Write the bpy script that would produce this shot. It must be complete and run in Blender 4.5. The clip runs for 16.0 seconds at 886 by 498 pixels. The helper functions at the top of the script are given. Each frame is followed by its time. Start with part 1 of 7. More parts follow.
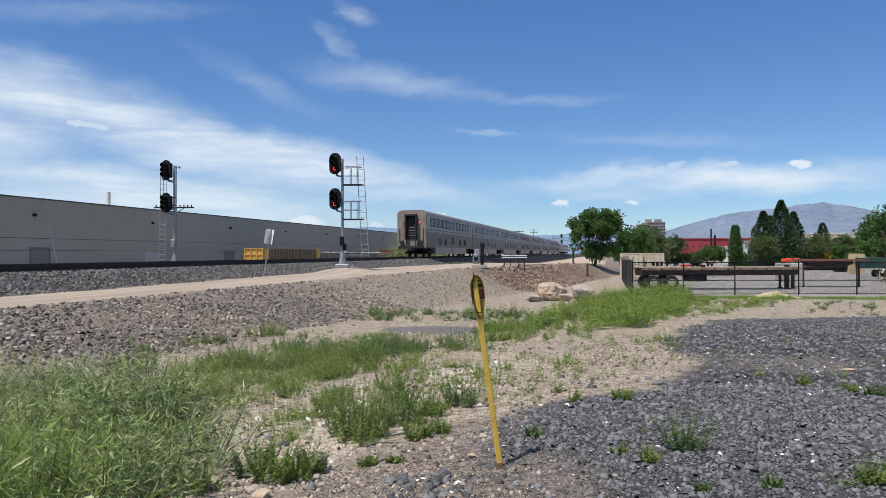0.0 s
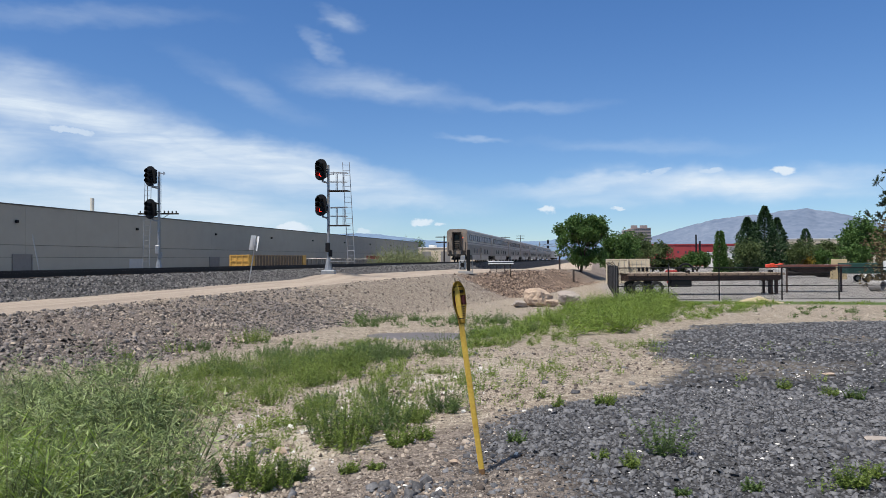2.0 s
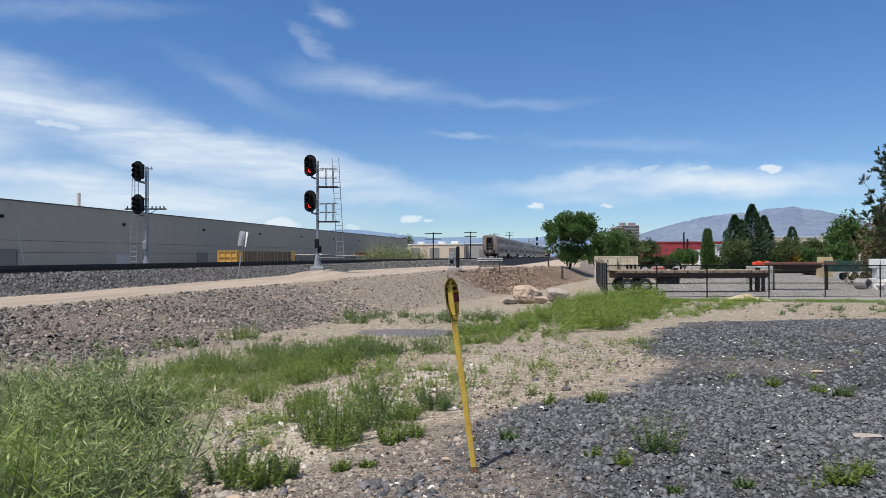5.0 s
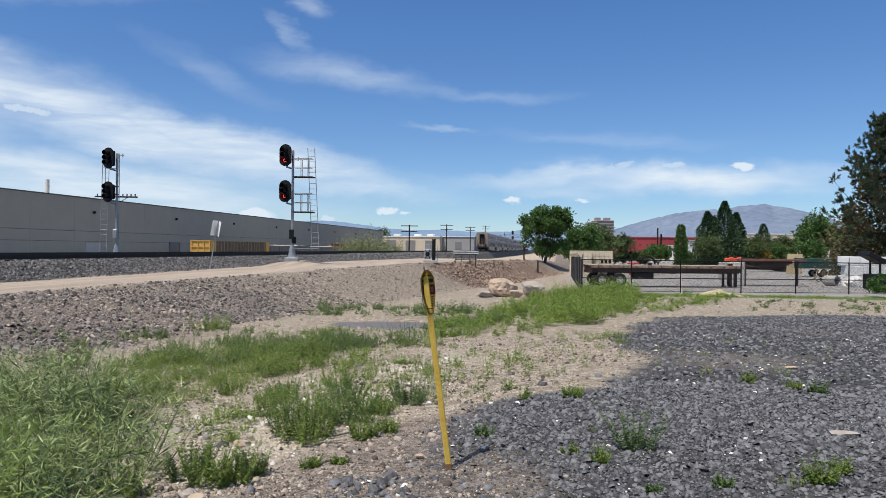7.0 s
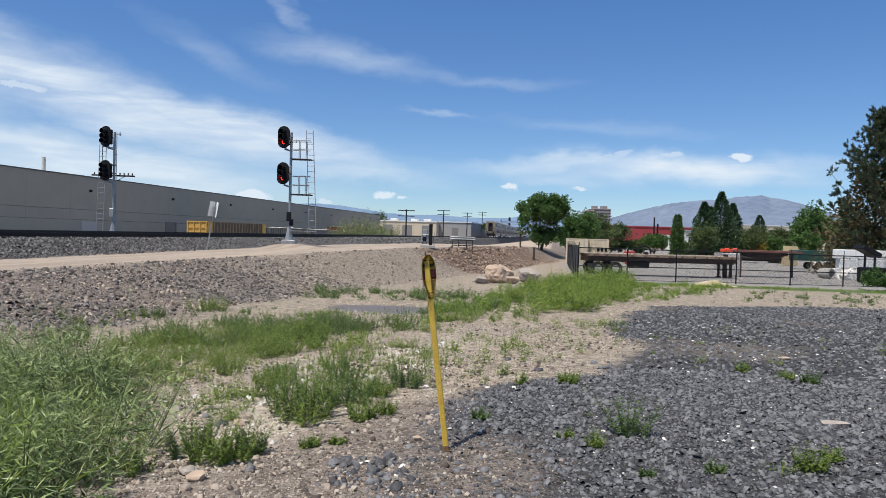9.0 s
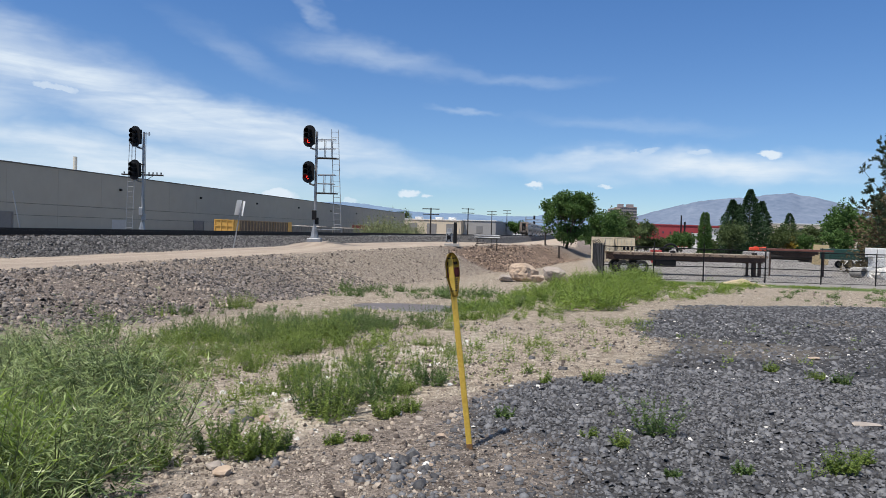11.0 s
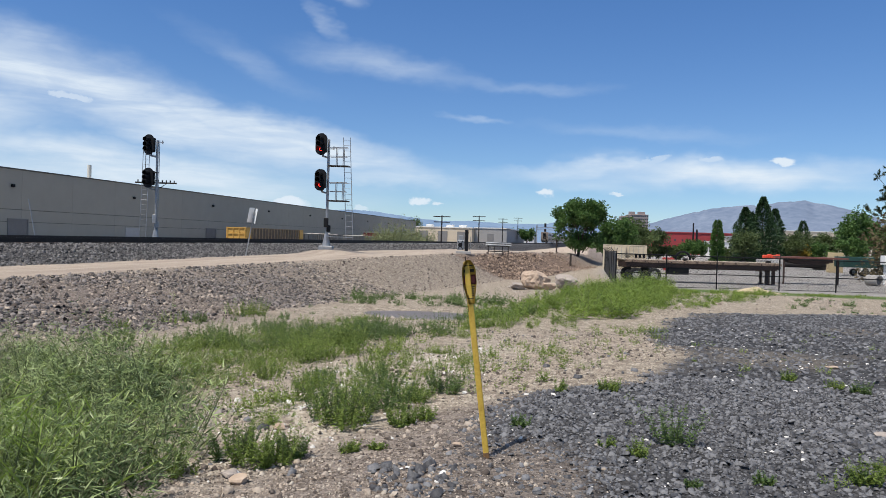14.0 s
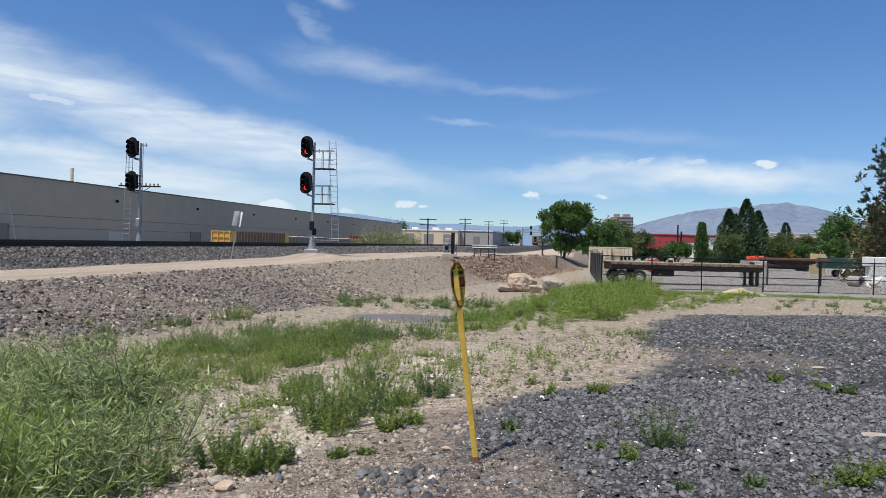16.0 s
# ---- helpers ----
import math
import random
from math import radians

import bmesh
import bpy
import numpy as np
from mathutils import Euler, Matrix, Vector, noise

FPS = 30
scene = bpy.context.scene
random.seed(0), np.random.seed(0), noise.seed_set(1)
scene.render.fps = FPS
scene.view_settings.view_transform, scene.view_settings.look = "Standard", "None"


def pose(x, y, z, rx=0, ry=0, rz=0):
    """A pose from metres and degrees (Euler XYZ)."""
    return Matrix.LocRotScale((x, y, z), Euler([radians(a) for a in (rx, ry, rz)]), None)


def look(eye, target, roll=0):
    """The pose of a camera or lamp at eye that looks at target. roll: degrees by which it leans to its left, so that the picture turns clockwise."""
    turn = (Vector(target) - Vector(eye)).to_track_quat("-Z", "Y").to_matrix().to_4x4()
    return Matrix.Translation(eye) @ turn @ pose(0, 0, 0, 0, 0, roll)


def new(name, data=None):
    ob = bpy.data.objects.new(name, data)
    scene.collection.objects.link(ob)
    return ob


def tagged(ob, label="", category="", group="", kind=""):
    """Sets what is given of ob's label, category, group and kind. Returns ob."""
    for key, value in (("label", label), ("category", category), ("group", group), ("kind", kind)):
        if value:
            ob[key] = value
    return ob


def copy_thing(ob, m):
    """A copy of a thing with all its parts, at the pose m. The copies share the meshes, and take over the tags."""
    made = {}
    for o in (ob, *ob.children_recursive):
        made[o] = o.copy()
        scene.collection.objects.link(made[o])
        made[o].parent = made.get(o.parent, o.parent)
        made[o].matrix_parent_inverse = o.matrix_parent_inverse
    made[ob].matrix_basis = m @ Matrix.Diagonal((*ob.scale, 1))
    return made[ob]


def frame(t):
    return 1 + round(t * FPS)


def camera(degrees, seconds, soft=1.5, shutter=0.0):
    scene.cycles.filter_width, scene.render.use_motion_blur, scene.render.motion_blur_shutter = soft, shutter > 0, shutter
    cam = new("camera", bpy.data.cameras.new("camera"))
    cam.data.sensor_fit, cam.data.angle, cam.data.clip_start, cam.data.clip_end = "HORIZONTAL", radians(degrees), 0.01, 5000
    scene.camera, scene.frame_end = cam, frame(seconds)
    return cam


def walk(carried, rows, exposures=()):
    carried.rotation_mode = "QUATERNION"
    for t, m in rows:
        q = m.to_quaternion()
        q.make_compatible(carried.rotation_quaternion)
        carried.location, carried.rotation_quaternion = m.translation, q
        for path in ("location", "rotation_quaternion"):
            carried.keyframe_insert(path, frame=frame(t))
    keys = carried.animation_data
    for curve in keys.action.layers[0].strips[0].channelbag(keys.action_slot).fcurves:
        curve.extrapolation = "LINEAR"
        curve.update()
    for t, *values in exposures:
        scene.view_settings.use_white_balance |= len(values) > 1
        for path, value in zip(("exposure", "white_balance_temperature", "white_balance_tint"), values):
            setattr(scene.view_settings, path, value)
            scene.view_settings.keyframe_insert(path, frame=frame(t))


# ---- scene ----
cam = camera(63.8, 16.0, soft=0.85)
PATH = [
    (0, (0.004, 0.046, 1.583), (-0.446, 1.994, 1.596), -0.2),
    (0.5, (0.012, 0.058, 1.578), (-0.418, 2.011, 1.591), -0.2),
    (1, (0.031, 0.067, 1.581), (-0.393, 2.021, 1.597), -0.3),
    (1.5, (0.041, 0.046, 1.583), (-0.378, 2.002, 1.608), -0.3),
    (2, (0.044, 0.057, 1.581), (-0.37, 2.013, 1.611), -0.3),
    (2.5, (0.045, 0.056, 1.582), (-0.362, 2.014, 1.612), -0.3),
    (3, (0.043, 0.033, 1.588), (-0.36, 1.992, 1.616), -0.1),
    (3.5, (0.035, 0.037, 1.588), (-0.366, 1.997, 1.613), -0.0),
    (6, (0.002, 0.191, 1.572), (-0.355, 2.159, 1.591), -0.1),
    (6.5, (0.002, 0.257, 1.564), (-0.336, 2.228, 1.582), 0.1),
    (7, (-0.026, 0.241, 1.572), (-0.343, 2.215, 1.572), 0.6),
    (7.5, (-0.047, 0.194, 1.572), (-0.352, 2.17, 1.557), 1.2),
    (8, (-0.066, 0.192, 1.573), (-0.369, 2.169, 1.552), 1.5),
    (8.5, (-0.062, 0.223, 1.567), (-0.37, 2.199, 1.541), 1.6),
    (9, (-0.055, 0.189, 1.57), (-0.361, 2.165, 1.529), 1.7),
    (11.5, (-0.049, 0.193, 1.567), (-0.433, 2.155, 1.52), 1.6),
    (12, (-0.056, 0.198, 1.569), (-0.44, 2.16, 1.533), 1.5),
    (12.5, (-0.057, 0.199, 1.567), (-0.441, 2.161, 1.539), 1.4),
    (13, (-0.057, 0.196, 1.569), (-0.443, 2.158, 1.545), 1.3),
    (13.5, (-0.059, 0.187, 1.569), (-0.453, 2.148, 1.545), 1.5),
    (14, (-0.094, 0.203, 1.563), (-0.498, 2.161, 1.536), 1.7),
    (14.5, (-0.154, 0.214, 1.558), (-0.554, 2.173, 1.525), 1.5),
    (15, (-0.187, 0.22, 1.559), (-0.576, 2.182, 1.521), 1.3),
    (15.5, (-0.164, 0.216, 1.558), (-0.542, 2.18, 1.526), 1.4),
    (16, (-0.119, 0.246, 1.558), (-0.485, 2.212, 1.54), 1.5),
]
walk(cam, [(t, look(eye, target, roll)) for t, eye, target, roll in PATH])

# ---- world, sun and exposure ----
SUN_AZ, SUN_EL = radians(216.0), radians(64.0)   # clockwise from +y


def build_world():
    w = bpy.data.worlds.new("daylight")
    scene.world = w
    w.use_nodes = True
    nt = w.node_tree
    nt.nodes.clear()

    def node(kind, operation="", interpolation_type="", data_type="", blend_type="", vector_type=""):
        n = nt.nodes.new("ShaderNode" + kind)
        if operation:
            n.operation = operation
        if interpolation_type:
            n.interpolation_type = interpolation_type
        if data_type:
            n.data_type = data_type
        if blend_type:
            n.blend_type = blend_type
        if vector_type:
            n.vector_type = vector_type
        return n

    def plug(sock, val):
        if isinstance(val, (int, float, tuple)):
            sock.default_value = val
        else:
            nt.links.new(val, sock)

    def math_(op, a, b=0.0, c=None):
        n = node("Math", operation=op)
        plug(n.inputs[0], a)
        plug(n.inputs[1], b)
        if c is not None:
            plug(n.inputs[2], c)
        return n.outputs[0]

    def span(v, a, b, c=0.0, d=1.0):
        n = node("MapRange", interpolation_type="SMOOTHSTEP")
        for i, q in enumerate((v, a, b, c, d)):
            plug(n.inputs[i], q)
        return n.outputs[0]

    sky = node("TexSky")
    sky.sky_type, sky.sun_disc = "NISHITA", False
    sky.sun_elevation, sky.sun_rotation = SUN_EL, SUN_AZ
    sky.altitude, sky.air_density, sky.dust_density, sky.ozone_density = 1350, 1.0, 0.1, 4.0
    tc = node("TexCoord")
    sep = node("SeparateXYZ")
    nt.links.new(tc.outputs["Generated"], sep.inputs[0])
    az = math_("MULTIPLY", math_("ARCTAN2", sep.outputs[0], sep.outputs[1]), 57.2958)
    el = math_("MULTIPLY", math_("ARCSINE", sep.outputs[2]), 57.2958)
    # clear air: deeper blue overhead, paler near the horizon
    tint = node("Mix", data_type="RGBA")
    plug(tint.inputs["Factor"], span(el, 0.0, 24.0))
    tint.inputs["A"].default_value, tint.inputs["B"].default_value = (0.73, 0.84, 0.96, 1), (0.61, 0.88, 1.15, 1)
    blue = node("Mix", data_type="RGBA", blend_type="MULTIPLY")
    blue.inputs["Factor"].default_value = 1.0
    nt.links.new(sky.outputs[0], blue.inputs["A"])
    nt.links.new(tint.outputs["Result"], blue.inputs["B"])
    # high cloud, in degrees of heading and height
    flat = node("CombineXYZ")
    plug(flat.inputs[0], az)
    plug(flat.inputs[1], el)

    def cloud_noise(sx, sy, rot, detail=6.0, rough=0.6, dist=0.0):
        mp = node("Mapping")
        mp.inputs["Scale"].default_value = (sx, sy, 1)
        mp.inputs["Rotation"].default_value = (0, 0, radians(rot))
        nt.links.new(flat.outputs[0], mp.inputs[0])
        n = node("TexNoise")
        n.inputs["Scale"].default_value = 1.0
        n.inputs["Detail"].default_value = detail
        n.inputs["Roughness"].default_value = rough
        n.inputs["Distortion"].default_value = dist
        nt.links.new(mp.outputs[0], n.inputs["Vector"])
        return n

    wn = cloud_noise(0.16, 0.32, 8, 4)
    wob = node("VectorMath", operation="MULTIPLY_ADD")
    nt.links.new(wn.outputs["Color"], wob.inputs[0])
    wob.inputs[1].default_value, wob.inputs[2].default_value = (6.0, 2.6, 0), (-3.0, -1.3, 0)
    warped = node("VectorMath", operation="ADD")
    nt.links.new(flat.outputs[0], warped.inputs[0])
    nt.links.new(wob.outputs[0], warped.inputs[1])
    fn = cloud_noise(0.9, 1.3, 0, 5)
    wob2 = node("VectorMath", operation="MULTIPLY_ADD")
    nt.links.new(fn.outputs["Color"], wob2.inputs[0])
    wob2.inputs[1].default_value, wob2.inputs[2].default_value = (1.9, 0.9, 0), (-0.95, -0.45, 0)
    crisp = node("VectorMath", operation="ADD")
    nt.links.new(flat.outputs[0], crisp.inputs[0])
    nt.links.new(wob2.outputs[0], crisp.inputs[1])

    def bank(src, a, e, turn, la, le, amount, soft=0.0):
        mp = node("Mapping", vector_type="TEXTURE")
        mp.inputs["Location"].default_value = (a, e, 0)
        mp.inputs["Rotation"].default_value = (0, 0, radians(turn))
        mp.inputs["Scale"].default_value = (la, le, 1)
        nt.links.new(src.outputs[0], mp.inputs[0])
        ln = node("VectorMath", operation="LENGTH")
        nt.links.new(mp.outputs[0], ln.inputs[0])
        return span(ln.outputs["Value"], 1.0, soft, 0.0, amount)

    veil = 0.0
    for row in CIRRUS:
        veil = math_("MAXIMUM", veil, bank(warped, *row)) if row[5] > 0.55 else math_("ADD", veil, bank(warped, *row))
    streak = span(cloud_noise(0.07, 0.50, 9, 5, 0.55, 0.5).outputs["Fac"], 0.28, 0.66, 0.58, 1.10)
    wisp = span(cloud_noise(0.22, 0.9, 12, 5, 0.58, 0.7).outputs["Fac"], 0.33, 0.66, 0.82, 1.06)
    veil = math_("MULTIPLY", math_("MULTIPLY", veil, streak), wisp)
    # thin high veil over the rest of the sky
    veil = math_("MAXIMUM", veil, math_("MULTIPLY", span(el, 22.0, 48.0, 0.0, 0.55), streak))
    puffs = 0.0
    for row in PUFFS:
        puffs = math_("MAXIMUM", puffs, bank(crisp, *row, 0.45))
    cover = math_("MINIMUM", math_("MAXIMUM", veil, puffs), 0.96)
    mix = node("Mix", data_type="RGBA")
    plug(mix.inputs["Factor"], cover)
    nt.links.new(blue.outputs["Result"], mix.inputs["A"])
    mix.inputs["B"].default_value = (6.6, 7.4, 8.2, 1)
    bg, out = node("Background"), node("OutputWorld")
    bg.inputs["Strength"].default_value = 0.115
    nt.links.new(mix.outputs["Result"], bg.inputs["Color"])
    nt.links.new(bg.outputs[0], out.inputs["Surface"])


# heading, height, slope, half-length, half-height (degrees), thickness
CIRRUS = ((-27.0, 8.3, -10.0, 19.0, 2.0, 1.0), (-22.0, 6.9, -9.0, 13.0, 1.3, 1.0), (-38.0, 5.2, -3.0, 16.0, 2.2, 0.9), (-30.0, 7.6, -8.5, 22.0, 3.0, 1.0), (-41.0, 10.6, -13.0, 19.0, 3.8, 0.95), (-50.0, 8.0, 0.0, 16.0, 6.0, 0.95),
          (-34.0, 4.2, -3.0, 22.0, 3.4, 0.85), (-17.0, 13.7, -8.0, 10.0, 1.6, 0.34), (-5.0, 12.2, -3.0, 9.0, 0.7, 0.18),
          (-9.5, 9.9, -6.0, 4.0, 0.45, 0.42), (4.0, 8.8, -4.0, 12.0, 0.9, 0.18), (2.0, 6.1, 4.0, 10.0, 1.1, 0.75),
          (10.0, 5.6, -3.0, 15.0, 1.8, 1.0), (-2.0, 4.9, -3.0, 11.0, 1.2, 0.42), (-40.0, 17.0, 6.0, 14.0, 1.1, 0.20),
          (-27.0, 13.2, -22.0, 8.0, 1.4, 0.16), (-14.0, 4.6, -5.0, 9.0, 1.2, 0.42), (-20.4, 18.4, -24.0, 2.8, 1.0, 0.36),
          (-21.6, 16.6, -40.0, 2.4, 0.9, 0.30), (60.0, 12.0, 10.0, 30.0, 4.0, 0.4), (120.0, 25.0, -15.0, 40.0, 6.0, 0.4))
PUFFS = ((13.6, 6.35, -3.0, 1.1, 0.36, 0.95), (-3.6, 3.95, 0.0, 0.9, 0.42, 0.95), (2.0, 3.95, 0.0, 0.7, 0.22, 0.8), (-23.8, 2.6, -3.0, 2.0, 0.55, 0.95),
         (-13.7, 3.0, 0.0, 1.0, 0.36, 0.9), (-12.1, 2.85, 0.0, 0.7, 0.24, 0.8), (8.6, 6.6, 0.0, 1.4, 0.35, 0.6), (4.6, 6.6, 6.0, 1.8, 0.32, 0.5),
         (-18.3, 2.4, 0.0, 0.8, 0.4, 0.6), (-39.5, 9.3, -5.0, 2.2, 0.4, 0.7))


build_world()
sun = new("sun", bpy.data.lights.new("sun", "SUN"))
sun.data.energy, sun.data.angle, sun.data.color = 4.9, radians(0.53), (1.0, 0.945, 0.86)
sd = Vector((math.sin(SUN_AZ) * math.cos(SUN_EL), math.cos(SUN_AZ) * math.cos(SUN_EL), math.sin(SUN_EL)))
sun.matrix_world = look(sd * 50, (0, 0, 0))
scene.view_settings.exposure = 0.0

# ---- materials ----
def mat(name, c1, c2=None, rough=0.8, metal=0.0, scale=3.0, fine=40.0, bump=0.0, bump_scale=30.0, coord="Object", island=0.0, emit=0.0, spec=0.5):
    """A surface with broad and fine variation between two colours."""
    m = bpy.data.materials.new(name)
    m.use_nodes = True
    nt = m.node_tree
    b = nt.nodes["Principled BSDF"]
    b.inputs["Roughness"].default_value = rough
    b.inputs["Metallic"].default_value = metal
    b.inputs["Specular IOR Level"].default_value = spec
    c2 = c2 or tuple(v * 0.7 for v in c1)
    tc = nt.nodes.new("ShaderNodeTexCoord")
    n1 = nt.nodes.new("ShaderNodeTexNoise")
    n2 = nt.nodes.new("ShaderNodeTexNoise")
    n1.inputs["Scale"].default_value, n2.inputs["Scale"].default_value = scale, fine
    n1.inputs["Detail"].default_value, n2.inputs["Detail"].default_value = 4, 3
    for n in (n1, n2):
        nt.links.new(tc.outputs[coord], n.inputs["Vector"])
    add = nt.nodes.new("ShaderNodeMath")
    add.operation = "ADD"
    nt.links.new(n1.outputs["Fac"], add.inputs[0])
    nt.links.new(n2.outputs["Fac"], add.inputs[1])
    src = add.outputs[0]
    if island:
        gi = nt.nodes.new("ShaderNodeNewGeometry")
        ml = nt.nodes.new("ShaderNodeMath")
        ml.operation = "MULTIPLY_ADD"
        ml.inputs[1].default_value = island
        nt.links.new(gi.outputs["Random Per Island"], ml.inputs[0])
        nt.links.new(src, ml.inputs[2])
        sb = nt.nodes.new("ShaderNodeMath")
        sb.operation = "SUBTRACT"
        sb.inputs[1].default_value = island * 0.5
        nt.links.new(ml.outputs[0], sb.inputs[0])
        src = sb.outputs[0]
    mr = nt.nodes.new("ShaderNodeMapRange")
    mr.inputs["From Min"].default_value, mr.inputs["From Max"].default_value = 0.65, 1.35
    nt.links.new(src, mr.inputs["Value"])
    mix = nt.nodes.new("ShaderNodeMix")
    mix.data_type = "RGBA"
    mix.inputs["A"].default_value, mix.inputs["B"].default_value = (*c2, 1), (*c1, 1)
    nt.links.new(mr.outputs[0], mix.inputs["Factor"])
    nt.links.new(mix.outputs["Result"], b.inputs["Base Color"])
    if bump:
        n3 = nt.nodes.new("ShaderNodeTexNoise")
        n3.inputs["Scale"].default_value, n3.inputs["Detail"].default_value = bump_scale, 5
        nt.links.new(tc.outputs[coord], n3.inputs["Vector"])
        bp = nt.nodes.new("ShaderNodeBump")
        bp.inputs["Strength"].default_value, bp.inputs["Distance"].default_value = bump, 0.02
        nt.links.new(n3.outputs["Fac"], bp.inputs["Height"])
        nt.links.new(bp.outputs[0], b.inputs["Normal"])
    if emit:
        b.inputs["Emission Color"].default_value = (*c1, 1)
        b.inputs["Emission Strength"].default_value = emit
    return m


def leaf_mat(name, c1, c2, through_light=0.35, scale=1.2, rough=0.65):
    m = mat(name, c1, c2, rough, 0, scale, 9.0, island=0.5, spec=0.3)
    nt = m.node_tree
    b = nt.nodes["Principled BSDF"]
    col = b.inputs["Base Color"].links[0].from_socket
    tr = nt.nodes.new("ShaderNodeBsdfTranslucent")
    mx = nt.nodes.new("ShaderNodeMixShader")
    mx.inputs[0].default_value = through_light
    nt.links.new(col, tr.inputs["Color"])
    nt.links.new(b.outputs[0], mx.inputs[1])
    nt.links.new(tr.outputs[0], mx.inputs[2])
    nt.links.new(mx.outputs[0], nt.nodes["Material Output"].inputs["Surface"])
    return m


M_GALV = mat("galvanised_steel", (0.42, 0.43, 0.43), (0.25, 0.26, 0.27), 0.5, 0.6, 2, 30)
M_BLACK = mat("black_paint", (0.008, 0.008, 0.009), (0.005, 0.005, 0.006), 0.6, 0, 3, 30, spec=0.25)
M_STEEL = mat("rusty_steel", (0.035, 0.028, 0.024), (0.016, 0.013, 0.012), 0.7, 0.2, 2, 40)
M_CONC = mat("concrete", (0.42, 0.40, 0.37), (0.30, 0.28, 0.26), 0.9, 0, 2, 30, 0.3, 60)
M_WALL = mat("grey_tilt_up_concrete", (0.34, 0.328, 0.288), (0.30, 0.289, 0.252), 0.9, 0, 0.05, 0.6)
M_TRIM = mat("dark_metal_trim", (0.10, 0.10, 0.10), (0.06, 0.06, 0.06), 0.6, 0.3)
M_DOOR = mat("grey_painted_door", (0.21, 0.205, 0.20), (0.165, 0.16, 0.16), 0.7, 0, 1, 10)
M_WOOD = mat("weathered_tie_wood", (0.07, 0.05, 0.04), (0.03, 0.024, 0.02), 0.9, 0, 2, 25, 0.4, 30)
M_POLE = mat("creosoted_pole", (0.03, 0.023, 0.02), (0.015, 0.012, 0.01), 0.9, 0, 2, 20)


# ---- mesh helpers ----
def box(bm, c, s, m=None):
    """A box of size s centred at c."""
    mm = Matrix.Translation(c) @ Matrix.Diagonal((*s, 1))
    if m is not None:
        mm = m @ mm
    return bmesh.ops.create_cube(bm, size=1.0, matrix=mm)["verts"]


def bevel_box(bm, c, s, r=0.01, m=None, seg=1):
    vs = box(bm, c, s, m)
    es = list({e for v in vs for e in v.link_edges})
    bmesh.ops.bevel(bm, geom=es, offset=r, segments=seg, affect="EDGES", profile=0.6)


def rod(bm, a, b, r0, r1=None, n=8, caps=True):
    """A tapered round bar from a to b."""
    a, b = Vector(a), Vector(b)
    r1 = r0 if r1 is None else r1
    d = b - a
    q = d.to_track_quat("Z", "Y").to_matrix().to_4x4()
    bmesh.ops.create_cone(bm, cap_ends=caps, segments=n, radius1=r0, radius2=r1, depth=d.length, matrix=Matrix.Translation((a + b) / 2) @ q)


def mesh_of(bm, name, material, smooth=False):
    me = bpy.data.meshes.new(name)
    bmesh.ops.recalc_face_normals(bm, faces=bm.faces)
    bm.to_mesh(me)
    bm.free()
    for mm in (material if isinstance(material, (list, tuple)) else [material]):
        me.materials.append(mm)
    if smooth:
        me.shade_smooth()
    return me


def part(name, bm, material, parent, label="", smooth=False):
    ob = new(name, mesh_of(bm, name, material, smooth))
    ob.parent = parent
    if label:
        tagged(ob, label)
    return ob


def thing(name, label, category, m=None, group="", kind=""):
    ob = new(name)
    ob.empty_display_size = 0.2
    if m is not None:
        ob.matrix_basis = m
    return tagged(ob, label, category, group, kind)


def solid(name, bm, material, label, category="", kind="", group="", smooth=False, m=None):
    ob = new(name, mesh_of(bm, name, material, smooth))
    if m is not None:
        ob.matrix_basis = m
    return tagged(ob, label, category, group, kind)


def raw(name, verts, faces, material, smooth=False):
    me = bpy.data.meshes.new(name)
    me.from_pydata(verts, [], faces)
    for mm in (material if isinstance(material, (list, tuple)) else [material]):
        me.materials.append(mm)
    if smooth:
        me.shade_smooth()
    return me


# ---- the lie of the land ----
RNG = np.random.default_rng(7)
GRID = RNG.random((256, 256))


def vnoise(x, y):
    """Smooth value noise, 0 to 1."""
    xi, yi = np.floor(x), np.floor(y)
    fx, fy = x - xi, y - yi
    fx, fy = fx * fx * (3 - 2 * fx), fy * fy * (3 - 2 * fy)
    xi, yi = xi.astype(int) % 256, yi.astype(int) % 256
    x1, y1 = (xi + 1) % 256, (yi + 1) % 256
    return (GRID[xi, yi] * (1 - fx) + GRID[x1, yi] * fx) * (1 - fy) + (GRID[xi, y1] * (1 - fx) + GRID[x1, y1] * fx) * fy


def fbm(x, y, n=4):
    s, a = 0, 0.5
    for i in range(n):
        s = s + a * vnoise(x * 2 ** i + 17 * i, y * 2 ** i + 31 * i)
        a /= 2
    return s


def sstep(a, b, v):
    t = np.clip((v - a) / (b - a), 0, 1)
    return t * t * (3 - 2 * t)


def road_edge(y):
    return np.interp(y, [-50, 20, 50, 75, 112, 4000], [-13.2, -12.2, -9.4, -6.6, -0.5, -0.5])


BANK_W = 3.8
POND = (-4.6, 19.6)
WATER_Z = -0.60


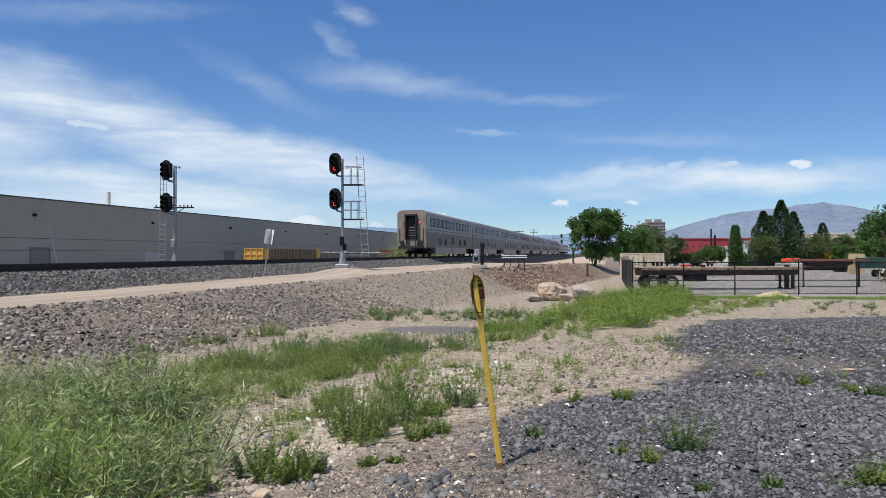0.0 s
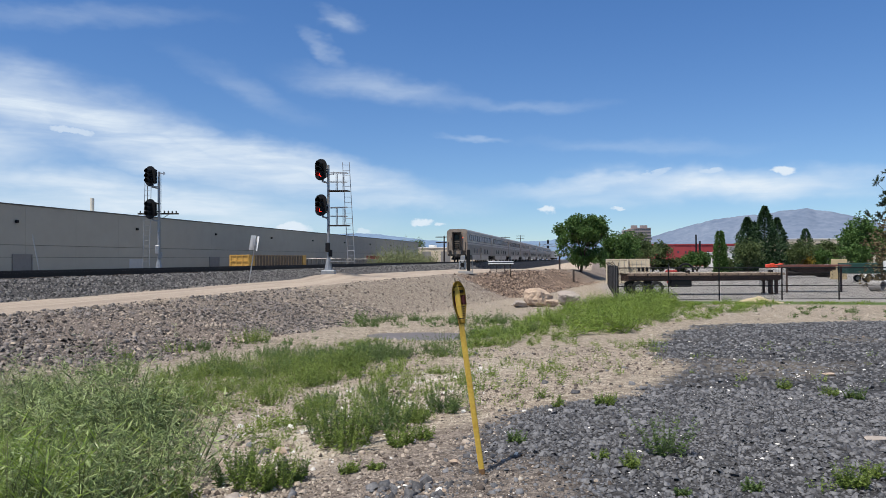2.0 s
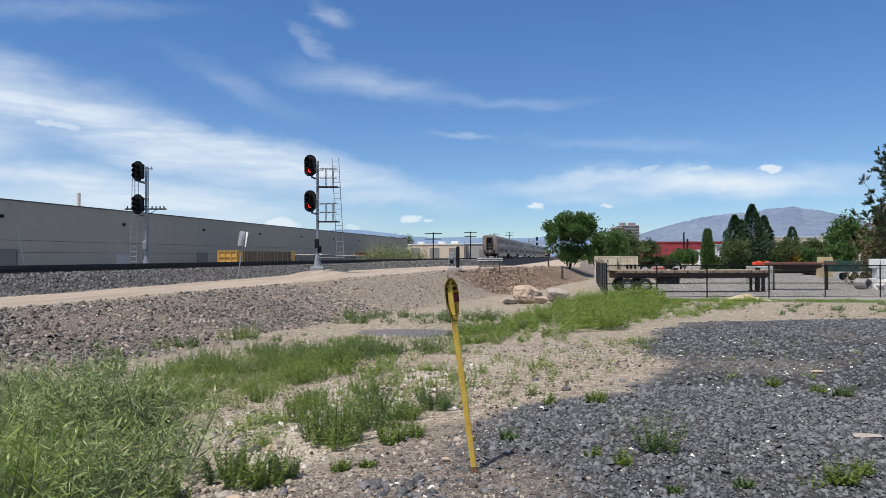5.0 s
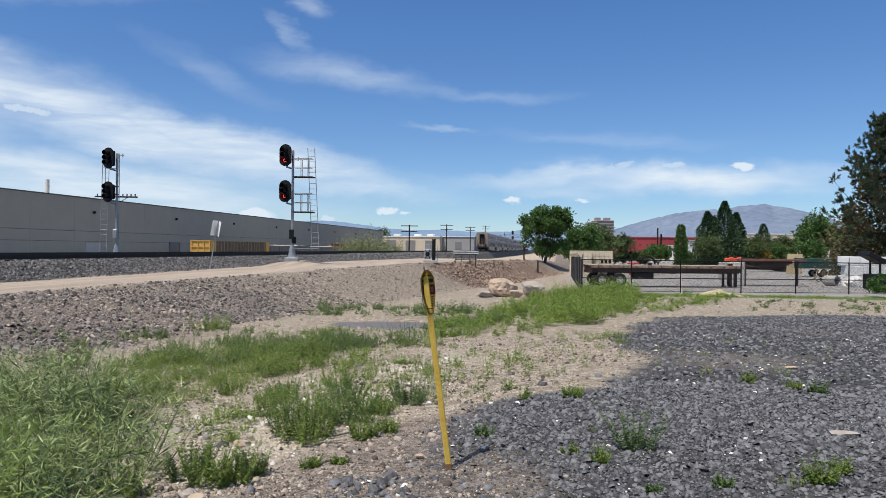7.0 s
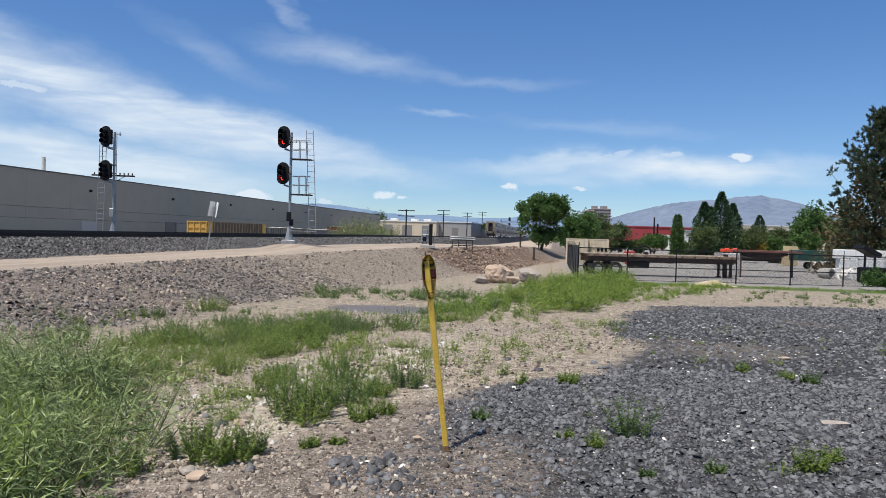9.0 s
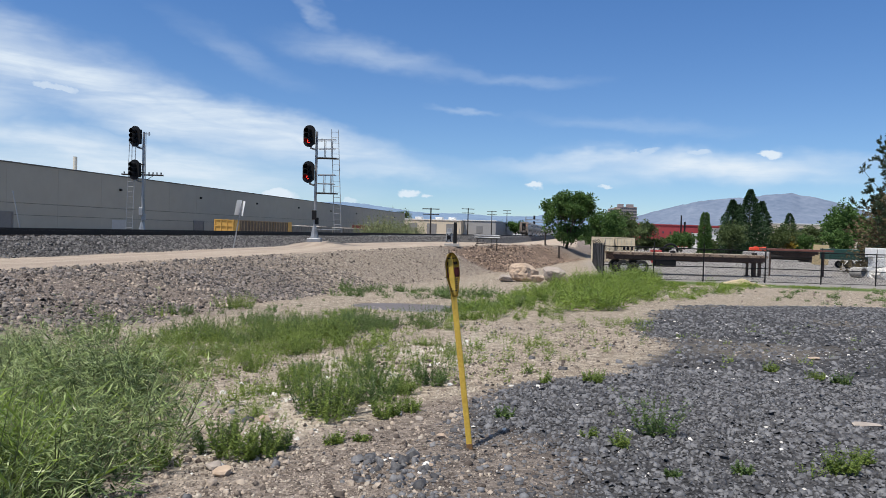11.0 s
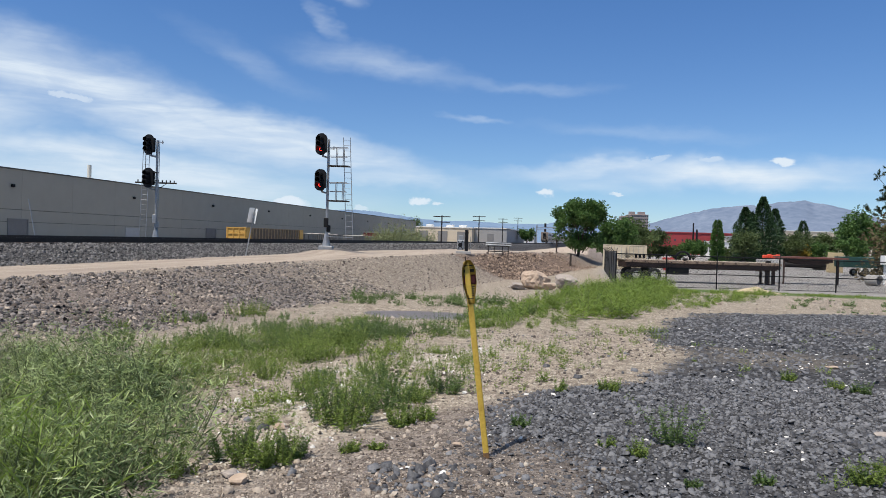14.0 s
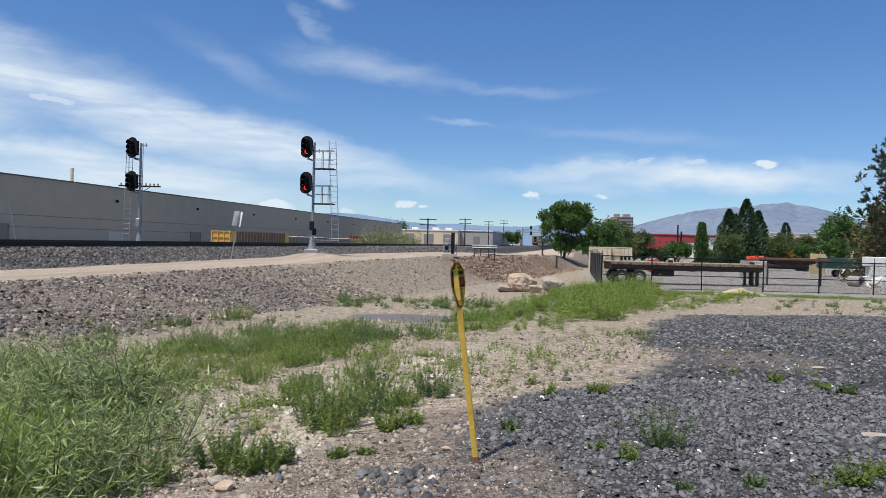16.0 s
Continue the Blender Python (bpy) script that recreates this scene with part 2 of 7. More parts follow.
def height(x, y):
    x, y = np.asarray(x, float), np.asarray(y, float)
    zr = np.interp(y, [0, 20, 50, 88, 104, 125, 300], [0.42, 0.45, 0.58, 0.4, 0.15, -0.7, -0.9])
    low = np.interp(y, [0, 7, 25, 42, 70, 4000], [-0.08, -0.24, -0.62, -0.98, -1.25, -1.3])
    plat = np.interp(y, [0, 7, 25, 42, 70, 4000], [0.0, 0.0, -0.42, -0.9, -1.25, -1.3])
    s = sstep(-4.2, 0.4, x)
    ground = low * (1 - s) + plat * s
    pd = np.hypot((x - POND[0]) / 2.4, (y - POND[1]) / 1.5)
    ground = ground - 0.12 * np.exp(-pd ** 4)
    e = road_edge(y) + 0.5 * (fbm(y * 0.3, y * 0.0 + 3.3) - 0.5)
    t = np.clip((x - e) / BANK_W, 0, 1)
    b = 0.55 * t + 0.45 * t * t * (3 - 2 * t)
    z = zr * (1 - b) + ground * b
    # ballast bed of the two tracks
    bed = 0.98 * sstep(-16.3, -18.2, x) + (1 - sstep(-16.3, -18.2, x)) * z
    z = np.where(x < -16.3, bed, z)
    z = np.where(x < -26.0, 0.98 + (-0.5 - 0.98) * sstep(-26.2, -30.0, x), z)
    # gravel heap under the near signal
    hp = np.hypot((x + 15.2) / 1.5, (y - 40.6) / 2.2)
    z = z + 0.29 * np.exp(-hp ** 2)
    near = np.exp(-np.hypot(x, y - 10) / 60)
    rough = 0.3 + 0.7 * ((t > 0.02) & (t < 1))
    z = z + near * rough * (0.12 * (fbm(x * 0.8, y * 0.8) - 0.5) + 0.05 * (fbm(x * 3.1, y * 3.1) - 0.5))
    z = z + 0.35 * (fbm(x * 0.5 + 9, y * 0.5) - 0.45) * (t > 0.05) * (t < 1) * sstep(38, 50, y) * (1 - sstep(90, 110, y))
    return z


def ground_at(x, y):
    return float(height(np.array([x]), np.array([y]))[0])


def in_slate(x, y):
    """How far a place lies in the dark slate chippings, 0 to 1."""
    w = 0.9 * (fbm(x * 0.9, y * 0.9 + 5) - 0.47)
    edge = np.interp(y, [0, 4.9, 6.5, 7.9, 8.4, 8.9, 11.8, 14.8, 18, 21.5, 24.5], [-1.7, -1.06, -0.9, -0.76, 0.0, 0.69, 1.33, 1.14, 1.9, 2.74, 8])
    s = sstep(-0.25, 0.25, x - edge + w)
    s = s * (1 - 0.8 * np.exp(-(((x + 0.6) / 0.6) ** 2 + ((y - 5.0) / 0.85) ** 2) ** 2))
    return s * (1 - sstep(24.0, 25.2, y - 0.02 * x + w)) * (1 - 0.3 * sstep(0.55, 0.7, fbm(x * 0.35 + 4, y * 0.5 + 2)) * sstep(9, 12, y))


def zones(x, y):
    e = road_edge(y)
    wob = 0.8 * (fbm(x * 0.6 + 2, y * 0.6) - 0.5)
    road = sstep(e + 0.1, e - 0.5, x + wob) * sstep(-16.6, -16.0, x + wob)
    ballast = sstep(-16.0, -16.6, x + wob) * sstep(-40, -30, x)
    bank = sstep(e - 0.3, e + 0.2, x + wob) * (1 - sstep(e + BANK_W - 0.7, e + BANK_W + 0.8, x + wob * 2))
    bank = bank * np.interp(y, [15, 27, 46, 50], [1.0, 0.45, 0.4, 1.0])
    # a bare earth slip on the bank
    bank = bank * (1 - 0.8 * np.exp(-(((x + 8.9) / 0.8) ** 2 + ((y - 9.6) / 1.4) ** 2) ** 2))
    # dark stony earth near the stake
    bank = np.maximum(bank, 0.85 * sstep(0.35, -0.35, y - 5.1 - (x + 2.6) * 1.35 + wob) * sstep(9, 6.5, y))
    slate = in_slate(x, y)
    yard = sstep(43.0, 44.5, y) * sstep(-1.5, 1.5, x - np.interp(y, [40, 80, 120], [2, 1, 6]))
    grass = sstep(39.2, 40.2, y + wob) * (1 - sstep(43.0, 43.6, y)) * sstep(3, 5, x)
    # washed pale silt along the ditch side and a heap of dark brown spoil
    mid = np.interp(y, [3.5, 5.0, 6.2, 7.4, 9.0, 12.0, 15.0], [-3.5, -3.0, -2.8, -2.9, -2.6, -2.0, -1.2])
    wide = np.interp(y, [3.5, 7.0, 9.0, 13.0], [0.45, 0.85, 1.0, 0.6])
    pale = np.exp(-((x - mid) / wide) ** 2) * sstep(3.2, 4.6, y) * (1 - sstep(9.5, 15.0, y)) * np.clip(0.35 + 3.0 * (fbm(x * 1.3 + 7, y * 1.3) - 0.40), 0, 1)
    heap = sstep(e - 0.2, e + 0.7, x + wob) * (1 - sstep(e + 4.4, e + 5.4, x + 2 * wob)) * sstep(47.0, 49.5, y + 2 * wob) * (1 - sstep(84, 94, y))
    return road, ballast, bank, slate, yard, grass, pale, heap


ZONES = ("road", "ballast", "bank", "slate", "yard", "grass", "pale", "heap")


def ground_material():
    m = bpy.data.materials.new("bare_ground")
    m.use_nodes = True
    nt = m.node_tree
    b = nt.nodes["Principled BSDF"]
    b.inputs["Roughness"].default_value = 0.95
    b.inputs["Specular IOR Level"].default_value = 0.2
    tc = nt.nodes.new("ShaderNodeTexCoord")

    def nz(scale, detail=5):
        n = nt.nodes.new("ShaderNodeTexNoise")
        n.inputs["Scale"].default_value, n.inputs["Detail"].default_value = scale, detail
        nt.links.new(tc.outputs["Object"], n.inputs["Vector"])
        return n.outputs["Fac"]

    def ramp(src, lo, hi):
        r = nt.nodes.new("ShaderNodeMapRange")
        r.inputs["From Min"].default_value, r.inputs["From Max"].default_value = lo, hi
        nt.links.new(src, r.inputs["Value"])
        return r.outputs[0]

    def mix(f, a, c):
        x = nt.nodes.new("ShaderNodeMix")
        x.data_type = "RGBA"
        for sock, val in (("Factor", f), ("A", a), ("B", c)):
            if isinstance(val, tuple):
                x.inputs[sock].default_value = (*val, 1)
            else:
                nt.links.new(val, x.inputs[sock])
        return x.outputs["Result"]

    def zone(name):
        a = nt.nodes.new("ShaderNodeAttribute")
        a.attribute_name = name
        return a.outputs["Fac"]

    broad, mid, fine = ramp(nz(0.6), 0.35, 0.65), ramp(nz(5), 0.35, 0.65), ramp(nz(60, 3), 0.38, 0.62)
    vor = nt.nodes.new("ShaderNodeTexVoronoi")
    vor.inputs["Scale"].default_value = 28
    nt.links.new(tc.outputs["Object"], vor.inputs["Vector"])
    sep = nt.nodes.new("ShaderNodeSeparateColor")
    nt.links.new(vor.outputs["Color"], sep.inputs[0])
    cell = sep.outputs[0]
    v2 = nt.nodes.new("ShaderNodeTexVoronoi")
    v2.inputs["Scale"].default_value = 62
    nt.links.new(tc.outputs["Object"], v2.inputs["Vector"])
    sp2 = nt.nodes.new("ShaderNodeSeparateColor")
    nt.links.new(v2.outputs["Color"], sp2.inputs[0])
    grit = ramp(sp2.outputs[1], 0.1, 0.9)
    rutmap = nt.nodes.new("ShaderNodeMapping")
    rutmap.inputs["Scale"].default_value = (2.6, 0.16, 1)
    rutmap.inputs["Rotation"].default_value = (0, 0, radians(5.5))
    nt.links.new(tc.outputs["Object"], rutmap.inputs[0])
    rn = nt.nodes.new("ShaderNodeTexNoise")
    rn.inputs["Scale"].default_value, rn.inputs["Detail"].default_value = 1.0, 4
    nt.links.new(rutmap.outputs[0], rn.inputs["Vector"])
    ruts = ramp(rn.outputs["Fac"], 0.38, 0.62)
    v3 = nt.nodes.new("ShaderNodeTexVoronoi")
    v3.inputs["Scale"].default_value = 13
    nt.links.new(tc.outputs["Object"], v3.inputs["Vector"])
    sp3 = nt.nodes.new("ShaderNodeSeparateColor")
    nt.links.new(v3.outputs["Color"], sp3.inputs[0])
    lump = ramp(sp3.outputs[0], 0.1, 0.9)
    sand = mix(grit, mix(fine, mix(broad, (0.15, 0.112, 0.08), (0.28, 0.222, 0.162)), mix(mid, (0.37, 0.305, 0.228), (0.17, 0.13, 0.098))), mix(lump, (0.27, 0.22, 0.168), (0.60, 0.52, 0.41)))
    road = mix(ruts, mix(fine, (0.33, 0.262, 0.205), (0.40, 0.325, 0.26)), mix(fine, mix(mid, (0.46, 0.37, 0.285), (0.38, 0.30, 0.235)), (0.52, 0.43, 0.34)))
    stone = mix(cell, (0.035, 0.034, 0.036), (0.15, 0.14, 0.135))
    rubble = mix(grit, mix(lump, mix(broad, (0.045, 0.037, 0.034), (0.10, 0.076, 0.06)), (0.24, 0.196, 0.168)), mix(cell, (0.12, 0.095, 0.084), (0.36, 0.30, 0.25)))
    silt = mix(lump, mix(grit, (0.34, 0.285, 0.22), (0.60, 0.53, 0.43)), mix(fine, (0.52, 0.45, 0.35), (0.70, 0.63, 0.52)))
    spoil = mix(lump, mix(grit, (0.06, 0.041, 0.03), (0.19, 0.13, 0.095)), mix(cell, (0.13, 0.088, 0.064), (0.31, 0.225, 0.168)))
    slate = mix(cell, (0.022, 0.022, 0.023), (0.10, 0.097, 0.099))
    yard = mix(broad, (0.29, 0.27, 0.25), mix(mid, (0.36, 0.335, 0.31), (0.31, 0.285, 0.265)))
    lawn = mix(mid, (0.07, 0.12, 0.03), (0.12, 0.17, 0.05))
    col = sand
    for name, c in (("road", road), ("ballast", stone), ("bank", rubble), ("slate", slate), ("yard", yard), ("grass", lawn), ("pale", silt), ("heap", spoil)):
        col = mix(zone(name), col, c)
    nt.links.new(col, b.inputs["Base Color"])
    bp = nt.nodes.new("ShaderNodeBump")
    bp.inputs["Strength"].default_value, bp.inputs["Distance"].default_value = 0.7, 0.03
    nt.links.new(vor.outputs["Distance"], bp.inputs["Height"])
    bp2 = nt.nodes.new("ShaderNodeBump")
    bp2.inputs["Strength"].default_value, bp2.inputs["Distance"].default_value = 0.6, 0.02
    nt.links.new(fine, bp2.inputs["Height"])
    nt.links.new(bp.outputs[0], bp2.inputs["Normal"])
    nt.links.new(bp2.outputs[0], b.inputs["Normal"])
    return m


def axis(lo, hi, step, far_lo, far_hi):
    a = list(np.arange(lo, hi, step))
    s, v = step, a[-1]
    while v < far_hi:
        s *= 1.13
        v += s
        a.append(v)
    s, v = step, a[0]
    pre = []
    while v > far_lo:
        s *= 1.13
        v -= s
        pre.append(v)
    return np.array(pre[::-1] + a)


def build_ground():
    xs = axis(-18.5, 14.0, 0.145, -4500, 4500)
    ys = axis(1.2, 28.0, 0.145, -4500, 4500)
    X, Y = np.meshgrid(xs, ys)
    Z = height(X, Y)
    nx, ny = len(xs), len(ys)
    co = np.stack([X, Y, Z], -1).reshape(-1, 3)
    i = np.arange(nx * ny).reshape(ny, nx)
    f = np.stack([i[:-1, :-1], i[:-1, 1:], i[1:, 1:], i[1:, :-1]], -1).reshape(-1, 4)
    me = bpy.data.meshes.new("ground")
    me.from_pydata(co.tolist(), [], f.tolist())
    for name, v in zip(ZONES, zones(X.ravel(), Y.ravel())):
        at = me.attributes.new(name, "FLOAT", "POINT")
        at.data.foreach_set("value", np.ascontiguousarray(v, dtype=np.float32))
    me.materials.append(ground_material())
    me.shade_smooth()
    tagged(new("ground", me), "sandy bare ground with gravel bank and dirt road", "ground", kind="structure")


build_ground()
TRACK_X, RAIL_Z = -19.8, 1.20
TRACK2_X = -24.0


def build_track(cx, name, label):
    """One track: two rails on timber ties."""
    t = thing(name, label, "railway track", kind="structure")
    for sx in (-0.7535, 0.7535):
        bm = bmesh.new()
        box(bm, (cx + sx, 900, RAIL_Z - 0.02), (0.072, 2000, 0.04))
        box(bm, (cx + sx, 900, RAIL_Z - 0.09), (0.022, 2000, 0.12))
        box(bm, (cx + sx, 900, RAIL_Z - 0.16), (0.14, 2000, 0.025))
        part("rail", bm, M_STEEL, t)
    bm = bmesh.new()
    rest = bmesh.new()
    box(bm, (0, 0, 0), (2.6, 0.23, 0.18))
    me = mesh_of(bm, "tie", M_WOOD)
    for k in range(240):
        ob = new("tie", me)
        ob.parent = t
        ob.location = (cx, 8 + k * 0.55, RAIL_Z - 0.255 + 0.01 * math.sin(k * 7.1))
    for k in range(500):
        box(rest, (cx, 140 + k * 0.55, RAIL_Z - 0.255), (2.6, 0.23, 0.18))
    r = part("far_ties", rest, M_WOOD, t)
    tagged(r, kind="stuff")


build_track(TRACK_X, "track_near", "steel rails on timber ties in grey ballast")
build_track(TRACK2_X, "track_far", "second pair of steel rails on timber ties")


# ---- warehouse ----
WX, WTOP = -56.0, 7.35


def build_warehouse():
    w = thing("warehouse", "long low grey concrete warehouse with flat roof", "warehouse", pose(WX, 0, 0))
    y0, y1, base = -60.0, 226.0, -0.8
    n = 40
    step = (y1 - y0) / n
    for k in range(n):
        bm = bmesh.new()
        # two cast panels with a shallow groove between them
        box(bm, (-0.15, y0 + (k + 0.5) * step, (base + 2.03) / 2), (0.3, step - 0.012, 2.03 - base))
        box(bm, (-0.158, y0 + (k + 0.5) * step, (2.07 + 3.25) / 2), (0.3, step - 0.012, 3.25 - 2.07))
        box(bm, (-0.15, y0 + (k + 0.5) * step, (3.29 + WTOP - 0.12) / 2), (0.3, step - 0.012, WTOP - 0.12 - 3.29))
        part("wall_panel", bm, M_WALL, w)
    bm = bmesh.new()
    box(bm, (-0.33, (y0 + y1) / 2, (base + WTOP - 0.2) / 2), (0.04, y1 - y0 - 0.2, WTOP - 0.4 - base))
    part("joint_backing", bm, M_TRIM, w)
    bm = bmesh.new()
    box(bm, (-0.12, (y0 + y1) / 2, WTOP - 0.055), (0.42, y1 - y0 + 0.2, 0.11))
    part("coping", bm, M_TRIM, w, "dark metal coping")
    bm = bmesh.new()
    box(bm, (-20.2, (y0 + y1) / 2, WTOP - 0.5), (39.4, y1 - y0 - 0.6, 0.2))
    part("roof", bm, M_CONC, w)
    bm = bmesh.new()
    box(bm, (-20.2, y1 - 0.15, (base + WTOP - 0.12) / 2), (39.7, 0.3, WTOP - 0.12 - base))
    part("end_wall", bm, M_WALL, w)
    bm = bmesh.new()
    box(bm, (-20.2, y0 + 0.15, (base + WTOP - 0.12) / 2), (39.7, 0.3, WTOP - 0.12 - base))
    part("end_wall", bm, M_WALL, w)
    bm = bmesh.new()
    box(bm, (-40.2, (y0 + y1) / 2, (base + WTOP - 0.12) / 2), (0.3, y1 - y0, WTOP - 0.12 - base))
    part("back_wall", bm, M_WALL, w)
    # roll-up doors and wall lamps
    for y, wd, top in ((61.1, 2.3, 2.25), (98.0, 2.6, 2.06), (140, 2.6, 2.1)):
        hh = top - base
        bm = bmesh.new()
        box(bm, (0.012, y, base + hh / 2), (0.02, wd, hh))
        d = part("roll_up_door", bm, M_DOOR, w, "grey slatted roll-up door")
        for j in range(9):
            bm = bmesh.new()
            box(bm, (0.034, y, base + (j + 0.5) * hh / 9), (0.02, wd - 0.02, hh / 9 - 0.03))
            part("door_slat", bm, M_DOOR, d)
        bm = bmesh.new()
        box(bm, (0.05, y, top + 0.06), (0.12, wd + 0.3, 0.12))
        for s in (-1, 1):
            box(bm, (0.05, y + s * (wd / 2 + 0.08), base + hh / 2), (0.12, 0.14, hh))
        part("door_frame", bm, M_DOOR, d)
    bm = bmesh.new()
    box(bm, (0.02, 79.3, 0.53), (0.05, 2.8, 2.66))
    part("pale_door", bm, mat("pale_grey_door", (0.42, 0.42, 0.42), (0.36, 0.36, 0.36), 0.7), w, "pale grey plain door")
    for k in range(9):
        y = 60.3 + k * 19.0
        bm = bmesh.new()
        bevel_box(bm, (0.14, y, 5.6), (0.26, 0.36, 0.3), 0.05)
        part("wall_lamp", bm, M_BLACK, w, "small dark wall lamp")
    bm = bmesh.new()
    rod(bm, (-6, 78.9, WTOP - 0.5), (-6, 78.9, 9.6), 0.24, n=12)
    part("vent_pipe", bm, mat("cream_paint", (0.7, 0.66, 0.56), None, 0.6), w, "cream vent pipe")


build_warehouse()


# ---- passenger train ----
M_CAR = mat("dull_stainless_steel", (0.31, 0.305, 0.295), (0.19, 0.185, 0.178), 0.42, 0.45, 0.7, 14)
M_CAREND = mat("weathered_brown_end", (0.34, 0.28, 0.225), (0.16, 0.125, 0.096), 0.7, 0.1, 1.2, 10)
M_CARLOW = mat("grimy_fluted_steel", (0.18, 0.172, 0.165), (0.08, 0.076, 0.072), 0.5, 0.4, 1.6, 9)
M_CARROOF = mat("dirty_roof", (0.30, 0.29, 0.28), (0.22, 0.21, 0.2), 0.6, 0.3, 0.5, 8)
M_CARGLASS = mat("dark_window_glass", (0.012, 0.02, 0.02), (0.008, 0.014, 0.015), 0.12, 0, 1, 5, spec=0.2)
M_UNDER = mat("dark_underframe", (0.028, 0.024, 0.022), (0.012, 0.011, 0.01), 0.85, 0.1, 2, 15)
M_BAND = mat("dark_blue_band", (0.06, 0.07, 0.10), (0.045, 0.05, 0.075), 0.5, 0.2, 1, 8)
M_REDLAMP = mat("red_marker_lamp", (1.0, 0.12, 0.05), (0.9, 0.08, 0.04), 0.4, emit=1.6)
M_LAMP_OFF = mat("unlit_red_lamp", (0.12, 0.02, 0.02), (0.07, 0.012, 0.012), 0.3)
M_LOCO = mat("locomotive_paint", (0.42, 0.43, 0.45), (0.32, 0.33, 0.35), 0.4, 0.2, 1, 10)
CAR_L, CAR_W, CAR_H = 25.9, 3.1, 4.93


def outline(w, h0, h1, r, n=5):
    """Half-round shouldered section of a car body."""
    pts = [(w / 2, h0), (w / 2, h1 - r * 1.0)]
    for k in range(1, n + 1):
        a = math.pi / 2 * k / n
        pts.append((w / 2 - r + r * math.cos(a), h1 - r * 0.72 + (r * 0.72) * math.sin(a) - 0.0))
    pts[1] = (w / 2, h1 - r * 0.72)
    return pts + [(-x, z) for x, z in reversed(pts)]


def prism(bm, pts, y0, y1):
    a = [bm.verts.new((x, y0, z)) for x, z in pts]
    b = [bm.verts.new((x, y1, z)) for x, z in pts]
    bm.faces.new(a)
    bm.faces.new(b[::-1])
    for i in range(len(pts)):
        j = (i + 1) % len(pts)
        bm.faces.new((a[i], b[i], b[j], a[j]))


def truck(parent, y):
    bm = bmesh.new()
    for s in (-1, 1):
        bevel_box(bm, (s * 1.12, y, 0.52), (0.2, 2.9, 0.28), 0.05)
        box(bm, (s * 1.12, y, 0.75), (0.26, 1.1, 0.3))
    box(bm, (0, y, 0.6), (2.2, 0.5, 0.3))
    tr = part("truck", bm, M_UNDER, parent)
    for dy in (-1.25, 1.25):
        for s in (-0.76, 0.76):
            bm = bmesh.new()
            rod(bm, (s - 0.07, y + dy, 0.46), (s + 0.07, y + dy, 0.46), 0.457, n=20)
            part("wheel", bm, M_UNDER, tr)


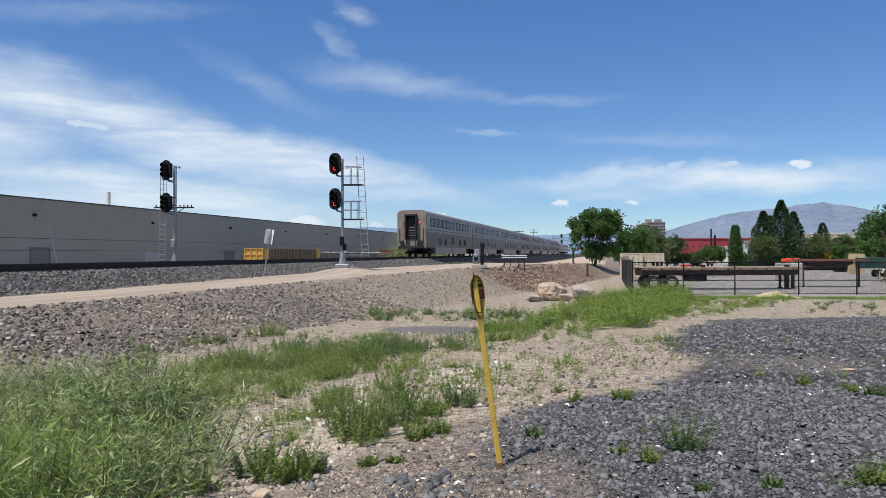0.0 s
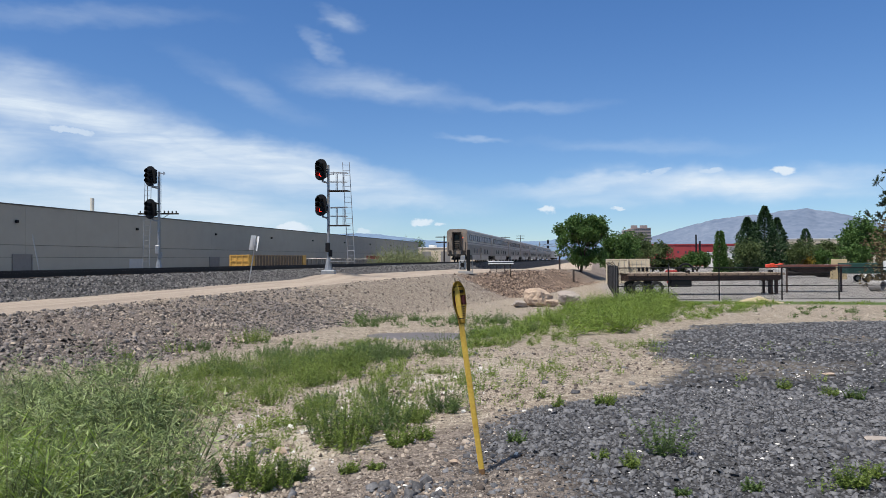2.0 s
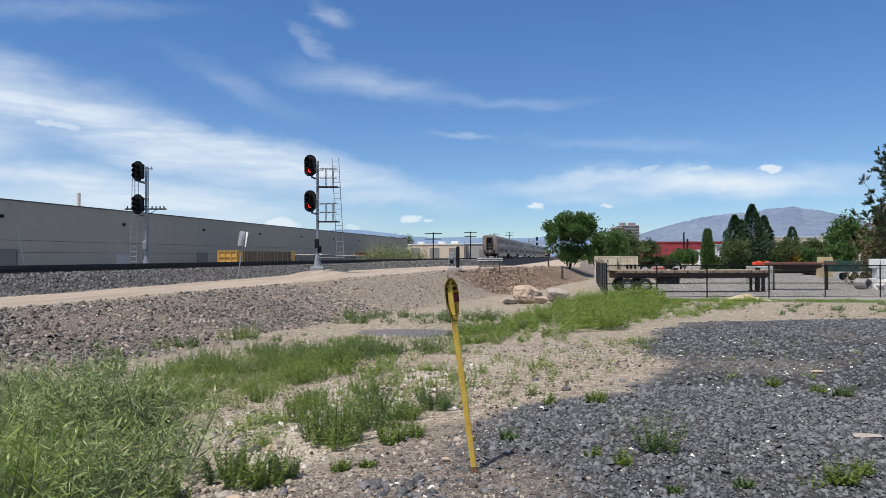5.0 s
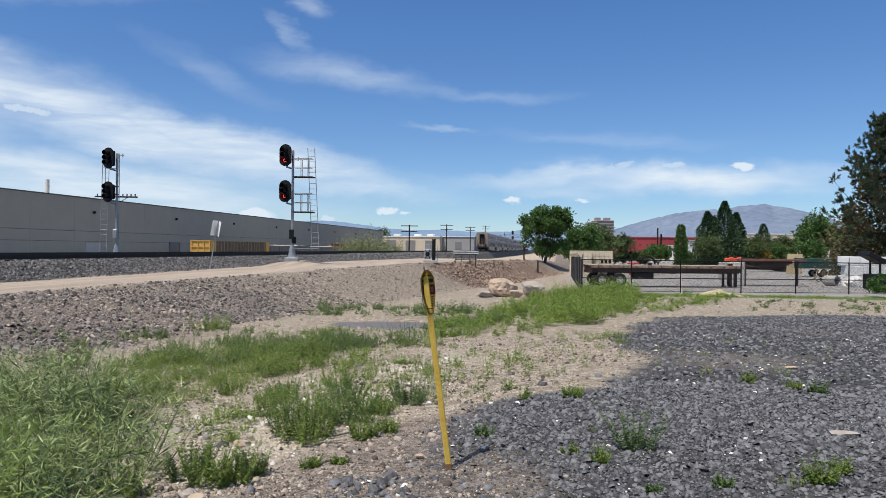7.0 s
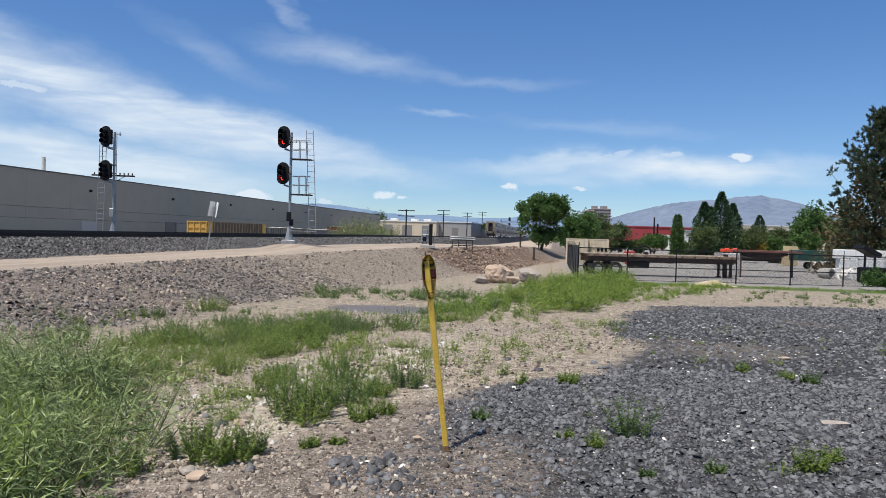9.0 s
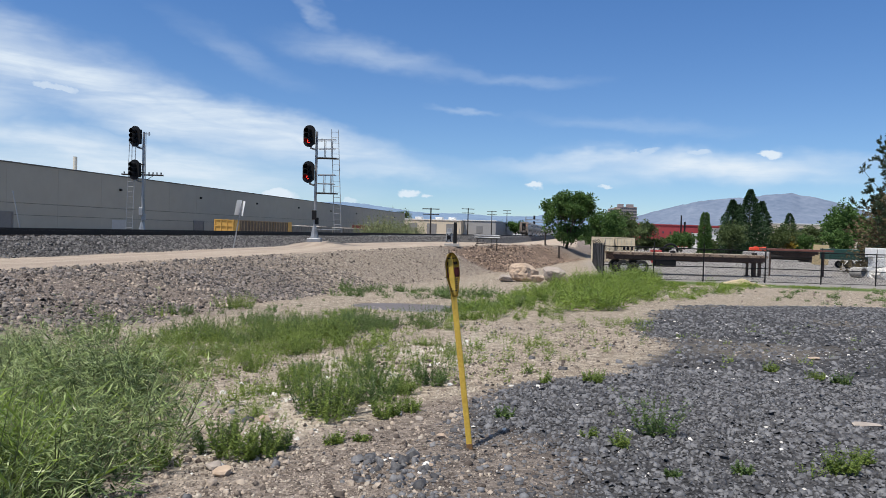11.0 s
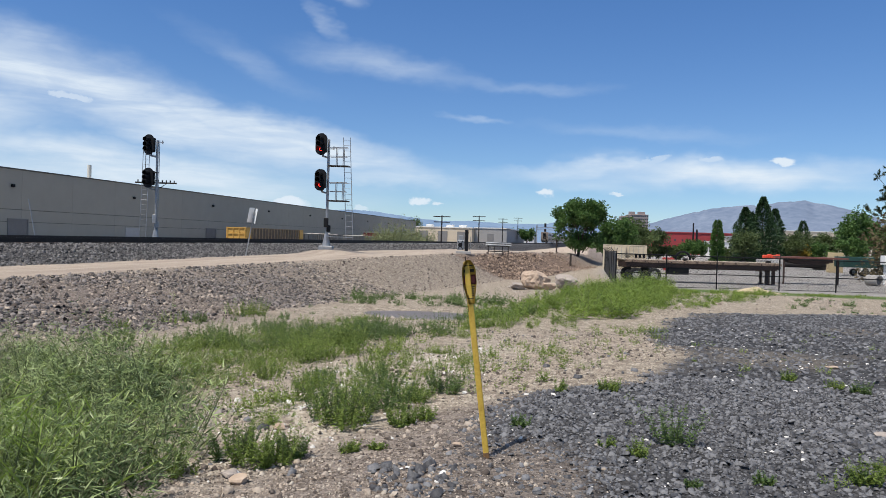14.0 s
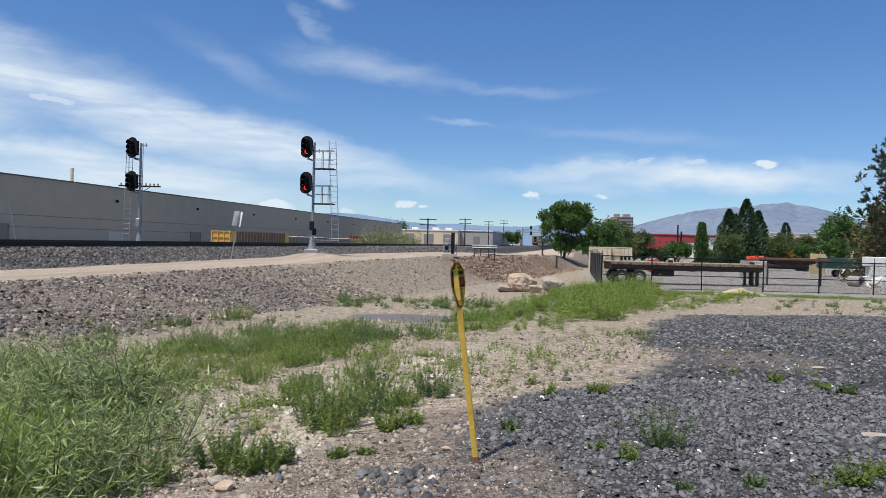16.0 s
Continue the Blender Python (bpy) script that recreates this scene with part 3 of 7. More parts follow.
def superliner(windows_per_side):
    """A two-level coach. Origin on the rail at its rear end; the length runs along +y."""
    c = thing("passenger_car", "two-level stainless steel passenger coach on the track", "train car", group="train cars")
    bm = bmesh.new()
    prism(bm, outline(CAR_W, 1.05, CAR_H, 0.62), 0.25, CAR_L - 0.25)
    part("body", bm, M_CAR, c)
    bm = bmesh.new()
    prism(bm, [(x * 1.004, z + 0.012) for x, z in outline(CAR_W, CAR_H - 0.62, CAR_H, 0.62)], 0.35, CAR_L - 0.35)
    for k in range(5):
        bevel_box(bm, (0, 3 + k * 5, CAR_H + 0.03), (1.0, 1.6, 0.1), 0.03)
    part("roof", bm, M_CARROOF, c, "dusty grey roof")
    bm = bmesh.new()
    box(bm, (0, CAR_L / 2, 0.72), (CAR_W - 0.02, 17.4, 0.76))
    part("lower_body", bm, M_CAR, c)
    for s in (-1, 1):
        bm = bmesh.new()
        box(bm, (s * (CAR_W / 2 + 0.008), CAR_L / 2, 2.93), (0.02, CAR_L - 0.7, 0.1))
        box(bm, (s * (CAR_W / 2 + 0.008), CAR_L / 2, 2.70), (0.016, CAR_L - 0.7, 0.03))
        part("side_band", bm, M_BAND, c)
        bm = bmesh.new()
        box(bm, (s * (CAR_W / 2 + 0.002), CAR_L / 2, 1.86), (0.01, CAR_L - 0.8, 1.56))
        for k in range(15):
            box(bm, (s * (CAR_W / 2 + 0.008), CAR_L / 2, 1.15 + k * 0.1), (0.016, CAR_L - 0.8, 0.03))
        tagged(part("fluting", bm, M_CARLOW, c), kind="stuff")
        n = windows_per_side
        for k in range(n):
            y = 1.9 + (k + 0.5) * (CAR_L - 3.4) / n
            bm = bmesh.new()
            bevel_box(bm, (s * (CAR_W / 2 + 0.01), y, 3.72), (0.03, (CAR_L - 3.4) / n * 0.93, 0.92), 0.05)
            part("upper_window", bm, M_CARGLASS, c)
        for y, wd in ((6.4, 0.7), (9.2, 0.9), (17.2, 0.9), (20.4, 0.6)):
            bm = bmesh.new()
            bevel_box(bm, (s * (CAR_W / 2 + 0.014), y, 1.75), (0.04, wd, 0.72), 0.07)
            part("lower_window", bm, M_CARGLASS, c)
        bm = bmesh.new()
        box(bm, (s * (CAR_W / 2 + 0.012), 12.9, 1.5), (0.035, 0.95, 1.9))
        d = part("side_door", bm, M_CAREND, c)
        bm = bmesh.new()
        bevel_box(bm, (s * (CAR_W / 2 + 0.03), 12.9, 1.9), (0.02, 0.5, 0.8), 0.05)
        part("door_window", bm, M_CARGLASS, d)
    for y, sg in ((0.125, 1), (CAR_L - 0.125, -1)):
        for s in (-1, 1):
            bm = bmesh.new()
            rod(bm, (s * 1.28, y - sg * 0.18, 1.5), (s * 1.28, y - sg * 0.18, 3.0), 0.025, n=6)
            for zz in (1.55, 2.2, 2.95):
                box(bm, (s * 1.28, y - sg * 0.15, zz), (0.06, 0.1, 0.05))
            part("grab_rail", bm, M_UNDER, c)
        bm = bmesh.new()
        prism(bm, outline(CAR_W - 0.03, 1.0, CAR_H - 0.03, 0.62), y - 0.125, y + 0.125)
        part("end_wall", bm, M_CAREND, c, "brown grimy end wall")
        o = y - sg * 0.125
        bm = bmesh.new()
        box(bm, (0, o - sg * 0.20, 4.38), (1.25, 0.5, 0.16))
        for s in (-1, 1):
            box(bm, (s * 0.56, o - sg * 0.20, 3.1), (0.14, 0.5, 2.6))
        part("diaphragm", bm, M_UNDER, c, "dark gangway diaphragm")
        bm = bmesh.new()
        box(bm, (0, o - sg * 0.03, 3.1), (0.98, 0.08, 2.4))
        dr = part("end_door", bm, M_UNDER, c)
        bm = bmesh.new()
        bevel_box(bm, (0, o - sg * 0.085, 3.75), (0.62, 0.03, 0.7), 0.05)
        part("door_window", bm, M_CARGLASS, dr)
        bm = bmesh.new()
        for k in range(4):
            box(bm, (0, o - sg * 0.1, 2.25 + k * 0.28), (0.85, 0.05, 0.05))
        part("door_bars", bm, M_CAREND, dr)
        bm = bmesh.new()
        bevel_box(bm, (0, o - sg * 0.15, 1.05), (2.7, 0.3, 0.28), 0.03)
        for s in (-1, 1):
            box(bm, (s * 1.0, o - sg * 0.1, 1.45), (0.3, 0.2, 0.6))
            rod(bm, (s * 0.45, o - sg * 0.25, 1.9), (s * 0.55, o - sg * 0.3, 0.95), 0.05)
        part("buffer_beam", bm, M_UNDER, c)
        bm = bmesh.new()
        bevel_box(bm, (0, o - sg * 0.35, 0.85), (0.4, 0.6, 0.35), 0.05)
        rod(bm, (0.3, o - sg * 0.2, 1.0), (0.25, o - sg * 0.35, 0.45), 0.04)
        rod(bm, (-0.3, o - sg * 0.2, 1.0), (-0.3, o - sg * 0.35, 0.4), 0.04)
        part("coupler", bm, M_UNDER, c)
        for s in (-1, 1):
            bm = bmesh.new()
            rod(bm, (s * 0.86, o, 3.62), (s * 0.86, o - sg * 0.09, 3.62), 0.06, n=14)
            part("marker_lamp", bm, M_REDLAMP if s > 0 else M_LAMP_OFF, c, "small lit red marker lamp" if s > 0 else "small unlit marker lamp")
    truck(c, 3.2)
    truck(c, CAR_L - 3.2)
    return c


def baggage_car():
    c = thing("baggage_car", "single-level stainless steel baggage car", "train car", group="train cars")
    bm = bmesh.new()
    prism(bm, outline(CAR_W, 1.05, 4.2, 0.55), 0.1, CAR_L - 0.1)
    part("body", bm, M_CAR, c)
    for s in (-1, 1):
        for y in (7, 18.5):
            bm = bmesh.new()
            box(bm, (s * (CAR_W / 2 + 0.012), y, 2.3), (0.04, 2.4, 2.2))
            part("sliding_door", bm, M_CAREND, c)
    truck(c, 3.2)
    truck(c, CAR_L - 3.2)
    return c


def locomotive():
    c = thing("locomotive", "grey diesel passenger locomotive at the train's head", "locomotive", group="train cars")
    bm = bmesh.new()
    prism(bm, outline(3.05, 1.1, 4.4, 0.5), 0.2, 18.2)
    prism(bm, outline(3.05, 1.1, 3.3, 0.5), 18.2, 20.6)
    part("body", bm, M_LOCO, c)
    bm = bmesh.new()
    box(bm, (0, 10.3, 0.75), (2.6, 8, 0.6))
    part("fuel_tank", bm, M_UNDER, c)
    for s in (-1, 1):
        bm = bmesh.new()
        box(bm, (s * 1.54, 10, 2.0), (0.02, 18, 0.5))
        part("side_stripe", bm, M_BAND, c)
        bm = bmesh.new()
        for k in range(6):
            box(bm, (s * 1.54, 3 + k * 1.8, 3.4), (0.04, 1.3, 0.7))
        part("grille", bm, M_UNDER, c)
    truck(c, 3.6)
    truck(c, 17)
    return c


TRAIN = []       # (thing, distance of its rear behind the train's tail)


def build_train():
    a, b = superliner(12), superliner(15)
    d = 0.0
    for k in range(8):
        if k == 0:
            c = a
        elif k == 1:
            c = b
        else:
            c = copy_thing(a if k in (3, 5, 6) else b, Matrix())
        TRAIN.append((c, d))
        d += CAR_L + 0.25
    TRAIN.append((baggage_car(), d))
    d += CAR_L + 0.25
    lo = locomotive()
    TRAIN.append((lo, d))
    d += 21.2
    TRAIN.append((copy_thing(lo, Matrix()), d))


build_train()


# ---- fast meshes of many small pieces ----
def fast_mesh(name, verts, faces, material, smooth=False):
    verts, faces = np.asarray(verts, np.float32), np.asarray(faces, np.int32)
    n, k = faces.shape
    me = bpy.data.meshes.new(name)
    me.vertices.add(len(verts))
    me.vertices.foreach_set("co", verts.ravel())
    me.loops.add(n * k)
    me.loops.foreach_set("vertex_index", faces.ravel())
    me.polygons.add(n)
    me.polygons.foreach_set("loop_start", np.arange(0, n * k, k, dtype=np.int32))
    me.update(calc_edges=True)
    me.materials.append(material)
    if smooth:
        me.shade_smooth()
    return me


def rotations(n, rng, tilt):
    """n random turns about z, tipped by up to tilt."""
    a, b, c = rng.uniform(0, 2 * np.pi, n), rng.normal(0, tilt, n), rng.normal(0, tilt, n)
    ca, sa, cb, sb, cc, sc = np.cos(a), np.sin(a), np.cos(b), np.sin(b), np.cos(c), np.sin(c)
    o, l = np.zeros(n), np.ones(n)
    rz = np.stack([ca, -sa, o, sa, ca, o, o, o, l], -1).reshape(n, 3, 3)
    rx = np.stack([l, o, o, o, cb, -sb, o, sb, cb], -1).reshape(n, 3, 3)
    ry = np.stack([cc, o, sc, o, l, o, -sc, o, cc], -1).reshape(n, 3, 3)
    return rz @ rx @ ry


def chips(rng, px, py, size, flat, tilt, slim, sink=0.2):
    """Angular stones: boxes with jittered corners lying on the ground."""
    n = len(px)
    base = np.array([[x, y, z] for z in (-1, 1) for y in (-1, 1) for x in (-1, 1)], float) * 0.5
    v = base[None] * (1 + rng.uniform(-0.38, 0.30, (n, 8, 3)))
    v[:, 4:, :2] *= rng.uniform(0.55, 0.95, (n, 1, 1))
    asp = rng.uniform(slim, 1.0, n)
    v = v * np.stack([size, size * asp, size * flat * rng.uniform(0.6, 1.3, n)], -1)[:, None, :]
    v = np.einsum("nij,nkj->nki", rotations(n, rng, tilt), v)
    pz = height(px, py) + size * flat * (0.5 - sink)
    v += np.stack([px, py, pz], -1)[:, None, :]
    f = np.array([[4, 5, 7, 6], [0, 1, 5, 4], [2, 6, 7, 3], [0, 4, 6, 2], [1, 3, 7, 5]])
    faces = (f[None] + 8 * np.arange(n)[:, None, None]).reshape(-1, 4)
    return v.reshape(-1, 3), faces


def scatter_stones(name, label, material, n, x0, x1, y0, y1, keep, size, flat, tilt, seed, power=1.0, slim=0.55):
    rng = np.random.default_rng(seed)
    px = rng.uniform(x0, x1, n)
    py = y0 + (y1 - y0) * rng.uniform(0, 1, n) ** power
    k = rng.uniform(0, 1, n) < keep(px, py)
    px, py = px[k], py[k]
    s = size[0] * np.exp(rng.exponential(0.45, len(px)))
    s = np.minimum(s, size[1])
    v, f = chips(rng, px, py, s, flat, tilt, slim)
    tagged(new(name, fast_mesh(name, v, f, material)), label, "stones", kind="stuff")


M_SLATE = mat("slate", (0.182, 0.180, 0.186), (0.052, 0.051, 0.055), 0.62, 0, 6, 60, 0.3, 60, island=0.8, spec=0.35)
M_BALLAST = mat("ballast_stone", (0.175, 0.165, 0.16), (0.04, 0.038, 0.038), 0.85, 0, 6, 60, island=1.4)
M_RUBBLE = mat("rubble_stone", (0.40, 0.33, 0.265), (0.075, 0.058, 0.048), 0.9, 0, 5, 50, island=1.6)
M_BANK_STONE = mat("brown_grey_stone", (0.24, 0.208, 0.188), (0.042, 0.036, 0.034), 0.85, 0, 6, 50, island=1.1)
M_SPOIL = mat("brown_spoil_stone", (0.34, 0.245, 0.18), (0.075, 0.05, 0.038), 0.9, 0, 5, 50, island=1.3)
M_PEBBLE = mat("pale_pebble", (0.45, 0.39, 0.32), (0.19, 0.15, 0.12), 0.9, 0, 5, 50, island=1.3)
M_WHITE_STONE = mat("white_stone", (0.72, 0.70, 0.66), (0.5, 0.47, 0.43), 0.9, 0, 5, 40)


def build_stones():
    e = road_edge

    def on_bank(x, y):
        t = (x - e(y)) / BANK_W
        return ((t > -0.08) & (t < 1.05)) * np.clip(0.5 + 2.6 * (fbm(x * 0.45 + 3, y * 0.3) - 0.44), 0.08, 1)

    def dark_bank(x, y):
        t = (x - e(y) + 0.5 * (fbm(x * 0.7, y * 0.7 + 4) - 0.5)) / BANK_W
        much = np.interp(y, [4, 9, 14, 19, 27, 45], [1.0, 1.0, 0.95, 0.6, 0.28, 0.12])
        return sstep(-0.06, 0.03, t) * (1 - sstep(0.75, 1.12, t)) * (1 - 0.9 * np.exp(-(((x + 8.9) / 0.9) ** 2 + ((y - 9.6) / 1.5) ** 2) ** 2)) * np.clip(much * (0.62 + 3.2 * (fbm(x * 0.5 + 1, y * 0.4 + 2) - 0.45)), 0.05, 1)

    slate = "dark blue-grey slate chippings spread on the ground"
    bank = "brown and grey stones on the railway bank"
    scatter_stones("slate_chippings", slate, M_SLATE, 47000, -2, 5.5, 2.8, 9.5, in_slate, (0.017, 0.056), 0.40, 0.46, 11, slim=0.34)
    scatter_stones("slate_chippings", slate, M_SLATE, 24000, 0, 16, 9.2, 25.5, in_slate, (0.032, 0.08), 0.40, 0.46, 12, slim=0.34)
    scatter_stones("bank_rubble", "crowded brown-grey stones on the railway bank", M_BANK_STONE, 125000, -14, -5, 5, 28, dark_bank, (0.024, 0.10), 0.55, 0.5, 22, slim=0.4)
    scatter_stones("bank_rubble", bank, M_RUBBLE, 40000, -14, -4, 4, 47, on_bank, (0.02, 0.10), 0.6, 0.5, 13)
    scatter_stones("bank_pebbles", "pale stones thinly spread on the paler bank", M_PEBBLE, 15000, -13, -5, 18, 48, lambda x, y: on_bank(x, y) * sstep(17, 26, y), (0.022, 0.085), 0.6, 0.5, 24)
    scatter_stones("spoil_stones", "dark brown stones on a heap of spoil", M_SPOIL, 16000, -11, 3, 48, 92, lambda x, y: zones(x, y)[7], (0.05, 0.2), 0.6, 0.5, 14)
    scatter_stones("ballast", "crushed grey ballast stones beside the rails", M_BALLAST, 15000, -19, -16, 12, 60, lambda x, y: sstep(-15.9, -16.7, x + 0.5 * (fbm(x, y) - 0.5)), (0.035, 0.09), 0.75, 0.6, 15, 1.3)
    scatter_stones("ballast", "crushed grey ballast stones beside the rails", M_BALLAST, 4000, -19, -16, 60, 130, lambda x, y: sstep(-15.9, -16.7, x), (0.09, 0.16), 0.75, 0.6, 16)

    def on_sand(x, y):
        t = (x - e(y)) / BANK_W
        return (t > 0.9) * (1 - in_slate(x, y)) * np.clip(0.25 + 2.2 * (fbm(x * 0.7, y * 0.7 + 8) - 0.45), 0.08, 1)

    scatter_stones("pebbles", "small pale pebbles on sandy ground", M_PEBBLE, 44000, -6, 3, 3.6, 15, on_sand, (0.009, 0.036), 0.6, 0.4, 17, 1.2)
    scatter_stones("pebbles", "small brown pebbles on sandy ground", M_RUBBLE, 26000, -5, 3, 3.6, 15, on_sand, (0.012, 0.055), 0.6, 0.4, 25, 1.2)
    scatter_stones("dark_stones", "broken dark rock beside the stake", M_SLATE, 160, -1.55, -0.95, 4.5, 5.15, lambda x, y: 0.9 + 0 * x, (0.02, 0.085), 0.6, 0.4, 26)
    scatter_stones("white_stones", "broken white stones beside the stake", M_WHITE_STONE, 11, -1.5, -1.0, 4.6, 5.1, lambda x, y: 0.9 + 0 * x, (0.02, 0.06), 0.6, 0.4, 27)
    scatter_stones("pebbles", "small pale pebbles on sandy ground", M_PEBBLE, 9000, -6, 16, 16, 42, on_sand, (0.02, 0.09), 0.6, 0.4, 18)
    scatter_stones("stony_earth", "dark gravel and earth clods round the stake", M_RUBBLE, 12000, -3.2, 0.2, 3.0, 8.0, lambda x, y: sstep(0.4, -0.4, y - 5.1 - (x + 2.6) * 1.35) * (1 - in_slate(x, y)), (0.006, 0.03), 0.6, 0.5, 21)
    scatter_stones("white_stones", "scattered white stones among the chippings", M_WHITE_STONE, 1500, -1.5, 9, 3.2, 17, in_slate, (0.012, 0.05), 0.35, 0.3, 19)
    scatter_stones("white_stones", "broken pale stones washed into the ditch side", M_WHITE_STONE, 2600, -4.2, -1, 3.8, 12, lambda x, y: zones(x, y)[6], (0.014, 0.07), 0.5, 0.4, 23)
    scatter_stones("dark_stones", "dark stones lying on sand", M_SLATE, 420, -4, 2.5, 3.5, 15, on_sand, (0.03, 0.10), 0.55, 0.3, 20)


build_stones()


# ---- plants ----
def blades(base, tip, width, side):
    """Lozenge leaves: quads from base to tip."""
    mid = base * 0.55 + tip * 0.45
    return np.stack([base, mid - side * width[:, None], tip, mid + side * width[:, None]], 1)


def unit(v):
    return v / np.maximum(np.linalg.norm(v, axis=-1, keepdims=True), 1e-6)


def weed(rng, h, r, stems, leaves, leaf_len, leaf_w, lean=0.35, droop=0.2, start=0.02):
    """Leaf quads and stem quads of one upright weed, base at the origin."""
    a = rng.uniform(0, 2 * np.pi, stems)
    d = np.sqrt(rng.uniform(0, 1, stems))
    b = np.stack([np.cos(a) * d * r * 0.55, np.sin(a) * d * r * 0.55, np.zeros(stems)], -1)
    hh = h * rng.uniform(0.45, 1.0, stems) * (1 - 0.3 * d)
    tip = b + np.stack([np.cos(a) * lean * d * hh, np.sin(a) * lean * d * hh, hh], -1) + np.concatenate([rng.normal(0, 0.06, (stems, 2)) * hh[:, None], np.zeros((stems, 1))], 1)
    sd = unit(np.cross(tip - b, rng.normal(0, 1, (stems, 3))))
    st = blades(b, tip, np.full(stems, 0.0022 + 0.0015 * h), sd)
    k = np.repeat(np.arange(stems), leaves)
    f = start + (1 - start) * rng.uniform(0, 1, len(k)) ** 0.8
    p = b[k] * (1 - f[:, None]) + tip[k] * f[:, None]
    az = rng.uniform(0, 2 * np.pi, len(k))
    ll = leaf_len * rng.uniform(0.4, 1.25, len(k)) * (1.35 - 0.95 * f)
    up = rng.normal(0.50, 0.55, len(k)) - droop
    dr = unit(np.stack([np.cos(az), np.sin(az), up], -1))
    ls = unit(np.cross(dr, rng.normal(0, 1, (len(k), 3)) * 0.5 + np.array([0, 0, 1.0])))
    lf = blades(p, p + dr * ll[:, None], leaf_w * ll / leaf_len, ls)
    return lf, st


def quads_mesh(name, q, material):
    q = q.reshape(-1, 3)
    return fast_mesh(name, q, np.arange(len(q)).reshape(-1, 4), material)


M_WEED = leaf_mat("weed_green", (0.275, 0.35, 0.08), (0.10, 0.155, 0.03))
M_WEED2 = leaf_mat("mid_green_weed", (0.175, 0.25, 0.078), (0.06, 0.105, 0.03))
M_WILLOW = leaf_mat("grey_green_blades", (0.42, 0.50, 0.20), (0.05, 0.09, 0.024), 0.22, rough=0.38)
# undergrowth green is darkened to stand for shade deep in the thicket
M_UNDER_W = leaf_mat("shade_darkened_undergrowth", (0.11, 0.165, 0.05), (0.028, 0.05, 0.014), 0.2)
M_GRASS = leaf_mat("bright_grass", (0.27, 0.36, 0.065), (0.09, 0.155, 0.025))
M_STEM = mat("green_stem", (0.15, 0.17, 0.07), (0.09, 0.10, 0.045), 0.8)


def build_weed(name, label, x, y, h, r, stems, leaves, leaf_len, leaf_w, material, seed, group="weeds in the ditch"):
    rng = np.random.default_rng(seed)
    lf, st = weed(rng, h * (1.1 if h > 0.3 else 0.95), r * (1.2 if h > 0.3 else 0.85), int(stems * 2.0), int(leaves * 2.3), leaf_len * 0.85, leaf_w * 0.95, 0.5)
    t = thing(name, label, "weed", pose(x, y, ground_at(x, y) - 0.015), group)
    o = new("foliage", quads_mesh("foliage", lf, material))
    o.parent = t
    o = new("stalk", quads_mesh("stalk", st, M_STEM))
    o.parent = t
    tagged(o, kind="stuff")
    return t


def inside(px, py, poly):
    n, k = len(poly), np.zeros(len(px), bool)
    for i in range(n):
        (x0, y0), (x1, y1) = poly[i], poly[(i + 1) % n]
        c = ((y0 > py) != (y1 > py)) & (px < (x1 - x0) * (py - y0) / (y1 - y0 + 1e-9) + x0)
        k ^= c
    return k


def weed_field(name, label, material, poly, n, h, r, stems, leaves, leaf_len, leaf_w, seed, patch=0.0, lean=0.35):
    """Many weeds of a sort over a patch of ground, as one mass."""
    rng = np.random.default_rng(seed)
    kinds = [weed(rng, 1.0, r / h, stems, leaves, leaf_len / h, leaf_w / h, lean) for _ in range(7)]
    xs, ys = [p[0] for p in poly], [p[1] for p in poly]
    px, py = rng.uniform(min(xs), max(xs), n), rng.uniform(min(ys), max(ys), n)
    k = inside(px, py, poly) & (fbm(px * 0.8 + seed, py * 0.8) > patch + rng.uniform(-0.1, 0.1, n))
    out, outs = [], []
    for x, y in zip(px[k], py[k]):
        lf, st = kinds[rng.integers(7)]
        s = h * rng.uniform(0.45, 1.2) * (0.5 + 0.95 * float(vnoise(np.array(x * 0.9), np.array(y * 0.9))))
        a = rng.uniform(0, 6.28)
        m = np.array([[math.cos(a), -math.sin(a), 0], [math.sin(a), math.cos(a), 0], [0, 0, 1]]) * s
        o = np.array([x, y, ground_at(x, y) - 0.01])
        out.append(lf.reshape(-1, 3) @ m.T + o)
        outs.append(st.reshape(-1, 3) @ m.T + o)
    q = np.concatenate(out)
    ob = tagged(new(name, quads_mesh(name, q, material)), label, "weeds", kind="stuff")
    st = new("stems", quads_mesh("stems", np.concatenate(outs), M_STEM))
    st.parent = ob
    tagged(st, kind="stuff")


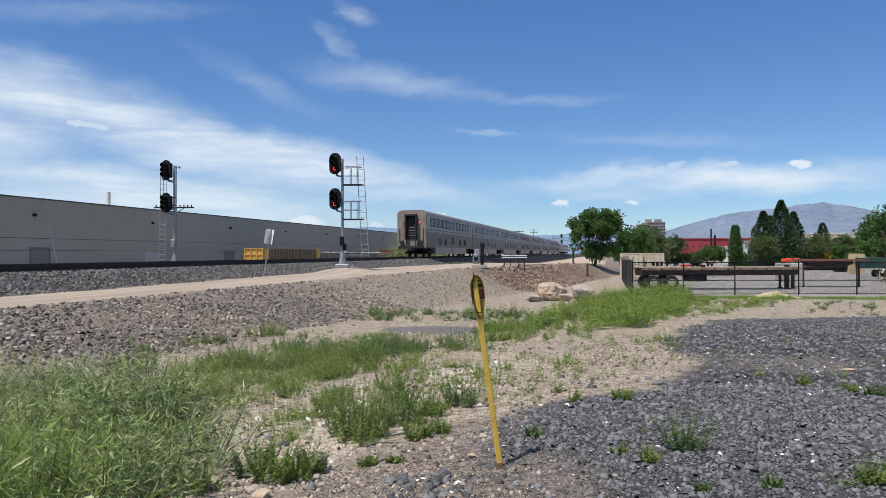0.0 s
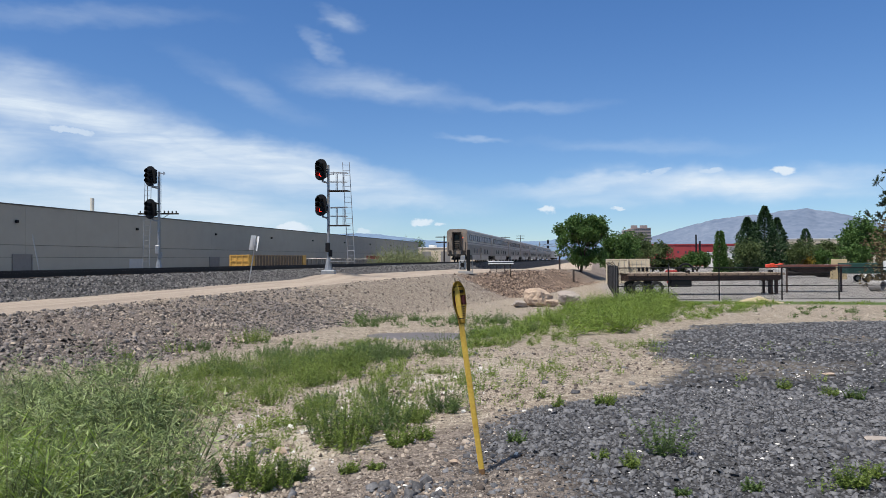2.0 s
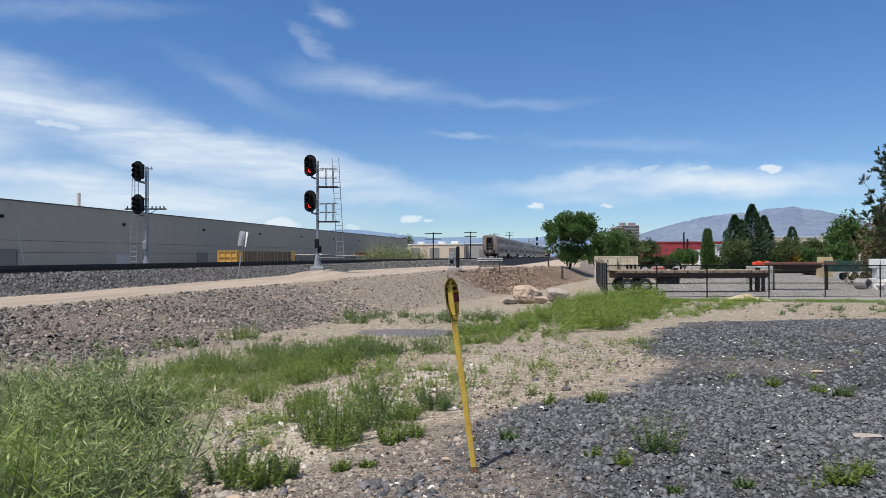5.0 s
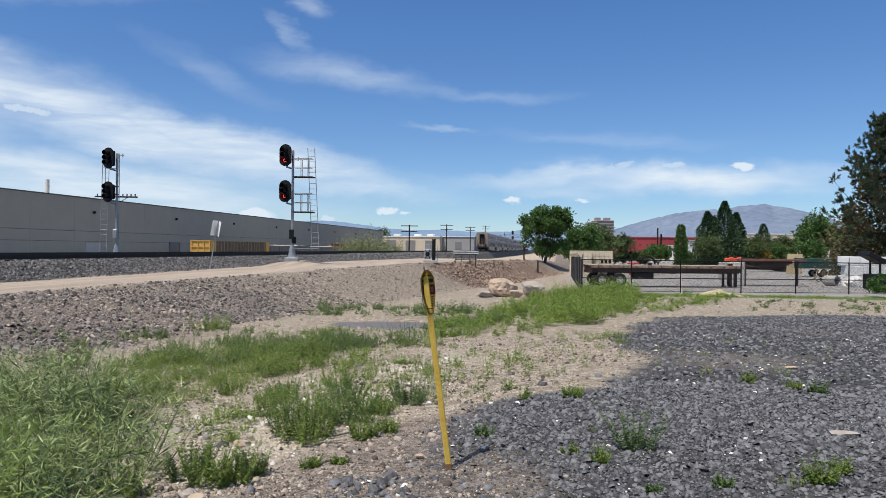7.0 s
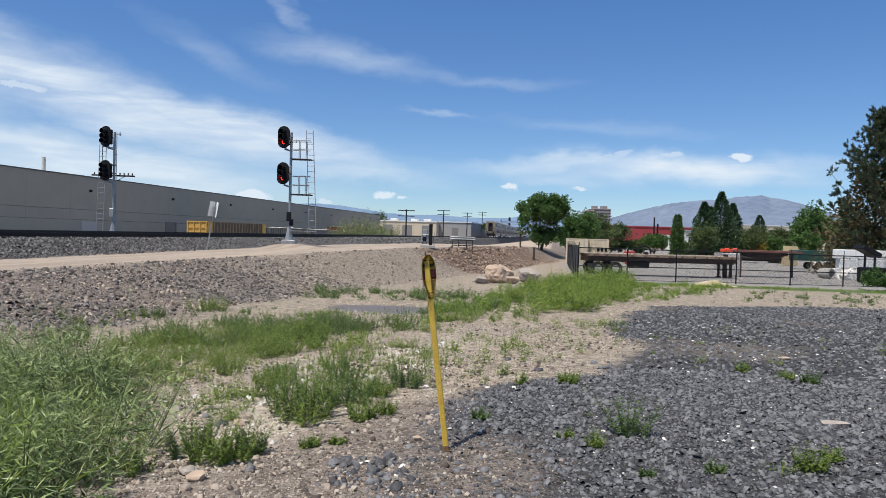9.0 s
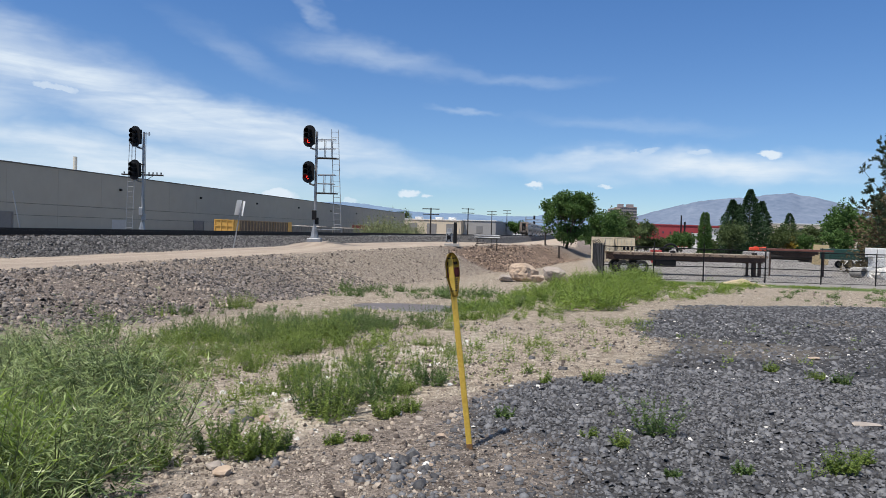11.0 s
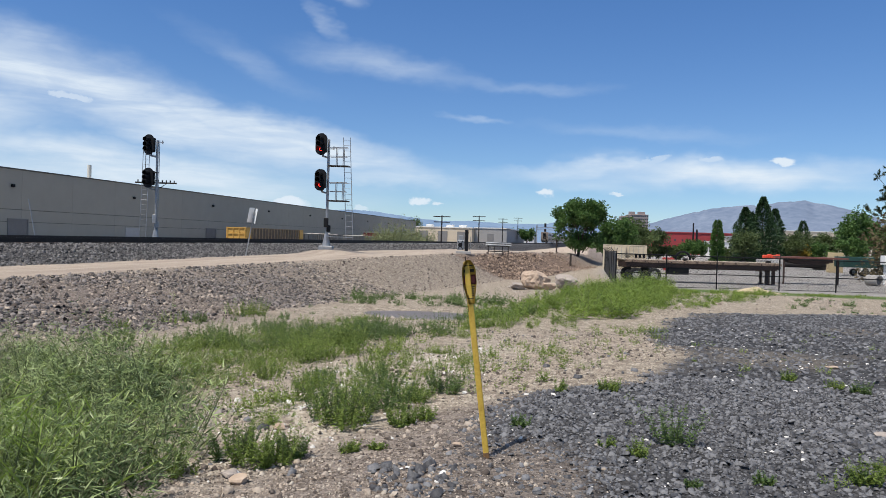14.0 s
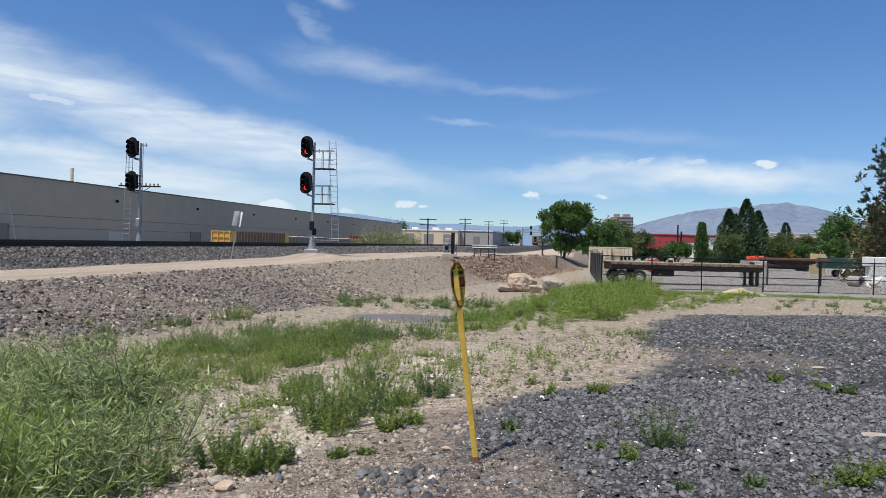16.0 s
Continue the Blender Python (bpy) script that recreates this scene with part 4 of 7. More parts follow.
def build_weeds():
    # thicket of willowy weeds
    thick = [(-2.75, 3.6), (-2.9, 4.6), (-3.5, 5.7), (-4.3, 7.0), (-6.3, 8.6), (-8.0, 8.6), (-8.0, 4.2), (-4.2, 2.6)]
    weed_field("willowy_thicket", "tall grey-green willowy weeds in a thicket", M_WILLOW, thick, 330, 1.08, 0.5, 14, 30, 0.15, 0.0066, 31, 0.22, 0.8)
    weed_field("willowy_undergrowth", "green undergrowth beneath tall weeds, coloured dark for the shade there", M_UNDER_W, thick, 320, 0.72, 0.40, 12, 28, 0.08, 0.0085, 32, 0.0, 0.5)
    weed_field("long_grass", "long pale green grass blades arching from the thicket", M_GRASS, [(-3.0, 3.5), (-3.3, 4.6), (-4.0, 5.3), (-5.2, 5.0), (-4.6, 3.3)], 70, 0.98, 0.5, 16, 9, 0.42, 0.0075, 48, 0.0, 0.8)
    # green bushes along the ditch
    ditch = "dense feathery green weeds along the ditch"
    weed_field("ditch_weeds", ditch, M_WEED, [(-4.4, 7.2), (-5.6, 8.0), (-6.9, 10.2), (-6.6, 12.4), (-4.6, 13.2), (-3.9, 12.0), (-4.0, 9.4)], 520, 0.44, 0.30, 14, 28, 0.042, 0.0070, 33, 0.20, 0.6)
    weed_field("ditch_weeds", ditch, M_WEED2, [(-7.0, 10.8), (-7.4, 13.4), (-5.8, 14.9), (-3.0, 14.9), (-2.7, 13.9), (-4.4, 12.2), (-5.2, 10.6)], 300, 0.48, 0.36, 16, 32, 0.045, 0.0072, 34, 0.26, 0.7)
    # round the pond
    weed_field("pond_weeds", "low green weeds round the puddle", M_WEED2, [(-8.4, 21.4), (-3.2, 21.8), (-2.0, 24.5), (-4.6, 27.5), (-8.2, 25.5)], 200, 0.42, 0.3, 12, 24, 0.07, 0.010, 35, 0.42)
    weed_field("pond_weeds", "low green weeds round the puddle", M_WEED, [(-6.8, 15.2), (-2.2, 15.0), (-1.8, 17.6), (-3.0, 18.0), (-6.4, 16.6)], 120, 0.24, 0.24, 12, 24, 0.045, 0.008, 36, 0.46)
    weed_field("pond_weeds", "low green weeds round the puddle", M_WEED2, [(-3.7, 17.4), (-1.6, 17.2), (-1.4, 21), (-3.4, 21)], 60, 0.45, 0.28, 12, 24, 0.06, 0.009, 46, 0.2)
    # tall bright grass towards the fence
    weed_field("tall_grass", "tall bright green grass growing thickly", M_GRASS, [(-2.6, 15.4), (-0.6, 16.4), (1.0, 18.6), (2.0, 22.0), (2.6, 27), (3.6, 36), (2.8, 41.2), (0.6, 40.6), (-0.6, 33), (-2.0, 25), (-3.2, 20)], 880, 0.62, 0.3, 15, 14, 0.16, 0.009, 37, 0.16, 0.3)
    weed_field("tall_grass", "tall bright green grass growing thickly", M_GRASS, [(-0.4, 26), (2.4, 27), (3.6, 35), (4.4, 41.5), (1.8, 41.8), (0.3, 36)], 330, 1.0, 0.4, 14, 14, 0.2, 0.014, 43, 0.1, 0.3)
    weed_field("tall_grass", "bright green grass thinning out beside the fence", M_GRASS, [(3.0, 33), (3.6, 40), (9, 42), (15, 43.6), (19, 44), (19, 41.6), (7, 40.2)], 420, 0.26, 0.3, 12, 10, 0.14, 0.010, 38, 0.25, 0.4)
    weed_field("strip_weeds", "grey-green weeds on the sandy strip", M_WEED2, [(2.4, 22.4), (2.6, 29), (7, 37), (22, 38), (24, 27), (9, 25.2), (5, 24.4)], 240, 0.30, 0.28, 11, 18, 0.08, 0.011, 39, 0.46)
    weed_field("tall_grass", "bright green grass thinning out over the sandy strip", M_GRASS, [(1.6, 21.4), (2.2, 26), (3.4, 34), (5.0, 40.6), (10, 41.4), (7.4, 34), (5.0, 27.6), (3.0, 23)], 330, 0.42, 0.3, 13, 12, 0.15, 0.009, 47, 0.36, 0.3)
    # small weeds over sand and chippings
    weed_field("sand_weeds", "sparse small green weeds on sandy ground", M_WEED, [(-3.6, 8.6), (-3.4, 14.8), (-1.4, 16.5), (1.4, 15.4), (1.0, 11), (-0.4, 8.6), (-1.6, 6.4), (-3.0, 6.0)], 560, 0.24, 0.16, 8, 18, 0.036, 0.0062, 40, 0.36)
    weed_field("sand_weeds", "scattered upright green weeds on sandy ground", M_WEED, [(-4.3, 6.9), (-4.0, 11.6), (-1.5, 11.2), (-1.2, 8.2), (-2.8, 6.2)], 190, 0.34, 0.22, 11, 26, 0.045, 0.0066, 45, 0.34)
    weed_field("chipping_weeds", "sparse small weeds among slate chippings", M_WEED, [(0, 4.4), (0.4, 8.4), (1.4, 11), (1.5, 15), (12, 20), (12, 9), (4, 5)], 300, 0.17, 0.14, 8, 20, 0.03, 0.005, 41, 0.46)
    weed_field("bank_weeds", "scattered low weeds on the bank's foot", M_WEED2, [(-9.6, 9.6), (-9.2, 15), (-8.4, 20), (-6.9, 20), (-7.0, 11)], 60, 0.27, 0.22, 10, 24, 0.05, 0.008, 42, 0.46)
    rows = ((-2.02, 6.95, 0.42, 0.3, 18, 38), (-2.4, 7.35, 0.44, 0.28, 18, 36), (-1.98, 7.55, 0.36, 0.24, 14, 34), (-2.4, 8.1, 0.40, 0.26, 16, 34), (-3.2, 7.95, 0.36, 0.24, 14, 32), (-4.0, 8.6, 0.34, 0.26, 14, 32), (-2.72, 5.2, 0.38, 0.2, 14, 34), (-1.78, 7.3, 0.3, 0.2, 12, 30), (-8.3, 16.2, 0.5, 0.5, 22, 34), (-7.4, 10.0, 0.45, 0.5, 22, 34), (-8.75, 14.0, 0.35, 0.5, 18, 30), (-2.19, 6.22, 0.62, 0.34, 26, 44), (-2.36, 6.45, 0.55, 0.3, 18, 40), (-1.67, 6.26, 0.30, 0.2, 14, 36), (-1.52, 6.5, 0.26, 0.17, 11, 32), (-1.61, 7.88, 0.42, 0.24, 18, 36), (-2.48, 5.0, 0.44, 0.22, 16, 36), (-2.30, 5.12, 0.36, 0.2, 14, 34),
            (-2.26, 5.25, 0.30, 0.18, 12, 30), (-1.86, 5.43, 0.16, 0.12, 8, 24), (-1.66, 5.5, 0.13, 0.1, 7, 20), (-0.63, 6.34, 0.16, 0.14, 9, 24), (0.15, 8.18, 0.22, 0.25, 14, 26), (-0.35, 8.0, 0.22, 0.12, 8, 24),
            (0.6, 6.09, 0.42, 0.17, 12, 34), (0.31, 5.66, 0.2, 0.12, 9, 24), (0.08, 5.85, 0.13, 0.09, 7, 18), (1.08, 5.27, 0.14, 0.1, 8, 22), (1.78, 5.48, 0.26, 0.16, 14, 30), (2.0, 5.75, 0.17, 0.13, 9, 24), (2.97, 9.04, 0.25, 0.2, 12, 26), (2.38, 9.76, 0.2, 0.16, 10, 24), (2.75, 9.3, 0.18, 0.2, 10, 24),
            (0.62, 5.1, 0.1, 0.08, 6, 18), (-2.95, 7.4, 0.36, 0.2, 14, 30), (-2.75, 9.1, 0.42, 0.26, 16, 32), (-3.3, 8.5, 0.34, 0.24, 14, 30), (-2.9, 4.75, 0.32, 0.2, 12, 30), (-8.22, 16.6, 0.5, 0.45, 20, 34), (-8.6, 14.4, 0.36, 0.42, 18, 30), (-7.6, 10.4, 0.4, 0.45, 20, 32), (-8.9, 12.4, 0.28, 0.3, 12, 26))
    for i, (x, y, h, r, s, l) in enumerate(rows):
        m = M_WEED if i % 3 else M_WEED2
        big = h > 0.35
        build_weed("weed", "bushy upright green weed on sandy ground" if big else "small leafy green weed on stony ground", x, y, h, r, s, l, 0.05 if big else 0.04, 0.0058, m, 100 + i)


build_weeds()


def limb(bm, rng, a, d, length, r, depth, ends, spread=0.55, kids=3):
    """A bending, tapering limb with forks; collects its twig ends."""
    p = Vector(a)
    seg = 3
    rr = r
    for k in range(seg):
        q = p + d * (length / seg)
        rod(bm, p, q, rr, rr * 0.8, 6, False)
        rr *= 0.8
        d = (d + Vector(rng.normal(0, 0.12, 3)) + Vector((0, 0, 0.05))).normalized()
        p = q
        if depth <= 1:
            ends.append(p.copy())
    if depth > 0:
        for k in range(kids):
            nd = (d + Vector(rng.normal(0, spread, 3))).normalized()
            limb(bm, rng, p, nd, length * rng.uniform(0.55, 0.8), rr * 0.75, depth - 1, ends, spread, kids)


M_BARK = mat("grey_brown_bark", (0.10, 0.075, 0.055), (0.05, 0.038, 0.03), 0.95, 0, 3, 20, 0.5, 20)
M_LEAF = leaf_mat("tree_leaf", (0.10, 0.185, 0.045), (0.045, 0.09, 0.022), 0.3, 0.6)
M_LEAF2 = leaf_mat("olive_leaf", (0.11, 0.15, 0.05), (0.055, 0.08, 0.028), 0.3, 0.5)
M_CONIFER = leaf_mat("conifer_needle", (0.042, 0.085, 0.03), (0.018, 0.04, 0.016), 0.15, 0.6)
M_PINE = leaf_mat("pine_needle", (0.075, 0.105, 0.05), (0.03, 0.045, 0.024), 0.15, 0.8)
M_PINE_OLD = leaf_mat("browning_needle", (0.16, 0.12, 0.06), (0.07, 0.06, 0.03), 0.15, 0.8)
M_YELLOW_LEAF = leaf_mat("yellow_leaf", (0.42, 0.30, 0.04), (0.22, 0.16, 0.03), 0.3, 0.6)


def leaf_cloud(rng, centres, radii, n, size):
    k = rng.integers(0, len(centres), n)
    d = unit(rng.normal(0, 1, (n, 3)))
    rad = radii[k] * rng.uniform(0.25, 1.0, n) ** 0.5
    p = centres[k] + d * rad[:, None] * np.array([1, 1, 0.75])
    dr = unit(d * 0.6 + rng.normal(0, 0.7, (n, 3)))
    sd = unit(np.cross(dr, rng.normal(0, 1, (n, 3))))
    s = size * rng.uniform(0.6, 1.3, n)
    return blades(p, p + dr * s[:, None], s * 0.33, sd)


def broad_tree(x, y, h, spread, seed, leaf, label, n=9000, size=0.26, trunk_r=0.2, bole=0.22, low=0.0, name="tree", kids=3):
    n, size = (int(n * 0.7), size * 1.18) if y > 120 else (n, size)
    rng = np.random.default_rng(seed)
    z = ground_at(x, y)
    t = thing(name, label, "tree", pose(x, y, z - 0.05))
    bm = bmesh.new()
    ends = []
    rod(bm, (0, 0, 0), (0.05 * h, 0, h * bole), trunk_r, trunk_r * 0.75, 9)
    for k in range(5):
        a = k * 1.256 + rng.uniform(-0.3, 0.3)
        el = rng.uniform(0.5, 1.3)
        d = Vector((math.cos(a) * spread / h, math.sin(a) * spread / h, el)).normalized()
        limb(bm, rng, (0.05 * h, 0, h * bole * rng.uniform(0.75, 1.0)), d, h * rng.uniform(0.26, 0.36), trunk_r * 0.5, 2, ends, 0.5, kids)
    part("trunk", bm, M_BARK, t)
    c = np.array([tuple(e) for e in ends])
    c[:, 2] = np.clip(c[:, 2], h * low + 0.4, None)
    s = (h - 0.5) / c[:, 2].max()
    c[:, 2] = np.where(c[:, 2] > h * bole, c[:, 2] * s, c[:, 2])
    w = np.abs(c[:, :2]).max()
    c[:, :2] *= spread * 0.9 / max(w, 0.1)
    n2 = 60
    u3 = unit(rng.normal(0, 1, (n2, 3))) * rng.uniform(0.35, 0.86, (n2, 1))
    zc = h * 0.54
    extra = np.stack([0.05 * h + u3[:, 0] * spread, u3[:, 1] * spread, zc + u3[:, 2] * (h - zc) * 0.98], -1)
    c = np.concatenate([c, extra, extra])
    rad = np.full(len(c), h * 0.085) * rng.uniform(0.7, 1.4, len(c))
    q = leaf_cloud(rng, c, rad, n, size)
    o = new("crown", quads_mesh("crown", q, leaf))
    o.parent = t
    return t


def conifer(x, y, h, r, seed, leaf=None, label="dark green pyramidal conifer", n=7000, size=0.32, taper=0.85, base=0.0):
    n, size = (int(n * 0.6), size * 1.25) if y > 120 else (n, size)
    rng = np.random.default_rng(seed)
    z = ground_at(x, y)
    t = thing("conifer", label, "tree", pose(x, y, z - 0.05), "conifers behind the yard")
    bm = bmesh.new()
    rod(bm, (0, 0, 0), (0, 0, h * 0.97), 0.02 * h, 0.03, 8)
    part("trunk", bm, M_BARK, t)
    f = base + (1 - base) * rng.uniform(0, 1, n) ** 1.5
    lobes = 0.75 + 0.35 * vnoise(f * 9 + seed, np.zeros(n) + seed)
    a = rng.uniform(0, 2 * np.pi, n)
    lump = 0.72 + 0.5 * vnoise(np.cos(a) * 2.2 + 30 + seed, np.sin(a) * 2.2 + 30 + f * 7)
    rr = 1.38 * r * (1 - f) ** taper * lobes * lump * rng.uniform(0.12, 1.05, n) ** 0.55 + 0.1
    p = np.stack([np.cos(a) * rr, np.sin(a) * rr, f * h - 0.08 * rr], -1)
    d = unit(np.stack([np.cos(a), np.sin(a), rng.normal(0.25, 0.5, n)], -1) + rng.normal(0, 0.35, (n, 3)))
    sd = unit(np.cross(d, rng.normal(0, 1, (n, 3))))
    s = size * rng.uniform(0.6, 1.4, n)
    o = new("crown", quads_mesh("crown", blades(p, p + d * s[:, None], s * 0.3, sd), leaf or M_CONIFER))
    o.parent = t
    return t


def pine(x, y, h, r, seed):
    """An open pine with up-swept limbs that end in tufts of needles."""
    rng = np.random.default_rng(seed)
    z = ground_at(x, y)
    t = thing("pine_tree", "large open pine with dark needle tufts and browning inner boughs", "tree", pose(x, y, z - 0.05))
    bm = bmesh.new()
    rod(bm, (0, 0, 0), (0.2, 0, h * 0.6), 0.26, 0.15, 10)
    rod(bm, (0.2, 0, h * 0.6), (0.1, 0.1, h * 0.98), 0.15, 0.03, 8)
    tufts, old = [], []
    for k in range(128):
        f = 0.12 + 0.86 * (k + rng.uniform(0, 1)) / 128
        a = k * 2.4 + rng.uniform(-0.4, 0.4)
        ln = r * (1.08 - f) ** 0.6 * rng.uniform(0.65, 1.1) * min(1, 0.5 + f * 1.6)
        p = Vector((0.15, 0, f * h))
        d = Vector((math.cos(a), math.sin(a), rng.uniform(-0.05, 0.35) + 0.5 * f)).normalized()
        rr = 0.07 * (1.15 - f)
        for s in range(5):
            q = p + d * (ln / 5)
            rod(bm, p, q, rr, rr * 0.78, 5, False)
            rr *= 0.78
            d = (d + Vector((0, 0, 0.16)) + Vector(rng.normal(0, 0.07, 3))).normalized()
            p = q
            if s > 0:
                for j in range(5):
                    sd = (d + Vector(rng.normal(0, 0.75, 3)) + Vector((0, 0, 0.3))).normalized()
                    e = p + sd * rng.uniform(0.3, 0.8)
                    rod(bm, p, e, 0.018, 0.01, 3, False)
                    (tufts if s > 2 or rng.uniform() < 0.35 + f * 0.5 else old).append((*e, *sd))
    part("trunk", bm, M_BARK, t)
    for name, lst, mm in (("needles", tufts, M_PINE), ("old_needles", old, M_PINE_OLD)):
        c = np.array(lst)
        n = 50
        b = np.repeat(c[:, :3], n, 0)
        ax = np.repeat(c[:, 3:], n, 0)
        b = b - ax * rng.uniform(0, 0.38, (len(b), 1))
        d = unit(ax * 0.8 + rng.normal(0, 0.6, (len(b), 3)))
        sd = unit(np.cross(d, rng.normal(0, 1, (len(b), 3))))
        ln = rng.uniform(0.16, 0.3, len(b))
        o = new(name, quads_mesh(name, blades(b, b + d * ln[:, None], np.full(len(b), 0.024), sd), mm))
        o.parent = t


def build_trees():
    broad_tree(-1.7, 97, 7.9, 4.4, 201, M_LEAF, "round-crowned green broadleaf tree beside the dirt road", 20000, 0.30, 0.22, 0.2)
    broad_tree(3.2, 108, 7.0, 4.0, 202, M_LEAF, "smaller green broadleaf tree behind the rubble bank", 8000, 0.3, 0.14, 0.12)
    broad_tree(6.2, 128, 8.0, 4.6, 203, M_LEAF2, "olive green broadleaf tree near the containers", 8000, 0.32, 0.16, 0.15)
    broad_tree(11.4, 148, 7.0, 4.4, 204, M_LEAF2, "olive green broadleaf tree near the containers", 6000, 0.34, 0.16, 0.15)
    broad_tree(16.5, 150, 3.2, 2.4, 205, M_LEAF2, "low olive tree in front of the red building", 6000, 0.32, 0.14, 0.1)
    broad_tree(19.5, 146, 4.6, 3.4, 206, M_LEAF, "dense low green tree in front of the red building", 7000, 0.32, 0.14, 0.08)
    broad_tree(13.2, 152, 3.2, 2.2, 207, M_LEAF2, "low olive tree in front of the red building", 4000, 0.32, 0.12, 0.1)
    conifer(23.0, 140, 7.8, 0.95, 211, M_LEAF, "narrow upright poplar with light green leaves", 8000, 0.3, 0.35)
    conifer(35.6, 162, 13.8, 4.0, 212, None, n=15000)
    conifer(31.0, 156, 11.2, 3.4, 213, None, n=12000)
    conifer(39.0, 166, 11.5, 3.6, 214, None, n=12000)
    conifer(33.0, 160, 10.5, 3.6, 218, None, n=8000)
    broad_tree(29.0, 148, 6.8, 3.6, 215, M_LEAF2, "olive broadleaf tree among conifers", 6000, 0.32, 0.15, 0.1)
    broad_tree(41.5, 160, 7.0, 3.5, 216, M_LEAF2, "olive broadleaf tree among conifers", 6000, 0.32, 0.15, 0.1)
    broad_tree(43.5, 164, 5.0, 2.6, 217, M_YELLOW_LEAF, "small tree with yellow leaves among conifers", 4000, 0.3, 0.12, 0.1)
    conifer(49.0, 182, 9.6, 3.2, 221, None, n=6000)
    broad_tree(46.5, 166, 4.9, 3.6, 222, M_LEAF, "dark green broadleaf tree behind the yard", 6000, 0.34, 0.15, 0.08)
    broad_tree(53.0, 180, 7.2, 4.4, 223, M_LEAF2, "wide olive tree behind the yard", 8000, 0.34, 0.18, 0.08)
    broad_tree(52.5, 160, 6.0, 4.0, 224, M_LEAF, "dark green broadleaf tree behind the yard", 6000, 0.34, 0.15, 0.08)
    broad_tree(55.0, 166, 12.0, 4.4, 225, M_LEAF, "tall dense green tree behind the yard", 14000, 0.4, 0.2, 0.08)
    broad_tree(60.0, 164, 9.4, 4.8, 226, M_LEAF, "dense green tree behind the yard", 11000, 0.4, 0.2, 0.08)
    broad_tree(60.0, 150, 6.4, 4.6, 227, M_LEAF2, "olive broadleaf tree behind the white blocks", 7000, 0.34, 0.15, 0.08)
    broad_tree(25.5, 150, 3.2, 1.8, 228, M_LEAF2, "low olive tree behind the yard", 4000, 0.3, 0.12, 0.1)
    pine(30.3, 71.5, 14.2, 7.6, 231)
    conifer(29.7, 72.4, 10.5, 4.2, 251, M_PINE_OLD, "browning pine crowded behind the large pine", 9000, 0.3, 0.5)
    conifer(31.6, 71.2, 12.4, 4.0, 252, M_PINE, "dark pine crowded beside the large pine", 9000, 0.3, 0.55)
    conifer(34.5, 69, 7.0, 3.6, 232, M_PINE, "bushy lower pine beside the large pine", 7000, 0.26, 0.5)
    broad_tree(-26.5, 301, 6.6, 4.2, 243, M_LEAF, "round dark green tree beyond the far track", 6000, 0.45, 0.2, 0.1)
    broad_tree(-2.0, 178, 4.6, 3.4, 241, M_LEAF2, "low olive tree beyond the dirt road", 5000, 0.34, 0.15, 0.08)
    broad_tree(2.6, 165, 5.2, 3.6, 242, M_LEAF, "low green tree beyond the dirt road", 5000, 0.34, 0.15, 0.08)
    broad_tree(-5.0, 240, 4.4, 4.4, 244, M_LEAF2, "low olive tree beyond the dirt road", 4000, 0.4, 0.15, 0.08)
    broad_tree(-6.5, 330, 7.5, 5, 233, M_LEAF2, "distant olive tree beside the track", 4000, 0.5, 0.2, 0.1)
    broad_tree(-35, 320, 8.0, 5, 234, M_LEAF, "distant dark tree beside the track", 4000, 0.5, 0.2, 0.1)
    broad_tree(-44, 318, 6.0, 5, 235, M_LEAF2, "distant olive tree beside the track", 4000, 0.5, 0.2, 0.1)
    broad_tree(-66, 262, 10.5, 4, 236, M_LEAF2, "distant tree behind the warehouse end", 4000, 0.4, 0.2, 0.1)
    # shrubs
    weed_field("sagebrush", "pale green sagebrush beside the far track", leaf_mat("sage_leaf", (0.30, 0.32, 0.16), (0.15, 0.17, 0.08)), [(-36, 112), (-29.5, 112), (-29.5, 134), (-36.5, 136)], 240, 4.9, 1.7, 10, 11, 0.5, 0.12, 50, 0.0, 0.5)
    broad_tree(18.9, 44.2, 1.5, 1.7, 240, M_LEAF, "low dense dark green shrub against the fence", 5000, 0.13, 0.05, 0.05, 0.02, "shrub")


build_trees()


# ---- signals ----
M_LENS_RED = mat("lit_red_lens", (1.0, 0.03, 0.02), (0.9, 0.02, 0.02), 0.3, emit=2.2)
M_LENS_DARK = mat("unlit_lens", (0.02, 0.02, 0.02), (0.012, 0.012, 0.012), 0.1)
M_ALU = mat("dull_aluminium", (0.38, 0.385, 0.39), (0.24, 0.245, 0.25), 0.5, 0.5, 3, 30)
M_YELLOW = mat("chipped_yellow_paint", (0.68, 0.46, 0.075), (0.50, 0.31, 0.04), 0.6, 0, 4, 45, 0.15, 50)


